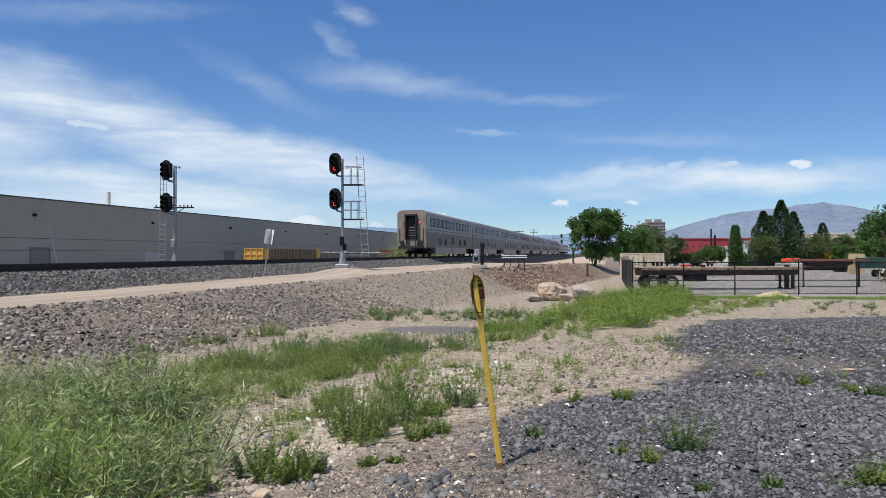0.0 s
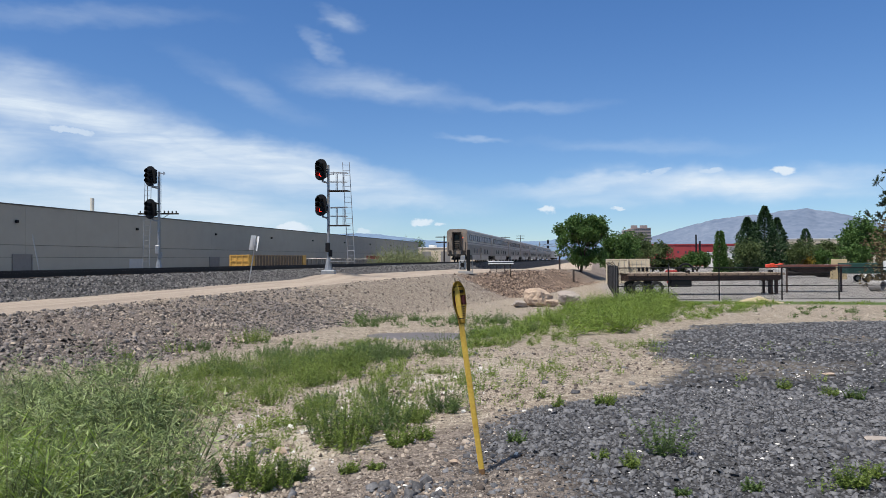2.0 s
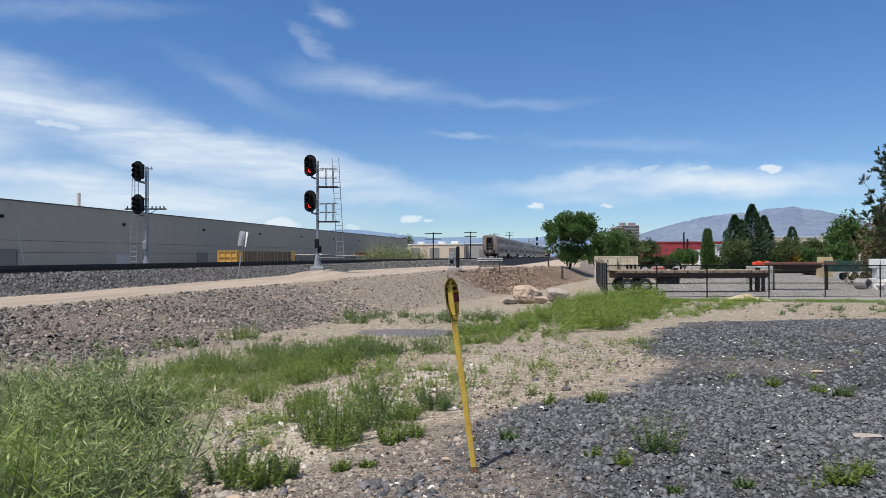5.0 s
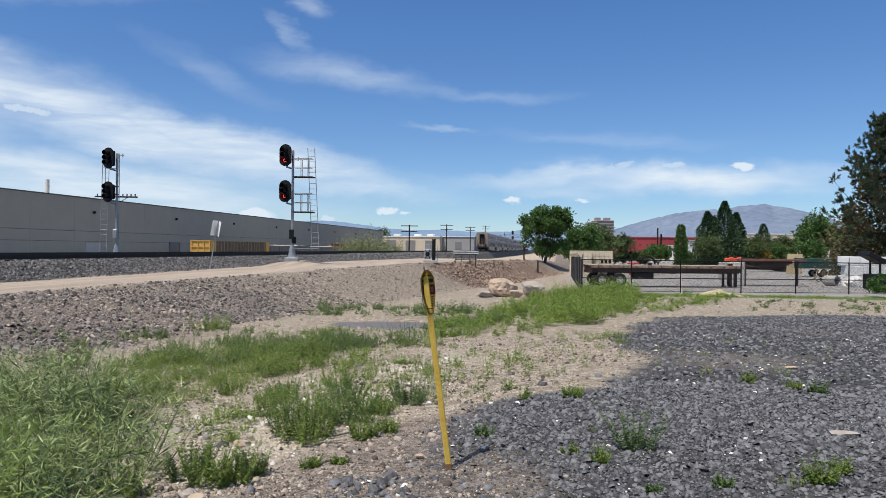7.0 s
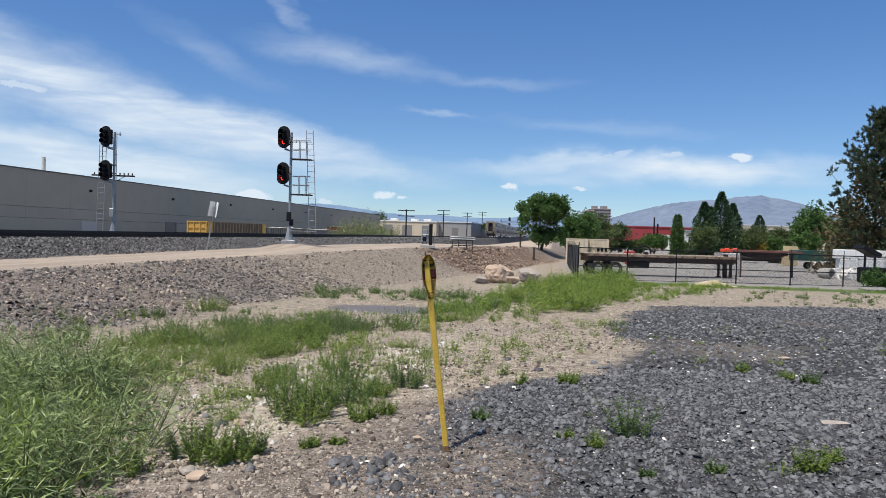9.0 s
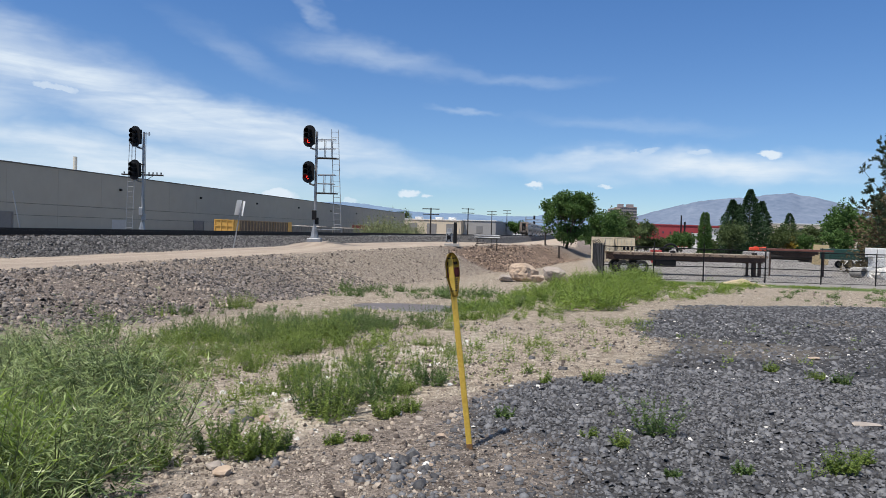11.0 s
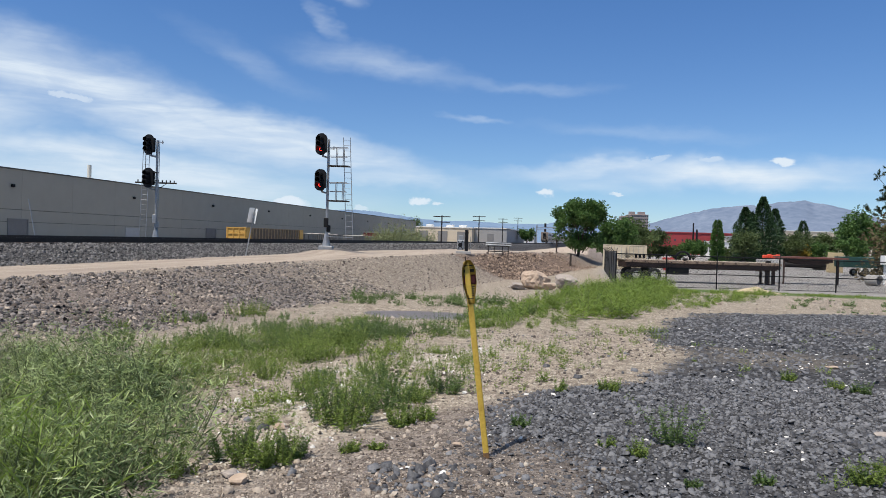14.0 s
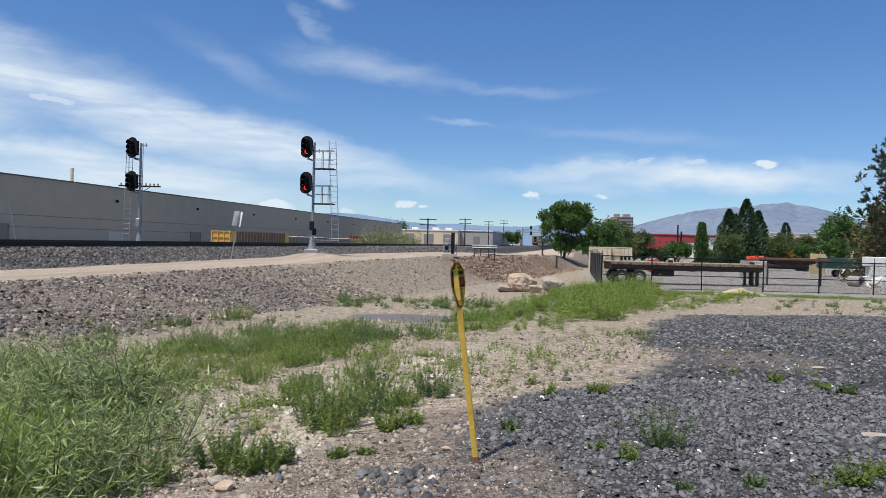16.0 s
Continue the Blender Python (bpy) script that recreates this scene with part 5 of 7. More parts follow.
def signal_head(t, x, z, lit, toward):
    """Hooded lamps on an oval dark backboard; faces -y turned by toward degrees."""
    m = Matrix.Translation((x, 0, z)) @ pose(0, 0, 0, 0, 0, toward)
    bm = bmesh.new()
    pts = []
    for k in range(24):
        a = 2 * math.pi * k / 24
        pts.append((0.38 * math.cos(a), 0.34 * math.sin(a) + (0.30 if math.sin(a) > 0 else -0.30)))
    f = [bm.verts.new(m @ Vector((px, -0.20, pz))) for px, pz in pts]
    b = [bm.verts.new(m @ Vector((px, -0.16, pz))) for px, pz in pts]
    bm.faces.new(f)
    bm.faces.new(b[::-1])
    for i in range(24):
        j = (i + 1) % 24
        bm.faces.new((f[i], b[i], b[j], f[j]))
    board = part("backboard", bm, M_BLACK, t, "black oval backboard")
    bm = bmesh.new()
    bevel_box(bm, (0, 0.04, 0), (0.40, 0.42, 0.92), 0.05, m)
    part("lamp_case", bm, M_BLACK, board)
    for i, dz in enumerate((0.30, 0.0, -0.30)):
        bm = bmesh.new()
        n = 14
        ring = []
        for k in range(n + 1):
            a = math.radians(-35 + 250 * k / n)
            for rr, yy in ((0.155, -0.2), (0.155, -0.56), (0.145, -0.56), (0.145, -0.2)):
                ring.append(bm.verts.new(m @ Vector((rr * math.cos(a), yy, dz + rr * math.sin(a)))))
        for k in range(n):
            for q in range(4):
                r2 = (q + 1) % 4
                bm.faces.new((ring[4 * k + q], ring[4 * k + r2], ring[4 * k + 4 + r2], ring[4 * k + 4 + q]))
        part("hood", bm, M_BLACK, board)
        bm = bmesh.new()
        a, c = m @ Vector((0, -0.20, dz)), m @ Vector((0, -0.225, dz))
        rod(bm, a, c, 0.105, n=16)
        part("lens", bm, M_LENS_RED if lit and i == 2 else M_LENS_DARK, board, "lit red lens" if lit and i == 2 else "")
    bm = bmesh.new()
    rod(bm, m @ Vector((0, 0.05, -0.43)), m @ Vector((0.0, 0.05, -0.72)), 0.06)
    rod(bm, m @ Vector((0, 0.05, -0.68)), Vector((0.0, 0.0, z - 0.78)), 0.05)
    part("bracket", bm, M_ALU, t)


def ladder(t, x, y, z0, z1, lean):
    bm = bmesh.new()
    for s in (-0.2, 0.2):
        rod(bm, (x + s, y, z0), (x + s + lean, y, z1), 0.02, n=6)
    part("ladder_rail", bm, M_ALU, t)
    n = int((z1 - z0) / 0.31)
    for k in range(n):
        f = (k + 0.5) / n
        bm = bmesh.new()
        rod(bm, (x - 0.2 + lean * f, y, z0 + (z1 - z0) * f), (x + 0.2 + lean * f, y, z0 + (z1 - z0) * f), 0.012, n=5)
        part("rung", bm, M_ALU, t)


def signal(x, y, z, side, lit, toward, heads, top, arm=False):
    t = thing("railway_signal", "two-headed railway signal mast with ladder, %s" % ("both lower lamps lit red" if lit else "seen unlit from its side"), "signal", pose(x, y, z, 0, 0, 13), "railway signals")
    bm = bmesh.new()
    rod(bm, (0, 0, 0.35), (0, 0, top), 0.085, 0.075, 12)
    part("mast", bm, M_ALU, t)
    bm = bmesh.new()
    rod(bm, (0, 0, 0), (0, 0, 0.75), 0.27, 0.12, 8)
    bevel_box(bm, (0, 0, -0.06), (0.8, 0.8, 0.28), 0.03)
    part("mast_base", bm, M_ALU, t, "cast mast base on its footing")
    for hx, hz in heads:
        signal_head(t, hx, hz, lit, toward)
    bm = bmesh.new()
    bevel_box(bm, (-0.02, -0.16, 1.45), (0.26, 0.2, 0.55), 0.03)
    bevel_box(bm, (0.12, -0.06, 1.1), (0.22, 0.2, 0.4), 0.03)
    part("junction_box", bm, M_BLACK if lit else M_ALU, t)
    lx = side * (1.15 if lit else 0.85)
    ladder(t, lx + (0.22 if lit else 0.06), -0.05, 0.25 if not lit else 0.45, top + (0.15 if lit else -0.1), -0.32 if lit else 0.14)
    if lit:
        for hz in (2.75, 4.8):
            bm = bmesh.new()
            box(bm, (side * 0.62, 0.0, hz), (1.15, 0.62, 0.05))
            rod(bm, (0, 0, hz - 0.02), (side * 1.3, 0, hz - 0.02), 0.04)
            part("platform", bm, M_STEEL, t)
            for yy in (-0.3, 0.3):
                for p, q, rad, name in (((0.08, 1.05), (1.15, 1.08), 0.022, "guard_rail"), ((0.08, 0.55), (1.1, 0.55), 0.018, "guard_rail"), ((0.5, 0.0), (0.5, 1.05), 0.022, "guard_post"), ((0.9, 0.0), (0.9, 1.05), 0.022, "guard_post")):
                    bm = bmesh.new()
                    rod(bm, (side * p[0], yy, hz + p[1]), (side * q[0], yy, hz + q[1]), rad, n=6)
                    part(name, bm, M_ALU, t)
        bm = bmesh.new()
        box(bm, (side * 0.75, 0.0, 0.62), (1.5, 0.5, 0.04))
        part("step_plate", bm, M_ALU, t)
        bm = bmesh.new()
        box(bm, (0.15, 0, top - 0.55), (0.3, 0.04, 0.04))
        box(bm, (0.30, 0, top - 0.5), (0.05, 0.08, 0.2))
        part("finial_bracket", bm, M_ALU, t)
    else:
        bm = bmesh.new()
        box(bm, (-0.4, 0, top - 2.05), (0.9, 0.5, 0.05))
        box(bm, (-0.4, 0, 1.7 + 2.2), (0.9, 0.4, 0.05))
        rod(bm, (-0.8, 0.2, top - 2.05), (-0.8, 0.2, top - 0.9), 0.02, n=6)
        rod(bm, (-0.8, 0.2, top - 0.9), (0, 0.1, top - 0.95), 0.02, n=6)
        part("platform", bm, M_STEEL, t)
        bm = bmesh.new()
        box(bm, (0.2, 0, top - 0.12), (0.4, 0.04, 0.05))
        box(bm, (0.32, 0, top - 0.12), (0.06, 0.06, 0.22))
        part("finial_bracket", bm, M_ALU, t)
        bm = bmesh.new()
        rod(bm, (0.11, 0.06, 0.4), (0.11, 0.06, top), 0.022, n=8)
        part("conduit", bm, M_ALU, t)
    if arm:
        bm = bmesh.new()
        box(bm, (-0.15, 0.3, top - 2.68), (2.6, 0.1, 0.09))
        rod(bm, (0.1, 0.28, top - 3.0), (0.55, 0.3, top - 2.7), 0.02)
        a = part("cross_arm", bm, M_POLE, t, "telegraph cross arm")
        for k in (-1.3, -1.0, 0.25, 0.5, 0.75, 1.0):
            bm = bmesh.new()
            rod(bm, (k, 0.3, top - 2.64), (k, 0.3, top - 2.5), 0.035, 0.045, 8)
            part("insulator", bm, M_BLACK, a)


signal(-15.36, 40.0, 0.90, 1, True, -20, ((-0.36, 6.05), (-0.36, 3.95)), 6.35)
signal(-27.15, 40.8, 0.86, -1, False, -20, ((-0.42, 6.15), (-0.42, 4.05)), 6.45, True)


def crossing_sign(x, y):
    t = thing("leaning_sign", "leaning post with two blank white sign plates", "sign", pose(x, y, ground_at(x, y) - 0.1, 0, 0, 13))
    m = pose(0, 0, 0, 4, 10.5, 0)
    bm = bmesh.new()
    rod(bm, m @ Vector((0, 0, 0)), m @ Vector((0, 0, 2.3)), 0.03)
    part("post", bm, M_ALU, t)
    for s, a in ((-0.13, 62), (0.10, -62)):
        bm = bmesh.new()
        bevel_box(bm, (0, 0, 0), (0.34, 0.012, 0.7), 0.004, m @ pose(s, -0.02, 2.05, 0, 0, a))
        part("sign_plate", bm, mat("white_sign_paint", (0.8, 0.8, 0.79), (0.72, 0.72, 0.71), 0.5), t, "blank white plate")


crossing_sign(-16.1, 31.4)
t_rod = thing("marker_rod", "thin leaning grey rod beyond the tracks", "rod", pose(-27.6, 31.5, 0.3, 0, -11, 13))
bm = bmesh.new()
rod(bm, (0, 0, 0), (0, 0, 2.75), 0.025)
part("rod", bm, M_ALU, t_rod)


# ---- yellow marker stake ----
M_DECAL = mat("weathered_yellow_decal", (0.48, 0.33, 0.04), (0.17, 0.11, 0.02), 0.55, 0, 9, 60)
M_DECAL_DARK = mat("faded_black_print", (0.035, 0.03, 0.022), (0.016, 0.014, 0.012), 0.6, 0, 20, 80)
M_DECAL_RED = mat("faded_red_print", (0.14, 0.03, 0.035), (0.07, 0.016, 0.02), 0.6, 0, 20, 80)


def marker_stake():
    x, y = -0.79, 5.38
    z = ground_at(x, y)
    t = thing("marker_stake", "leaning yellow wooden marker stake with curled warning panel", "stake", pose(x, y, z, 0, 0, 13))
    m = pose(0, 0, 0, -1.5, -7.6, 0)
    bm = bmesh.new()
    bevel_box(bm, (0, 0, 0.60), (0.042, 0.042, 1.70), 0.006, m)
    part("post", bm, M_YELLOW, t)
    bm = bmesh.new()
    bevel_box(bm, (0, 0, 0.02), (0.046, 0.046, 0.05), 0.006, m)
    part("muddy_foot", bm, mat("mud", (0.25, 0.13, 0.05), (0.12, 0.07, 0.035), 0.9), t, "mud-stained foot")

    # curled, leaf-shaped panel
    def sheet(u, v):
        w = 0.048 * min(1.0, 0.42 + 1.25 * v) * (1 - max(0.0, (v - 0.72) / 0.28) ** 2.2 * 0.72)
        a = u * 1.0
        return m @ Vector((0.006 + 0.006 * v + w * math.sin(a) * 1.1, -0.026 - 0.028 * (1 - math.cos(a)) * 1.2 + 0.02 * math.sin(v * 3.1), 1.135 + 0.325 * v))

    def patch(name, u0, u1, v0, v1, off, material, parent, label=""):
        bm = bmesh.new()
        nu, nv = 8, max(3, int(22 * (v1 - v0)))
        g = []
        for j in range(nv + 1):
            for i in range(nu + 1):
                p = sheet(u0 + (u1 - u0) * i / nu, v0 + (v1 - v0) * j / nv)
                g.append(bm.verts.new(p + Vector((0, -off, 0))))
        for j in range(nv):
            for i in range(nu):
                k = j * (nu + 1) + i
                bm.faces.new((g[k], g[k + 1], g[k + nu + 2], g[k + nu + 1]))
        bmesh.ops.solidify(bm, geom=bm.faces[:], thickness=0.0016)
        return part(name, bm, material, parent, label, True)

    p = patch("panel", -1.35, 1.35, 0, 1, 0.0, M_DECAL, t, "curled weathered yellow panel")
    patch("print_band", -0.9, 1.1, 0.44, 0.66, 0.003, M_DECAL_RED, p, "faded dark red band")
    patch("print_band", -0.8, 0.9, 0.72, 0.79, 0.003, M_DECAL_DARK, p, "faded black heading bar")
    for v in (0.86, 0.38, 0.33, 0.28, 0.23, 0.18, 0.12):
        patch("print_line", -0.8, 0.85, v, v + 0.022, 0.003, M_DECAL_DARK, p)
    bm = bmesh.new()
    rod(bm, m @ Vector((-0.004, 0.0, 1.44)), m @ Vector((0.0, 0.0, 1.485)), 0.004, n=6)
    part("nail", bm, M_STEEL, t)
    bm = bmesh.new()
    prev = m @ Vector((-0.02, -0.03, 1.36))
    for k in range(7):
        nx = m @ Vector((-0.03 - 0.012 * math.sin(k * 0.9), -0.04, 1.36 - 0.04 * (k + 1)))
        rod(bm, prev, nx, 0.0015, n=4)
        prev = nx
    part("string", bm, M_STEEL, t)


marker_stake()


# ---- boulders and rocks ----
M_BOULDER = mat("tan_granite", (0.52, 0.40, 0.30), (0.33, 0.24, 0.17), 0.9, 0, 1.6, 14, 0.5, 12)
M_BOULDER_G = mat("grey_granite", (0.42, 0.36, 0.31), (0.25, 0.21, 0.18), 0.9, 0, 1.6, 14, 0.5, 12)


def boulder(x, y, sx, sy, sz, seed, material, label, name="boulder", turn=0):
    bm = bmesh.new()
    bmesh.ops.create_icosphere(bm, subdivisions=4 if sx > 0.5 else 2, radius=1)
    rng = np.random.default_rng(seed)
    cuts = [(Vector(unit(rng.normal(0, 1, 3)).tolist()), rng.uniform(0.5, 0.85)) for _ in range(13)]
    for v in bm.verts:
        c = v.co.copy()
        for nrm, dd in cuts:
            e = c.dot(nrm) - dd
            if e > 0:
                c -= nrm * e * 0.93
        c *= 1.12 + 0.16 * noise.noise(c * 2.1 + Vector((seed, 0, 0))) + 0.09 * noise.noise(c * 5) + 0.04 * noise.noise(c * 13)
        v.co = Vector((c.x * sx / 2, c.y * sy / 2, c.z * sz / 2))
    solid(name, bm, material, label, "rock", smooth=False, m=pose(x, y, ground_at(x, y) + sz * 0.3, 0, 0, turn))


boulder(-2.75, 36.9, 1.55, 1.3, 1.3, 3, M_BOULDER, "large tan granite boulder in the ditch", turn=20)
boulder(-1.3, 36.3, 1.35, 1.0, 0.9, 5, M_BOULDER_G, "long greyish granite boulder beside the tan one", turn=10)
boulder(-2.0, 35.6, 0.75, 0.65, 0.55, 8, M_BOULDER, "small pale boulder between two larger ones", turn=50)
boulder(-3.6, 36.1, 0.9, 0.7, 0.45, 9, M_BOULDER_G, "small grey boulder half sunk in sand", turn=70)
boulder(-0.6, 37.2, 0.6, 0.5, 0.4, 10, M_BOULDER_G, "small grey boulder beside others")
for i, (x, y, s) in enumerate(((-2.49, 4.72, 0.12), (-2.36, 4.62, 0.12), (-3.66, 6.6, 0.14), (-2.72, 6.05, 0.12), (-2.6, 5.55, 0.07), (-1.05, 5.65, 0.07), (-1.15, 5.1, 0.06), (-1.0, 4.95, 0.05), (-1.35, 6.2, 0.07), (3.36, 11.2, 0.2), (2.45, 6.9, 0.22))):
    boulder(x, y, s * 1.3, s, s * (0.6 if i < 9 else 0.2), 40 + i, M_BOULDER if i % 2 else M_BOULDER_G, "loose stone lying on stony ground", "stone", i * 40)

# ---- puddle ----
bm = bmesh.new()
pts = []
for k in range(40):
    a = 2 * math.pi * k / 40
    pts.append(bm.verts.new((2.6 * math.cos(a), 1.75 * math.sin(a), 0)))
bm.faces.new(pts)
M_WATER = mat("muddy_water", (0.17, 0.137, 0.112), (0.12, 0.098, 0.082), 0.4, 0, 2, 10, spec=0.2)
solid("puddle_water", bm, M_WATER, "shallow muddy puddle in the ditch", "puddle", "structure", m=pose(POND[0] + 0.3, POND[1], WATER_Z))


# ---- relay box and pipe rack beside the road ----
def relay_box():
    x, y = -9.3, 52.3
    t = thing("switch_machine_box", "grey control box with tall dark post on concrete slab", "control box", pose(x, y, ground_at(x, y), 0, 0, 10))
    bm = bmesh.new()
    bevel_box(bm, (0, 0, 0.06), (1.1, 0.9, 0.22), 0.02)
    part("slab", bm, M_CONC, t)
    bm = bmesh.new()
    bevel_box(bm, (0.22, 0, 0.95), (0.26, 0.3, 1.6), 0.03)
    part("post", bm, M_BLACK, t, "tall dark post")
    bm = bmesh.new()
    bevel_box(bm, (-0.22, 0, 0.62), (0.5, 0.36, 0.72), 0.03)
    b = part("box", bm, M_GALV, t)
    bm = bmesh.new()
    rod(bm, (-0.42, -0.2, 0.3), (-0.05, -0.2, 0.95), 0.03)
    rod(bm, (-0.05, -0.2, 0.3), (-0.4, -0.2, 0.9), 0.03)
    rod(bm, (-0.24, -0.22, 0.62), (-0.24, -0.19, 0.62), 0.16, n=16)
    part("handle", bm, M_BLACK, b)
    bm = bmesh.new()
    bevel_box(bm, (-0.2, 0.05, 1.15), (0.36, 0.04, 0.34), 0.02)
    part("top_plate", bm, M_ALU, t)
    bm = bmesh.new()
    rod(bm, (0.5, 0.1, 0), (0.52, 0.1, 1.25), 0.02)
    part("rod", bm, M_ALU, t)


def pipe_rack():
    x, y = -7.85, 61.5
    z = min(ground_at(x - 0.8, y), ground_at(x + 0.8, y), ground_at(x, y))
    t = thing("pipe_rack", "low metal rack holding grey pipes beside the road", "rack", pose(x, y, z, 0, 0, 8))
    for xx in (-0.85, -0.35, 0.35, 0.85):
        for yy in (-0.3, 0.3):
            bm = bmesh.new()
            rod(bm, (xx, yy, -0.1), (xx, yy, 1.0), 0.03, n=6)
            part("leg", bm, M_STEEL, t)
    for zz in (0.95, 0.5):
        bm = bmesh.new()
        for yy in (-0.3, 0.3):
            box(bm, (0, yy, zz), (1.9, 0.05, 0.06))
        for xx in (-0.85, 0.85):
            box(bm, (xx, 0, zz), (0.05, 0.6, 0.05))
        part("rack_frame", bm, M_STEEL, t)
    for k in range(5):
        bm = bmesh.new()
        rod(bm, (-1.1, -0.24 + 0.12 * k, 1.04), (1.1, -0.24 + 0.12 * k, 1.04), 0.055, n=10)
        part("pipe", bm, M_GALV, t)
    for k in range(3):
        bm = bmesh.new()
        rod(bm, (-1.1, -0.18 + 0.14 * k, 1.22), (1.1, -0.18 + 0.14 * k, 1.22), 0.05, n=10)
        part("pipe", bm, M_GALV, t)


relay_box()
pipe_rack()
t_post = thing("timber_post", "short weathered timber post near the tree", "post", pose(-2.2, 82, ground_at(-2.2, 82)))
bm = bmesh.new()
bevel_box(bm, (0, 0, 0.6), (0.22, 0.22, 1.6), 0.02)
part("post", bm, M_WOOD, t_post)


# ---- rail wagons on the siding ----
M_WAGON_Y = mat("faded_yellow_paint", (0.60, 0.37, 0.09), (0.42, 0.24, 0.06), 0.6, 0, 1.5, 15)
M_WAGON_B = mat("brown_wagon_side", (0.16, 0.12, 0.085), (0.085, 0.065, 0.05), 0.8, 0, 1.5, 15)
M_WAGON_RIB = mat("tan_brown_rib", (0.36, 0.27, 0.17), (0.20, 0.145, 0.095), 0.8, 0, 1.5, 15)
M_WAGON_G = mat("grey_wagon_side", (0.22, 0.215, 0.20), (0.15, 0.145, 0.135), 0.8, 0, 1, 12)
M_WAGON_R = mat("dark_red_paint", (0.20, 0.04, 0.035), (0.12, 0.025, 0.022), 0.7, 0, 1.5, 12)
SIDING_X, SIDING_Z = -48.4, -0.35


def wagon(y0, length, top, name, label, side, end, rib_mat, load=False):
    t = thing(name, label, "rail wagon", pose(SIDING_X, y0, SIDING_Z), "wagons on the siding")
    bm = bmesh.new()
    box(bm, (0, length / 2, 1.0), (2.7, length, 0.2))
    part("floor", bm, M_UNDER, t)
    for s in (-1, 1):
        bm = bmesh.new()
        box(bm, (s * 1.42, length / 2, (1.0 + top) / 2), (0.06, length - 0.3, top - 1.0))
        sd = part("side", bm, side, t)
        bm = bmesh.new()
        box(bm, (s * 1.46, length / 2, top - 0.04), (0.14, length, 0.1))
        part("top_rail", bm, rib_mat, sd)
        n = int(length / 1.05)
        for k in range(n):
            bm = bmesh.new()
            box(bm, (s * 1.50, 0.5 + (k + 0.5) * (length - 1) / n, (1.0 + top) / 2), (0.1, 0.14, top - 1.05))
            part("rib", bm, rib_mat, sd)
    for y, sg in ((0.06, 1), (length - 0.06, -1)):
        bm = bmesh.new()
        box(bm, (0, y, (1.0 + top) / 2), (2.9, 0.08, top - 1.0))
        e = part("end", bm, end, t)
        o = y - sg * 0.09
        for xx in (-1.35, -0.45, 0.45, 1.35):
            bm = bmesh.new()
            box(bm, (xx, o, (1.0 + top) / 2), (0.14, 0.12, top - 0.9))
            part("end_post", bm, end, e)
        bm = bmesh.new()
        for zz in (1.05, (1 + top) / 2, top - 0.05):
            box(bm, (0, o - sg * 0.005, zz), (2.9, 0.12, 0.12))
        part("end_rail", bm, end, e)
        for s in (-1, 1):
            bm = bmesh.new()
            box(bm, (s * 1.51, y + sg * 0.7, (1.0 + top) / 2), (0.09, 1.4, top - 0.95))
            part("corner_panel", bm, end, e)
    if load:
        bm = bmesh.new()
        bmesh.ops.create_grid(bm, x_segments=14, y_segments=60, size=0.5, matrix=Matrix.Translation((0, length / 2, top - 0.1)) @ Matrix.Diagonal((2.75, length - 0.4, 1, 1)))
        for v in bm.verts:
            v.co.z += 0.22 * noise.noise(v.co * 1.3) + 0.12 * noise.noise(v.co * 4) + 0.14 * (1 - (v.co.x / 1.4) ** 2)
        part("load", bm, mat("pale_gravel_load", (0.45, 0.41, 0.36), (0.28, 0.25, 0.22), 0.95, 0, 3, 20, 0.4, 20), t, "pale gravel load")
    truck(t, 2.2)
    truck(t, length - 2.2)


wagon(91.5, 20.0, 2.75, "gondola_wagon", "empty yellow and brown ribbed gondola wagon", M_WAGON_B, M_WAGON_Y, M_WAGON_RIB)
wagon(112.0, 19.0, 2.2, "gravel_wagon", "low grey wagon loaded with pale gravel", M_WAGON_G, M_WAGON_G, M_WAGON_G, True)
wagon(132.2, 19.0, 2.1, "gravel_wagon", "low grey wagon loaded with pale gravel", M_WAGON_G, M_WAGON_G, M_WAGON_G, True)
wagon(153.0, 24.0, 2.9, "gondola_wagon", "dark red ribbed gondola wagon", M_WAGON_R, M_WAGON_R, M_BLACK)
for s in (-0.75, 0.75):
    bm = bmesh.new()
    box(bm, (SIDING_X + s, 120, SIDING_Z - 0.08), (0.07, 220, 0.16))
    solid("siding_rail", bm, M_STEEL, "rusty siding rail under wagons", "rail", "structure")


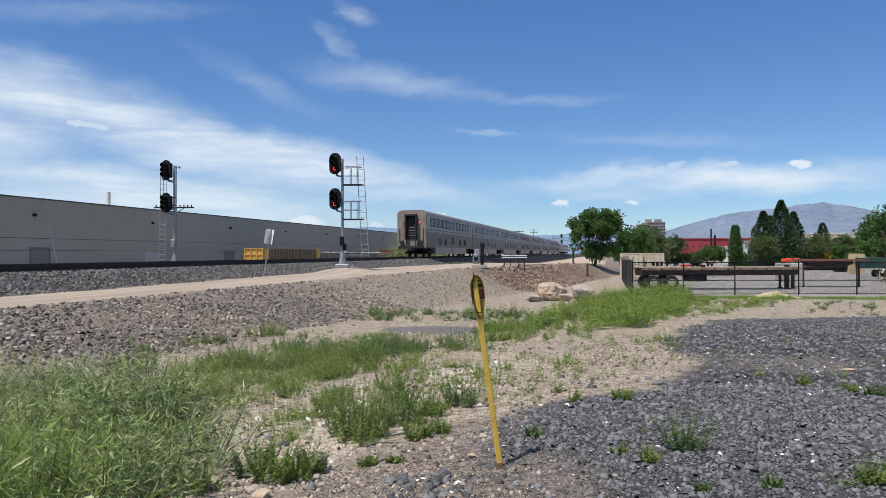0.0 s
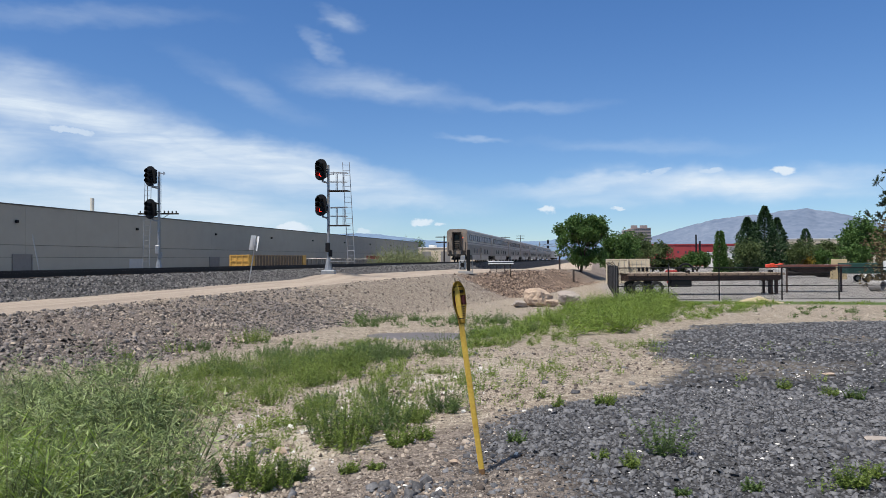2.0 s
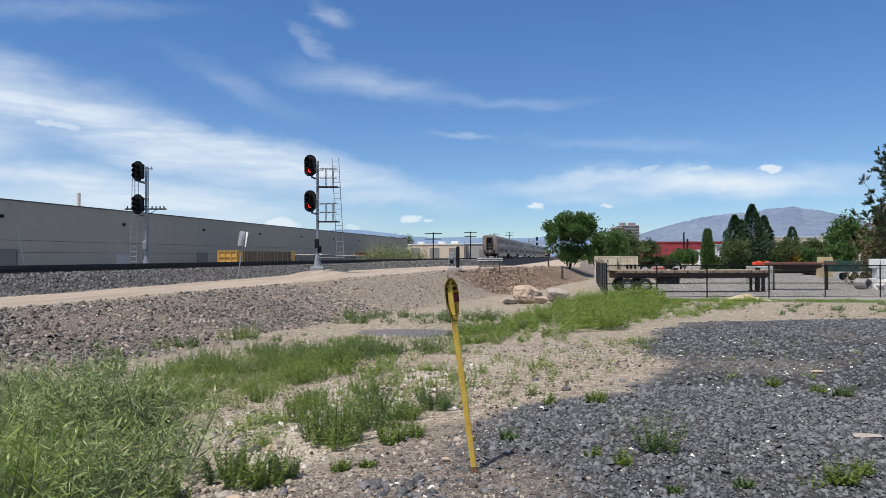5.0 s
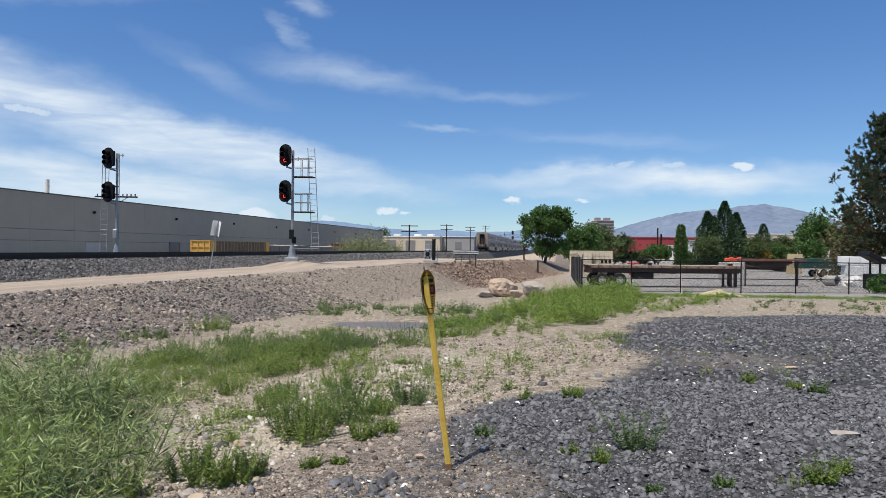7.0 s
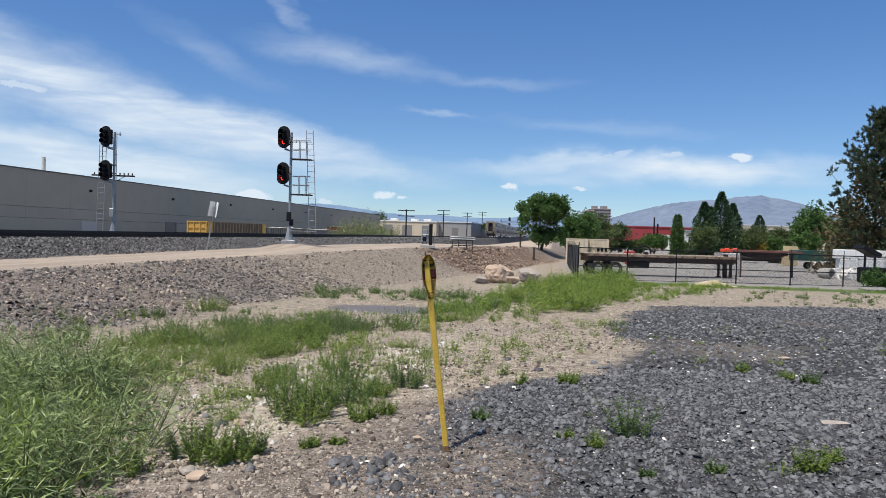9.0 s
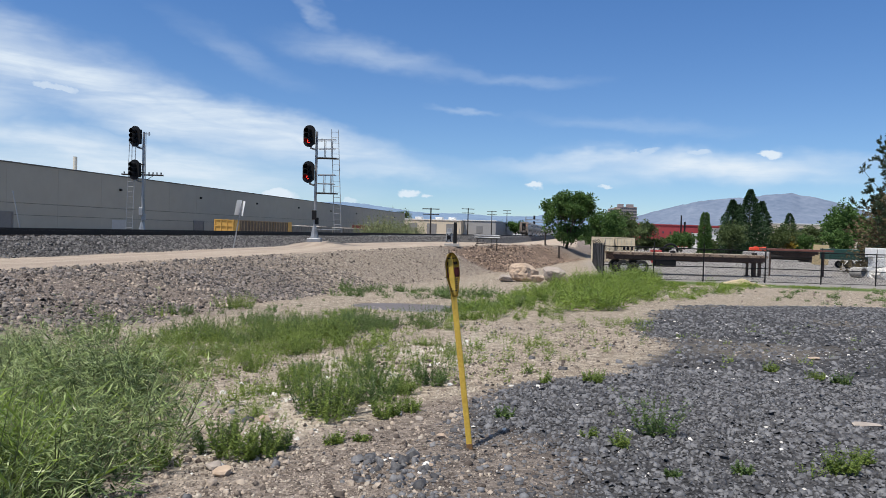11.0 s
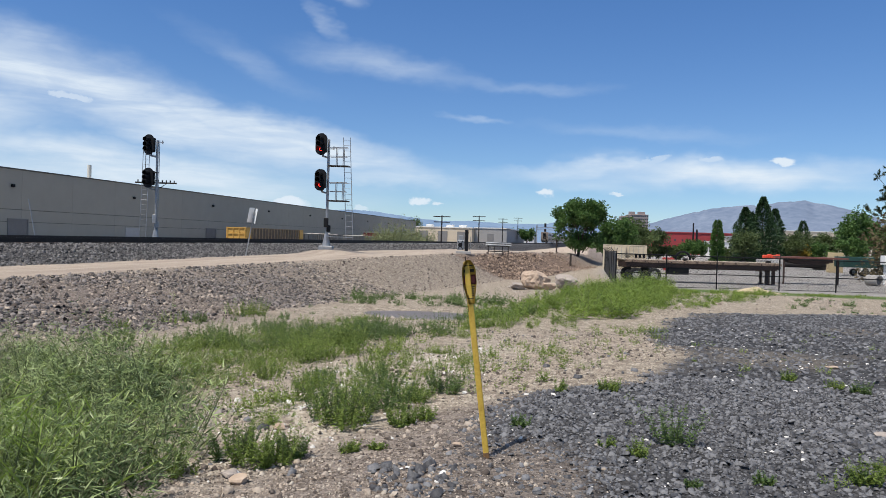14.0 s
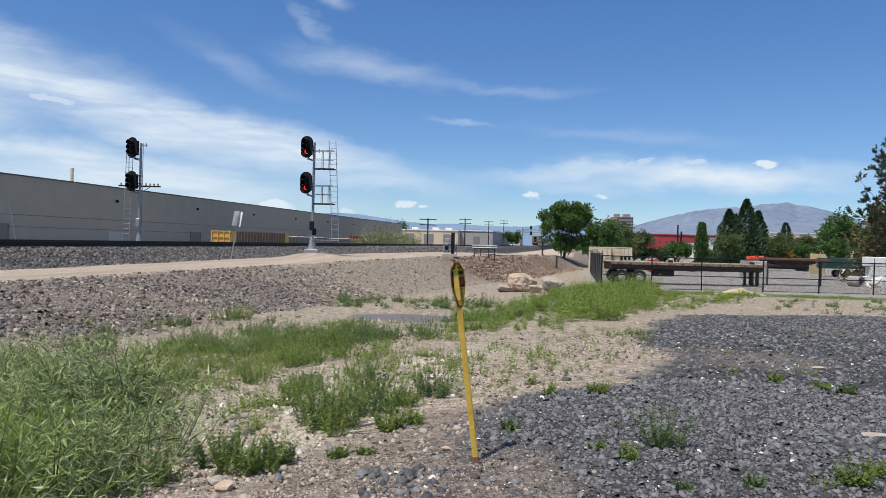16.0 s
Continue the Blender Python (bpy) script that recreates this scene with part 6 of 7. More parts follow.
# ---- chain-link fence ----
def fence_run(t, a, b, h, posts, mesh=True, slats=False, barbs=True):
    a, b = Vector(a), Vector(b)
    n = len(posts)
    d = (b - a)
    L = d.xy.length
    ux = Vector((d.x, d.y, 0)).normalized()
    for f in posts:
        p = a + d * f
        bm = bmesh.new()
        rod(bm, (p.x, p.y, p.z - 0.3), (p.x, p.y, p.z + h + 0.03), 0.04, n=8)
        q = part("post", bm, M_BLACK, t)
        if barbs:
            bm = bmesh.new()
            nrm = Vector((ux.y, -ux.x, 0)) * -0.22
            rod(bm, (p.x, p.y, p.z + h), (p.x + nrm.x + 0.16 * ux.x, p.y + nrm.y + 0.16 * ux.y, p.z + h + 0.3), 0.022, n=6)
            part("barb_arm", bm, M_BLACK, q)
    for zz, r in ((h, 0.03), (0.06, 0.016), (h * 0.45, 0.026)):
        bm = bmesh.new()
        rod(bm, a + Vector((0, 0, zz)), b + Vector((0, 0, zz)), r, n=6)
        part("rail", bm, M_BLACK, t)
    if mesh:
        s = 0.09
        vs, fs = [], []
        k = -h
        w = 0.006
        while k < L:
            for sg in (1, -1):
                x0, z0, x1, z1 = k, 0.06, k + h, h
                if sg < 0:
                    x0, x1 = x1, x0
                if x0 < 0 or x1 < 0 or x0 > L or x1 > L:
                    pa, pb = max(0, min(L, x0)), max(0, min(L, x1))
                    if abs(pa - pb) < 1e-3:
                        continue
                    g = (z1 - z0) / (x1 - x0)
                    z0, z1 = z0 + g * (pa - x0), z1 + g * (pb - x1)
                    x0, x1 = pa, pb
                i = len(vs)
                for xx, zz in ((x0 - w, z0), (x0 + w, z0), (x1 + w, z1), (x1 - w, z1)):
                    p = a + d * (xx / L)
                    vs.append((p.x, p.y, p.z + zz))
                fs.append((i, i + 1, i + 2, i + 3))
            k += s
        o = new("chain_link", raw("chain_link", vs, fs, M_BLACK))
        o.parent = t
        tagged(o, "black chain-link wires", kind="stuff")
    if slats:
        m_sl = M_SLAT
        k = 0.05
        while k < L:
            p = a + d * (k / L)
            bm = bmesh.new()
            bevel_box(bm, (0, 0, h / 2), (0.115, 0.012, h - 0.1), 0.004, Matrix.Translation(p) @ Matrix.Rotation(math.atan2(ux.y, ux.x), 4, "Z"))
            part("privacy_slat", bm, m_sl, t)
            k += 0.125


M_SLAT = mat("black_privacy_slat", (0.018, 0.018, 0.02), (0.010, 0.010, 0.011), 0.7, 0, 3, 20)
t_f = thing("chain_link_fence", "black chain-link fence with angled barb arms", "fence")
CORNER = (1.4, 42.2)
fence_run(t_f, (*CORNER, -0.88), (7.35, 45.0, -0.92), 1.93, (0.0, 0.49, 1.0))
fence_run(t_f, (7.43, 45.05, -0.92), (14.56, 47.2, -0.96), 1.93, (0.515, 1.0))
fence_run(t_f, (14.6, 47.2, -0.96), (34, 51.6, -0.98), 1.93, (0.17, 0.34, 0.51, 0.68, 0.84, 1.0))
t_g = thing("slatted_fence", "fence run filled with black privacy slats", "fence")
fence_run(t_g, (*CORNER, -0.9), (1.5, 78, -1.2), 2.05, (0.125, 0.25, 0.375, 0.5, 0.625, 0.75, 0.875, 1.0), False, True)


# ---- yard ----
M_DECK = mat("worn_deck_timber", (0.62, 0.52, 0.40), (0.38, 0.30, 0.22), 0.9, 0, 2, 20, 0.3, 20)
M_TRAILER = mat("rust_brown_frame", (0.085, 0.05, 0.038), (0.045, 0.028, 0.022), 0.8, 0, 2, 15)
M_TYRE = mat("tyre_rubber", (0.025, 0.025, 0.025), (0.015, 0.015, 0.015), 0.85, 0, 4, 30)
M_RIM = mat("white_rim", (0.6, 0.58, 0.54), (0.42, 0.40, 0.37), 0.6, 0.2, 4, 20)


def tyre_wheel(t, x, y, z, r=0.5, w=0.28):
    bm = bmesh.new()
    prof = ((r * 0.56, w / 2), (r * 0.92, w / 2), (r, w * 0.32), (r, -w * 0.32), (r * 0.92, -w / 2), (r * 0.56, -w / 2))
    n = 24
    g = [[bm.verts.new((x + rr * math.cos(2 * math.pi * k / n), y + yy, z + rr * math.sin(2 * math.pi * k / n))) for rr, yy in prof] for k in range(n)]
    for k in range(n):
        for i in range(len(prof)):
            j = (i + 1) % len(prof)
            bm.faces.new((g[k][i], g[k][j], g[(k + 1) % n][j], g[(k + 1) % n][i]))
    wh = part("wheel", bm, M_TYRE, t)
    bm = bmesh.new()
    rod(bm, (x, y - w * 0.32, z), (x, y + w * 0.32, z), r * 0.57, n=20)
    rod(bm, (x, y - w * 0.55, z), (x, y - w * 0.3, z), r * 0.22, n=12)
    part("rim", bm, M_RIM, wh, "pale steel rim")


M_RAIL_TAN = mat("rusted_tan_paint", (0.42, 0.31, 0.22), (0.13, 0.075, 0.052), 0.8, 0, 3, 14)


def flatbed():
    """A flatbed semi-trailer; length along +x, front at the far end."""
    t = thing("flatbed_trailer", "parked flatbed semi-trailer with worn timber deck", "trailer", pose(2.1, 53.6, -1.03, 0, 0, 13))
    L, W, dz = 11.3, 2.5, 1.55
    for k in range(54):
        bm = bmesh.new()
        box(bm, (0.12 + k * (L - 0.2) / 54 + 0.1, 0, dz + 0.012 * math.sin(k * 3.7)), ((L - 0.2) / 54 - 0.02, W - 0.1, 0.06))
        part("deck_plank", bm, M_DECK, t)
    for s in (-1, 1):
        bm = bmesh.new()
        box(bm, (L / 2, s * W / 2, dz - 0.08), (L, 0.08, 0.17))
        part("side_rail", bm, M_RAIL_TAN, t, "worn tan and rust side rail")
        bm = bmesh.new()
        box(bm, (L / 2, s * 0.5, dz - 0.35), (L, 0.14, 0.42))
        part("main_beam", bm, M_TRAILER, t)
        for k in range(12):
            bm = bmesh.new()
            box(bm, (0.5 + k * 0.93, s * (W / 2 + 0.05), dz - 0.1), (0.07, 0.05, 0.1))
            part("stake_pocket", bm, M_STEEL, t)
    bm = bmesh.new()
    box(bm, (L / 2, -W / 2 + 0.12, dz - 0.32), (L - 0.2, 0.05, 0.3))
    part("skirt", bm, M_TRAILER, t)
    for x in (0.85, 2.15):
        for y in (-1.05, 1.05):
            tyre_wheel(t, x, y, 0.5)
        bm = bmesh.new()
        rod(bm, (x, -1.1, 0.5), (x, 1.1, 0.5), 0.08)
        part("axle", bm, M_STEEL, t)
    bm = bmesh.new()
    bevel_box(bm, (3.9, -0.9, dz - 0.72), (1.5, 0.5, 0.5), 0.04)
    part("tool_box", bm, M_BLACK, t)
    for s in (-1, 1):
        bm = bmesh.new()
        box(bm, (10.65, s * 0.6, 0.62), (0.14, 0.14, 1.2))
        box(bm, (10.65, s * 0.6, 0.03), (0.3, 0.3, 0.06))
        rod(bm, (10.65, s * 0.6, 0.9), (9.7, s * 0.5, 1.2), 0.03)
        part("landing_leg", bm, M_TRAILER, t)
    for s in (-1, 1):
        bm = bmesh.new()
        box(bm, (L - 0.25, s * 0.5, 0.62), (0.2, 0.16, 1.2))
        part("front_prop", bm, M_TRAILER, t)
    for x in (4.4, 10.4):
        bm = bmesh.new()
        bevel_box(bm, (x, -W / 2 + 0.25, dz + 0.12), (0.3, 0.25, 0.16), 0.02)
        part("strap_winch", bm, M_STEEL, t)


M_RUSTBEAM = mat("red_rust_steel", (0.20, 0.075, 0.055), (0.09, 0.04, 0.032), 0.8, 0, 2, 15)


def gooseneck():
    t = thing("gooseneck_beam", "second trailer deck with rust-brown underside", "trailer", pose(14.8, 61.2, -1.12, 0, 0, 9))
    bm = bmesh.new()
    box(bm, (2.3, 0, 2.08), (4.8, 2.4, 0.14))
    part("deck", bm, M_RUSTBEAM, t)
    bm = bmesh.new()
    for k in range(12):
        f = (k + 0.5) / 12
        dpt = 0.18 + 0.32 * math.sin(math.pi * f) ** 0.6
        box(bm, (0.4 + 3.4 * f, 0, 2.01 - dpt / 2), (0.29, 1.2, dpt))
    part("belly_beam", bm, M_TRAILER, t)
    for x, wide in ((-0.02, (-0.7, 0.7)), (4.5, (0.0,))):
        for s in wide:
            bm = bmesh.new()
            box(bm, (x, s, 1.0), (0.12, 0.12, 2.04))
            part("stand", bm, M_TRAILER, t)
    bm = bmesh.new()
    bevel_box(bm, (-0.35, 0, 0.95), (0.7, 1.4, 1.9), 0.08)
    part("gooseneck_block", bm, mat("pale_grey_paint", (0.55, 0.53, 0.5), (0.4, 0.38, 0.36), 0.7), t)


M_CREAM = mat("cream_container_paint", (0.66, 0.56, 0.40), (0.52, 0.43, 0.30), 0.6, 0, 1.2, 12)


def container(x, y, rz, label, lettered=False):
    t = thing("shipping_container", label, "container", pose(x, y, ground_at(x, y) + 0.05, 0, 0, rz), "shipping containers")
    L, W, H = 6.06, 2.44, 2.75
    for s in (-1, 1):
        bm = bmesh.new()
        n = 44
        prev = None
        for k in range(n + 1):
            yy = 0.12 + (L - 0.24) * k / n
            dx = (0.0, 0.0, 0.035, 0.035)[k % 4]
            v = [bm.verts.new((s * (W / 2 - 0.04 - dx), yy, zz)) for zz in (0.16, H - 0.1)]
            if prev:
                bm.faces.new((prev[0], v[0], v[1], prev[1]))
            prev = v
        bmesh.ops.solidify(bm, geom=bm.faces[:], thickness=0.01)
        part("corrugated_side", bm, M_CREAM, t)
    bm = bmesh.new()
    for sx in (-1, 1):
        for yy in (0.07, L - 0.07):
            box(bm, (sx * (W / 2 - 0.06), yy, H / 2), (0.14, 0.14, H))
        box(bm, (sx * (W / 2 - 0.05), L / 2, 0.09), (0.1, L - 0.28, 0.18))
        box(bm, (sx * (W / 2 - 0.05), L / 2, H - 0.06), (0.1, L - 0.28, 0.12))
    for yy in (0.07, L - 0.07):
        box(bm, (0, yy, 0.08), (W - 0.26, 0.14, 0.16))
        box(bm, (0, yy, H - 0.06), (W - 0.26, 0.14, 0.12))
    part("corner_frame", bm, M_CREAM, t)
    bm = bmesh.new()
    box(bm, (0, L / 2, H - 0.04), (W - 0.1, L - 0.16, 0.03))
    part("roof", bm, M_CREAM, t)
    bm = bmesh.new()
    box(bm, (0, L - 0.06, H / 2), (W - 0.28, 0.04, H - 0.3))
    part("rear_end", bm, M_CREAM, t)
    for s in (-1, 1):
        bm = bmesh.new()
        bevel_box(bm, (s * 0.55, 0.05, H / 2), (1.06, 0.06, H - 0.34), 0.01)
        d = part("door", bm, M_CREAM, t)
        for k in range(4):
            bm = bmesh.new()
            bevel_box(bm, (s * 0.55, 0.012, 0.52 + k * 0.58), (0.92, 0.03, 0.34), 0.01)
            part("door_panel", bm, M_CREAM, d)
        for xx in (0.3, 0.8):
            bm = bmesh.new()
            rod(bm, (s * xx, -0.025, 0.2), (s * xx, -0.025, H - 0.2), 0.02, n=8)
            part("lock_rod", bm, M_GALV, d)
    if lettered:
        for k in range(3):
            bm = bmesh.new()
            box(bm, (-W / 2 + 0.32 + k * 0.45 + 0.9, -0.03, 1.5), (0.28, 0.012, 0.5))
            part("lettering_bar", bm, M_BLACK, t, "dark lettering bar")


flatbed()
gooseneck()
container(2.6, 82.5, -3, "cream steel shipping container with closed doors facing the yard")
container(5.35, 88.5, -3, "cream steel shipping container with dark lettering", True)


def yard_clutter():
    M_WHITE = mat("white_painted_block", (0.78, 0.77, 0.74), (0.62, 0.61, 0.58), 0.8, 0, 1, 8)
    M_RED = mat("orange_red_plastic", (0.70, 0.08, 0.03), (0.55, 0.05, 0.02), 0.5)
    M_GREEN = mat("dark_green_paint", (0.02, 0.07, 0.055), (0.012, 0.045, 0.035), 0.5, 0.1)
    M_TAN = mat("tan_board", (0.55, 0.43, 0.24), (0.42, 0.32, 0.18), 0.8)
    # stacked white blocks
    wall = thing("block_stack", "wall of stacked white concrete blocks", "block wall", pose(24.3, 67.4, ground_at(25, 67), 0, 0, 9))
    for r in range(3):
        for k in range(7):
            bm = bmesh.new()
            bevel_box(bm, (0.95 + k * 1.62 + 0.3 * (r % 2), 0, 0.42 + r * 0.84), (1.58, 0.8, 0.81), 0.04)
            part("block", bm, M_WHITE, wall)
    # concrete pipe and rubble
    pp = thing("concrete_pipe", "short wide concrete drain pipe lying on its side", "pipe", pose(22.6, 64.0, ground_at(22.6, 64) + 0.44, 0, 0, 35))
    bm = bmesh.new()
    n = 28
    g = []
    for k in range(n):
        a = 2 * math.pi * k / n
        g.append([bm.verts.new((r * math.cos(a), yy, r * math.sin(a))) for r, yy in ((0.44, -0.5), (0.44, 0.5), (0.35, 0.5), (0.35, -0.5))])
    for k in range(n):
        for i in range(4):
            bm.faces.new((g[k][i], g[k][(i + 1) % 4], g[(k + 1) % n][(i + 1) % 4], g[(k + 1) % n][i]))
    part("pipe_wall", bm, M_CONC, pp)
    for i, (x, y, w) in enumerate(((24.2, 63.0, 2.4), (23.4, 62.0, 1.2), (25.6, 63.2, 1.6))):
        boulder(x, y, w, 1.0, 1.2, 70 + i, M_WHITE_STONE, "broken white concrete block in the yard", "concrete_block", 12)
    # dark skip with raised lid
    sk = thing("refuse_skip", "black steel skip with a raised lid", "skip", pose(23.3, 56.4, ground_at(23.3, 56.4), 0, 0, 9))
    bm = bmesh.new()
    bevel_box(bm, (0, 0, 0.62), (2.0, 1.5, 1.1), 0.06)
    part("skip_body", bm, M_BLACK, sk)
    bm = bmesh.new()
    bevel_box(bm, (-0.7, 0, 2.35), (1.5, 1.3, 0.34), 0.04, pose(0, 0, 0, 0, 0, 0) @ Matrix.Translation((-0.7, 0, 2.35)) @ Matrix.Rotation(radians(26), 4, "Y") @ Matrix.Translation((0.7, 0, -2.35)))
    part("lid", bm, M_BLACK, sk)
    bm = bmesh.new()
    for s in (-0.6, 0.6):
        box(bm, (-0.5, s, 1.6), (0.12, 0.1, 1.0))
    part("lid_arm", bm, M_BLACK, sk)
    for k in range(6):
        bm = bmesh.new()
        box(bm, (-0.85 + k * 0.34, -0.78, 0.62), (0.08, 0.08, 1.0))
        part("side_rib", bm, M_BLACK, sk)
    # small trailer with arched mudguards
    tr = thing("green_trailer", "dark green box trailer with pale mudguards", "trailer", pose(28.0, 89.6, ground_at(28, 89.6), 0, 0, 10))
    bm = bmesh.new()
    bevel_box(bm, (2.6, 0, 1.6), (5.2, 2.2, 1.2), 0.04)
    part("trailer_body", bm, M_GREEN, tr)
    for x in (2.3, 3.3):
        tyre_wheel(tr, x, -1.2, 0.42, 0.42)
        tyre_wheel(tr, x, 1.2, 0.42, 0.42)
    bm = bmesh.new()
    for x in (2.3, 3.3):
        for k in range(9):
            a = math.pi * (k + 0.5) / 9
            box(bm, (0, 0, 0), (0.20, 0.34, 0.03), Matrix.Translation((x + 0.52 * math.cos(a), -1.2, 0.45 + 0.52 * math.sin(a))) @ Matrix.Rotation(-a + math.pi / 2, 4, "Y"))
    part("mudguard", bm, M_WHITE, tr)
    # boards, drums, orange heap and pale block
    bd = thing("board_stack", "upright stack of tan boards", "boards", pose(31.2, 101.0, ground_at(31.2, 101), 0, 0, 10))
    for k in range(6):
        bm = bmesh.new()
        bevel_box(bm, (0.1 * k, 0.3 * k, 1.3), (1.9, 0.12, 2.6), 0.02, Matrix.Rotation(radians(0.8 * k), 4, "Y"))
        part("board", bm, M_TAN, bd)
    rd = thing("orange_barrier", "stack of orange-red plastic barriers on a pale block", "barrier", pose(17.4, 75.8, ground_at(17.4, 75.8), 0, 0, 10))
    bm = bmesh.new()
    bevel_box(bm, (0, 0, 0.9), (2.4, 1.0, 1.8), 0.06)
    part("pale_block", bm, M_CONC, rd)
    for k in range(4):
        bm = bmesh.new()
        bevel_box(bm, (-0.5 + k * 0.42, 0, 2.02 + 0.08 * (k % 2)), (0.40, 0.5, 0.4), 0.08)
        part("barrier", bm, M_RED, rd)
    # pipes lying in rows
    for i, (x, y, n, mm, ln) in enumerate(((8.5, 92, 5, M_WHITE, 7.0), (13.2, 98, 4, M_GALV, 6.0), (19.5, 104, 6, M_POLE, 7.0), (26.0, 110, 6, M_POLE, 8))):
        st = thing("pipe_pile", "pile of long pipes lying in the yard", "pipes", pose(x, y, ground_at(x, y), 0, 0, 10), "pipe piles")
        for k in range(n):
            bm = bmesh.new()
            rod(bm, (0, 0.5 * k, 0.62 + 0.2 * math.sin(k * 2)), (ln, 0.5 * k, 0.62 + 0.2 * math.sin(k * 2 + 1)), 0.2, n=10)
            part("pipe", bm, mm, st)
        bm = bmesh.new()
        for xx in (1, ln - 1):
            box(bm, (xx, 0.25 * n, 0.2), (0.2, 0.5 * n + 0.6, 0.42))
        part("bearer", bm, M_WOOD, st)
    rg = thing("hose_reel", "black coiled hose beside a small red tank", "reel", pose(9.7, 86, ground_at(9.7, 86)))
    bm = bmesh.new()
    for k in range(28):
        a, b = 2 * math.pi * k / 28, 2 * math.pi * (k + 1) / 28
        rod(bm, (0.7 + 0.8 * math.cos(a), 0, 1.4 + 0.8 * math.sin(a)), (0.7 + 0.8 * math.cos(b), 0, 1.4 + 0.8 * math.sin(b)), 0.12, n=6)
    box(bm, (0.7, 0, 0.3), (0.8, 0.5, 0.6))
    part("coil", bm, M_BLACK, rg)
    bm = bmesh.new()
    bevel_box(bm, (-0.9, 0, 1.0), (1.3, 1.0, 1.0), 0.2, seg=3)
    bevel_box(bm, (-0.9, 0, 0.25), (1.0, 0.8, 0.5), 0.02)
    part("red_tank", bm, mat("red_paint", (0.42, 0.04, 0.03), (0.3, 0.03, 0.025), 0.5), rg)
    # sand heap in front of the fence
    bm = bmesh.new()
    bmesh.ops.create_grid(bm, x_segments=30, y_segments=30, size=1.0)
    for v in bm.verts:
        r = v.co.length
        v.co.z = 0.42 * max(0, 1 - r) ** 1.1 + 0.05 * noise.noise(v.co * 4) * (r < 0.95) - 0.04
        v.co.x *= 1.5
        v.co.y *= 1.0
    solid("sand_mound", bm, mat("pale_sand", (0.52, 0.42, 0.27), (0.42, 0.33, 0.21), 0.95, 0, 3, 40, 0.3, 50), "low heap of pale sand on the strip", "sand", smooth=True, m=pose(8.9, 42.2, ground_at(8.9, 42.2)))


yard_clutter()


# ---- distance ----
def block_building(name, label, x, y, rz, w, d, h, wall, roof, rows, cols, win, win_w=0.6, win_h=0.5, z0=0.0, band=None):
    z = ground_at(x, y)
    t = thing(name, label, "building", pose(x, y, z, 0, 0, rz))
    bm = bmesh.new()
    box(bm, (w / 2, d / 2, h / 2), (w, d, h))
    wl = part("wall", bm, wall, t)
    bm = bmesh.new()
    box(bm, (w / 2, d / 2, h + 0.15), (w + 0.5, d + 0.5, 0.35))
    part("roof", bm, roof, t)
    for side in (0, 1):
        n, ln = (cols, w) if side == 0 else (max(2, int(cols * d / w)), d)
        for r in range(rows):
            for c in range(n):
                fh = (h - z0) / max(rows, 1)
                bm = bmesh.new()
                u, zz = (c + 0.5) * ln / n, z0 + (r + 0.5) * fh
                if side == 0:
                    box(bm, (u, -0.02, zz), (ln / n * win_w, 0.12, fh * win_h))
                else:
                    box(bm, (-0.02, u, zz), (0.12, ln / n * win_w, fh * win_h))
                part("window", bm, win, wl)
    return t


M_BEIGE = mat("beige_block_wall", (0.56, 0.48, 0.37), (0.48, 0.41, 0.31), 0.9, 0, 0.3, 3)
M_GREYB = mat("grey_shed_wall", (0.34, 0.33, 0.32), (0.29, 0.28, 0.27), 0.9, 0, 0.3, 3)
M_REDB = mat("red_shed_wall", (0.36, 0.045, 0.05), (0.28, 0.035, 0.04), 0.7, 0, 0.3, 3)
M_PALEROOF = mat("white_roofing", (0.72, 0.71, 0.68), (0.6, 0.59, 0.57), 0.8, 0, 0.3, 3)
M_TOWER = mat("salmon_tower_wall", (0.52, 0.40, 0.34), (0.44, 0.33, 0.28), 0.8, 0, 0.2, 2)
M_TOWER_D = mat("dark_tower_facade", (0.27, 0.23, 0.225), (0.20, 0.172, 0.17), 0.6, 0, 0.2, 2)
M_FARGLASS = mat("far_window_glass", (0.06, 0.07, 0.085), (0.045, 0.05, 0.06), 0.25, 0, 1, 4)


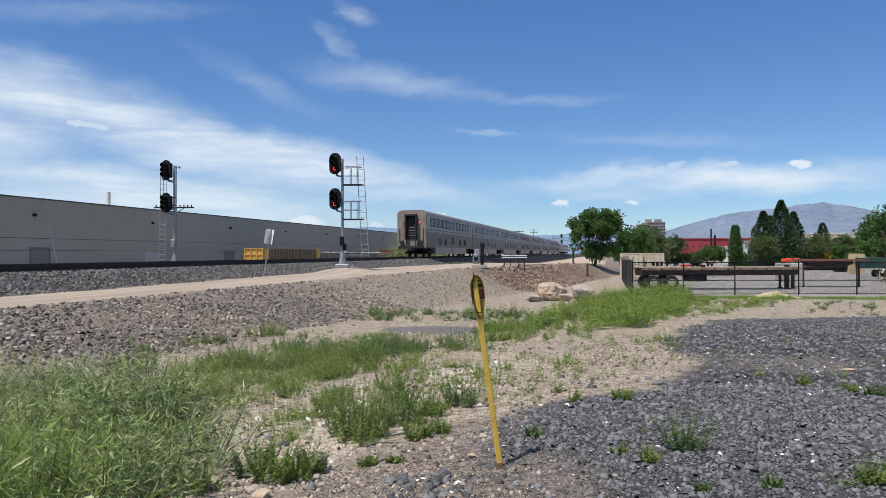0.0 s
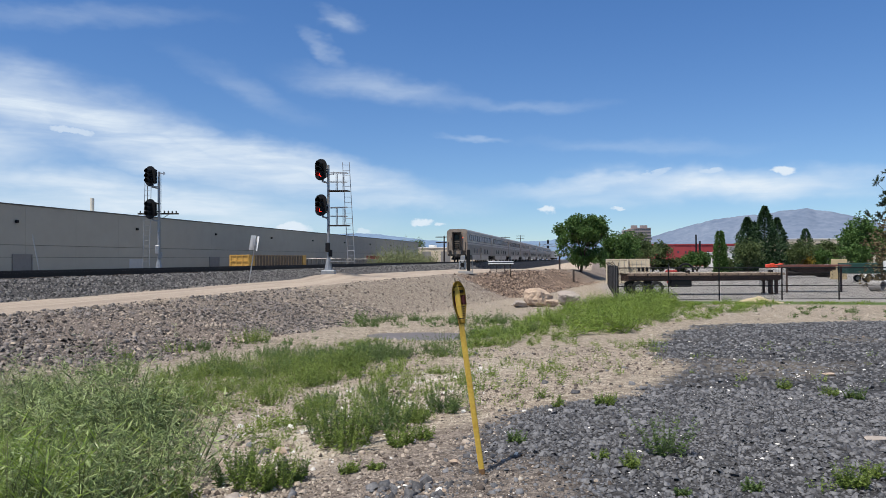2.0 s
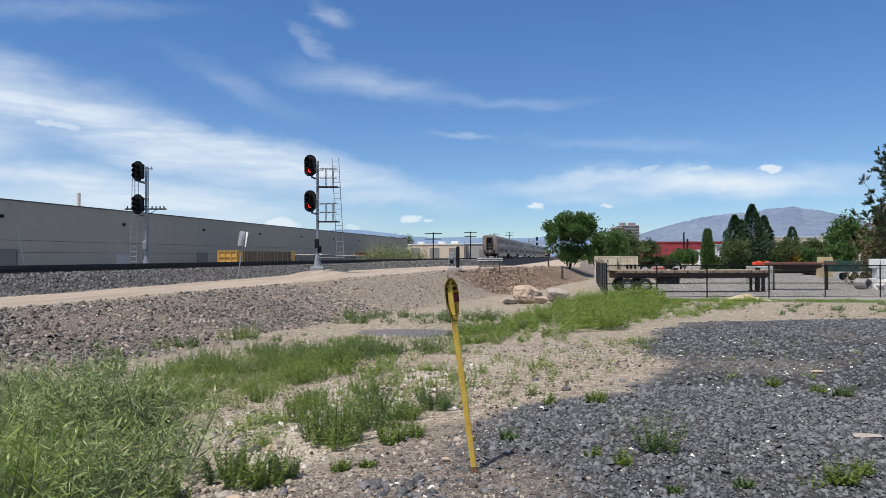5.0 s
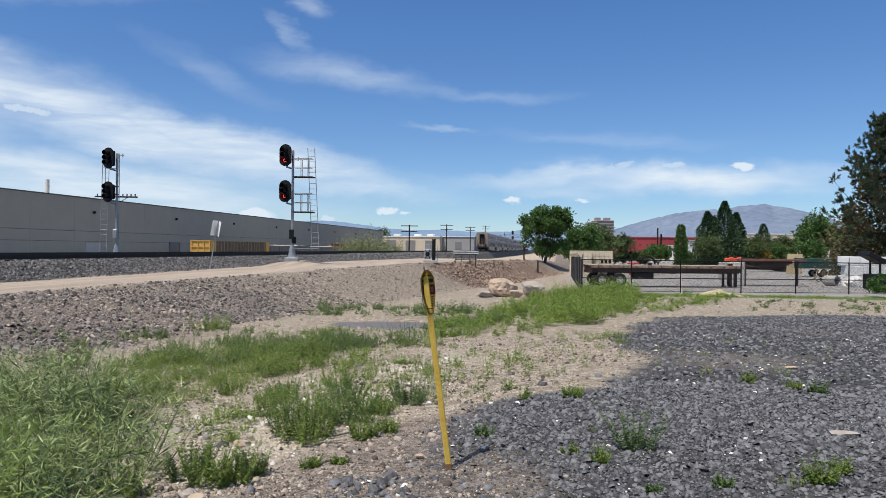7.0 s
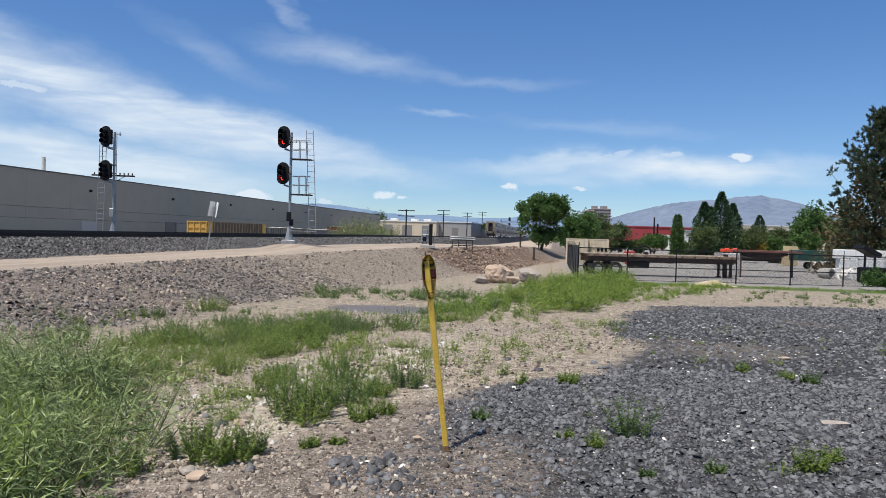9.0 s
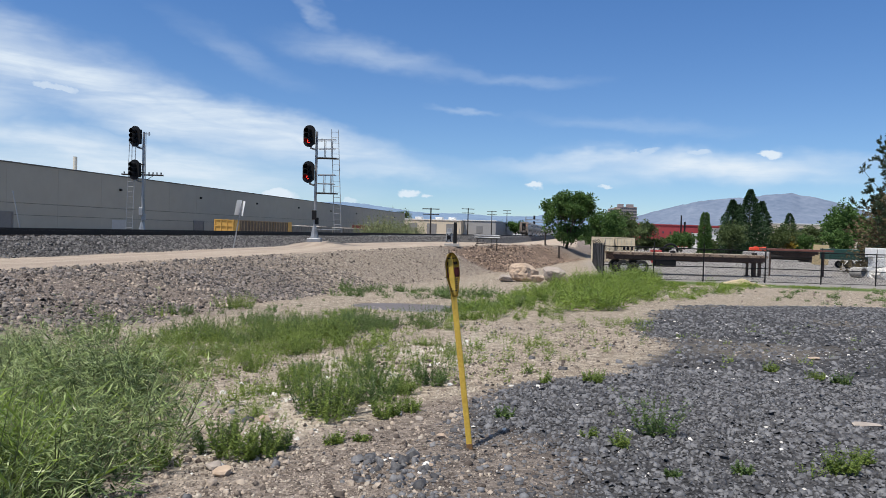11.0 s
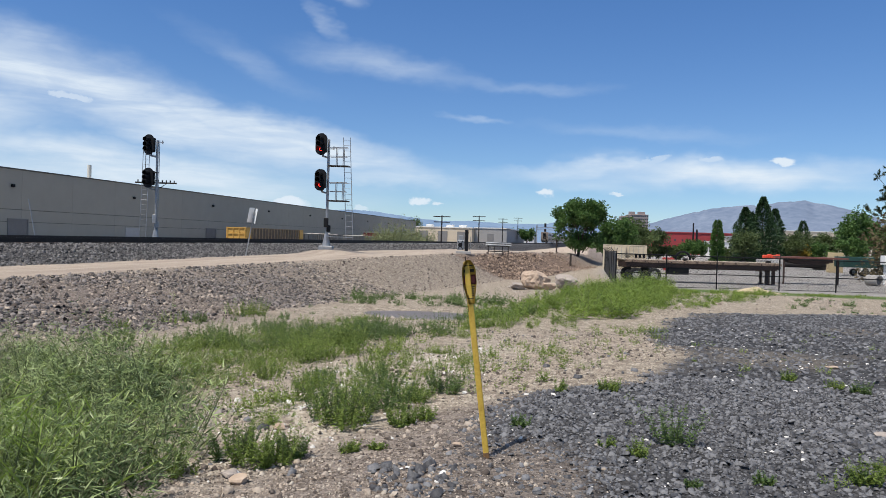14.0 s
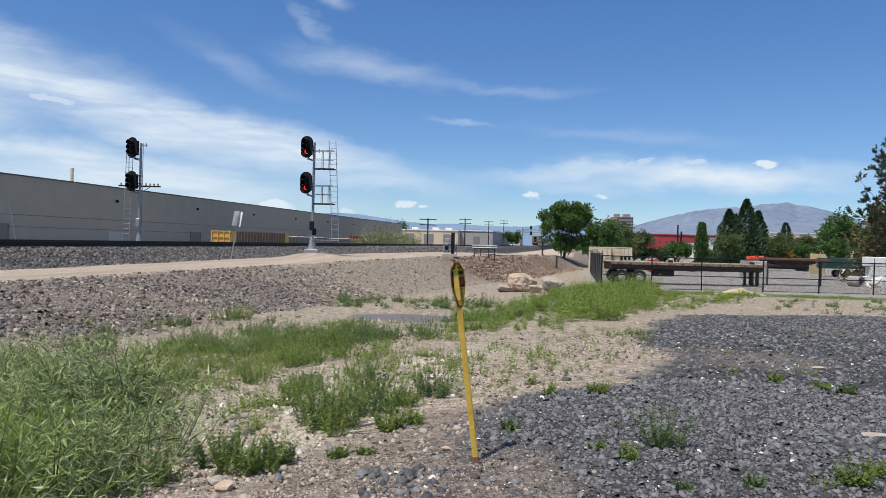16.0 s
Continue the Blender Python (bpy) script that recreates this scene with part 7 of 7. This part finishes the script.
def build_distance():
    t = block_building("beige_building", "low beige block building with a pale roof", -64.5, 258, -2, 22, 26, 6.4, M_BEIGE, M_PALEROOF, 1, 3, M_DOOR, 0.5, 0.6, 0.0)
    for x in (4, 12, 17):
        bm = bmesh.new()
        bevel_box(bm, (x, 8, 7.0), (2.6, 2.6, 1.3), 0.1)
        part("roof_unit", bm, M_PALEROOF, t)
    block_building("grey_shed", "long low grey shed beyond the beige building", -42.3, 262, 0, 12, 70, 6.6, M_GREYB, M_PALEROOF, 1, 1, M_DOOR, 0.2, 0.4)
    block_building("white_shed", "distant low white shed", -46, 390, 0, 16, 20, 6.8, M_PALEROOF, M_PALEROOF, 1, 5, M_FARGLASS, 0.4, 0.3)
    t = block_building("tower_block", "distant salmon and dark high-rise block", 39.0, 728, 12, 17, 22, 33, M_TOWER_D, M_TOWER, 11, 9, M_FARGLASS, 0.8, 0.5)
    for x, w in ((2.5, 5), (12, 6)):
        bm = bmesh.new()
        box(bm, (x, 8, 34.6), (w, 6, 3))
        part("roof_house", bm, M_TOWER_D, t)
    t2 = block_building("tower_block", "distant pale high-rise block with banded floors", 32.0, 722, 12, 7.5, 20, 31, M_TOWER, M_TOWER, 11, 3, M_FARGLASS, 0.9, 0.35)
    block_building("red_building", "long low red metal building with square windows", 20.4, 262, 10, 31, 30, 7.6, M_REDB, M_REDB, 1, 12, M_FARGLASS, 0.22, 0.13, 2.5)
    t3 = block_building("white_shed", "small white shed before the red building", 39.5, 250, 10, 6, 8, 4.6, M_PALEROOF, M_PALEROOF, 1, 2, M_DOOR, 0.3, 0.4)
    block_building("grey_shed", "grey shed beside the red building", 45.0, 255, 10, 9, 20, 6.5, M_GREYB, M_GREYB, 1, 2, M_DOOR, 0.3, 0.4)
    block_building("beige_building", "wide pale beige building behind trees", 74, 322, 12, 60, 30, 10.6, M_BEIGE, M_PALEROOF, 2, 14, M_FARGLASS, 0.5, 0.35)
    sh = thing("open_shelter", "low open shelter with flat roof beside the road", "shelter", pose(-6.2, 131, ground_at(-5, 131)))
    bm = bmesh.new()
    bevel_box(bm, (1.8, 1.5, 3.0), (4.4, 3.6, 0.3), 0.05)
    part("roof", bm, M_DOOR, sh)
    for x in (0.1, 3.5):
        for y in (0.1, 2.9):
            bm = bmesh.new()
            box(bm, (x, y, 1.45), (0.18, 0.18, 2.95))
            part("post", bm, M_WOOD, sh)
    # chimney stack on the red building
    st = thing("flue_stack", "dark metal flue stack beside the red building", "chimney", pose(34.6, 258, ground_at(34, 258)))
    bm = bmesh.new()
    rod(bm, (0, 0, 0), (0, 0, 11.0), 0.26, n=10)
    rod(bm, (1.2, 0, 0), (1.2, 0, 8.8), 0.32, n=10)
    part("stack", bm, M_BLACK, st)
    # pole line
    for x, y, top, n in ((-30.8, 147, 6.6, 2), (-30.8, 198, 8.5, 2), (-30.9, 254, 9.7, 2), (-30.6, 305, 11.8, 2)):
        z = ground_at(x, y)
        p = thing("telegraph_pole", "dark timber telegraph pole with two cross arms", "pole", pose(x, y, z - 0.5, 0, 0, 8), "telegraph poles")
        h = top - z + 0.5
        bm = bmesh.new()
        rod(bm, (0, 0, 0), (0, 0, h), 0.19, 0.13, 9)
        part("pole_shaft", bm, M_POLE, p)
        for k in range(n):
            bm = bmesh.new()
            box(bm, (0, -0.2, h - 0.25 - k * 1.15), (3.6 - 0.2 * k, 0.16, 0.18))
            part("cross_arm", bm, M_POLE, p)
    # signal gantry over the tracks
    g = thing("signal_gantry", "distant steel signal gantry across the tracks", "gantry", pose(-28.2, 383, 0.6))
    for x in (0, 17):
        bm = bmesh.new()
        box(bm, (x, 0, 5.0), (0.5, 0.5, 10.6))
        part("gantry_leg", bm, M_ALU, g)
    for zz in (7.6, 9.0):
        bm = bmesh.new()
        box(bm, (8.5, 0, zz), (17.5, 0.5, 0.28))
        part("gantry_beam", bm, M_ALU, g)
    for k in range(12):
        bm = bmesh.new()
        rod(bm, (k * 1.42, 0, 7.6 if k % 2 else 9.0), (k * 1.42 + 1.42, 0, 9.0 if k % 2 else 7.6), 0.09, n=5)
        part("gantry_brace", bm, M_ALU, g)
    for x in (4.5, 11.5):
        for zz in (10.2, 7.2):
            bm = bmesh.new()
            bevel_box(bm, (x, -0.5, zz), (1.1, 0.4, 2.0), 0.2)
            part("signal_head", bm, M_BLACK, g)


build_distance()


def ridge_material(name, c1, c2):
    m = mat(name, c1, c2, 1.0, 0, 0.004, 0.03, spec=0.0)
    return m


def ridge(name, label, az0, az1, dist, profile, material, seed, depth=900):
    """A range of hills along an arc, built as a rising and falling sheet."""
    n, k = 260, 16
    az = np.linspace(az0, az1, n)
    crest = np.interp(az, [p[0] for p in profile], [p[1] for p in profile])
    crest = np.tan(np.radians(crest)) * dist
    vs = []
    for j in range(k):
        f = j / (k - 1)
        rr = dist - depth * (1 - f)
        fold = fbm(az * 0.55 + seed, np.full(n, f * 5.0) + seed, 5)
        up = f ** 1.25
        z = crest * up * (1 - 0.55 * (1 - f) + 1.1 * (1 - f) * (fold - 0.25)) + crest * 0.05 * (fbm(az * 3.0, az * 0 + seed) - 0.5) * f - 4 * (1 - f)
        for a, zz in zip(az, z):
            vs.append((rr * math.sin(math.radians(a)), rr * math.cos(math.radians(a)), zz))
    fs = [(j * n + i, j * n + i + 1, (j + 1) * n + i + 1, (j + 1) * n + i) for j in range(k - 1) for i in range(n - 1)]
    o = new(name, raw(name, vs, fs, material, True))
    tagged(o, label, "mountain", kind="structure")


# distance haze is painted in: both hill colours are shifted towards blue
M_HILL = ridge_material("haze_tinted_sagebrush_hill", (0.19, 0.225, 0.29), (0.115, 0.15, 0.215))
M_HILL_FAR = ridge_material("haze_tinted_far_hill", (0.185, 0.255, 0.35), (0.135, 0.197, 0.29))
ridge("backdrop_mountain", "bare mountain ridge on the horizon, haze tinted into its colour", -2, 40, 3900,
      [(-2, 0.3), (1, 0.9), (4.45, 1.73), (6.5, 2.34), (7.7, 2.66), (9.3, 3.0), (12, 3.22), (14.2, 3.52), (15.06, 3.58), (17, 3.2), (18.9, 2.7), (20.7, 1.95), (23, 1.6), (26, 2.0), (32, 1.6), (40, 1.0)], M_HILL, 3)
ridge("backdrop_hills", "long hills far behind the tracks, tinted blue for haze", -60, 8, 4300,
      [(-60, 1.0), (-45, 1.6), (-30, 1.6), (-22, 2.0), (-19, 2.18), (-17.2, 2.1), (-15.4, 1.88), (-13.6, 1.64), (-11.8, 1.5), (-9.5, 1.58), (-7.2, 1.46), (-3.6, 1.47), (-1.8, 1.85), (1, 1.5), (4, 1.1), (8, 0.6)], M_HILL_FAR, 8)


def motions():
    """The train rolls away along the near track."""
    for c, d in TRAIN:
        walk(c, [(t, pose(TRACK_X, TAIL_Y + TRAIN_V * t + TRAIN_A * t * t + d, RAIL_Z)) for t in range(17)])


TAIL_Y, TRAIN_V, TRAIN_A = 71.3, 16.1, 0.095
motions()
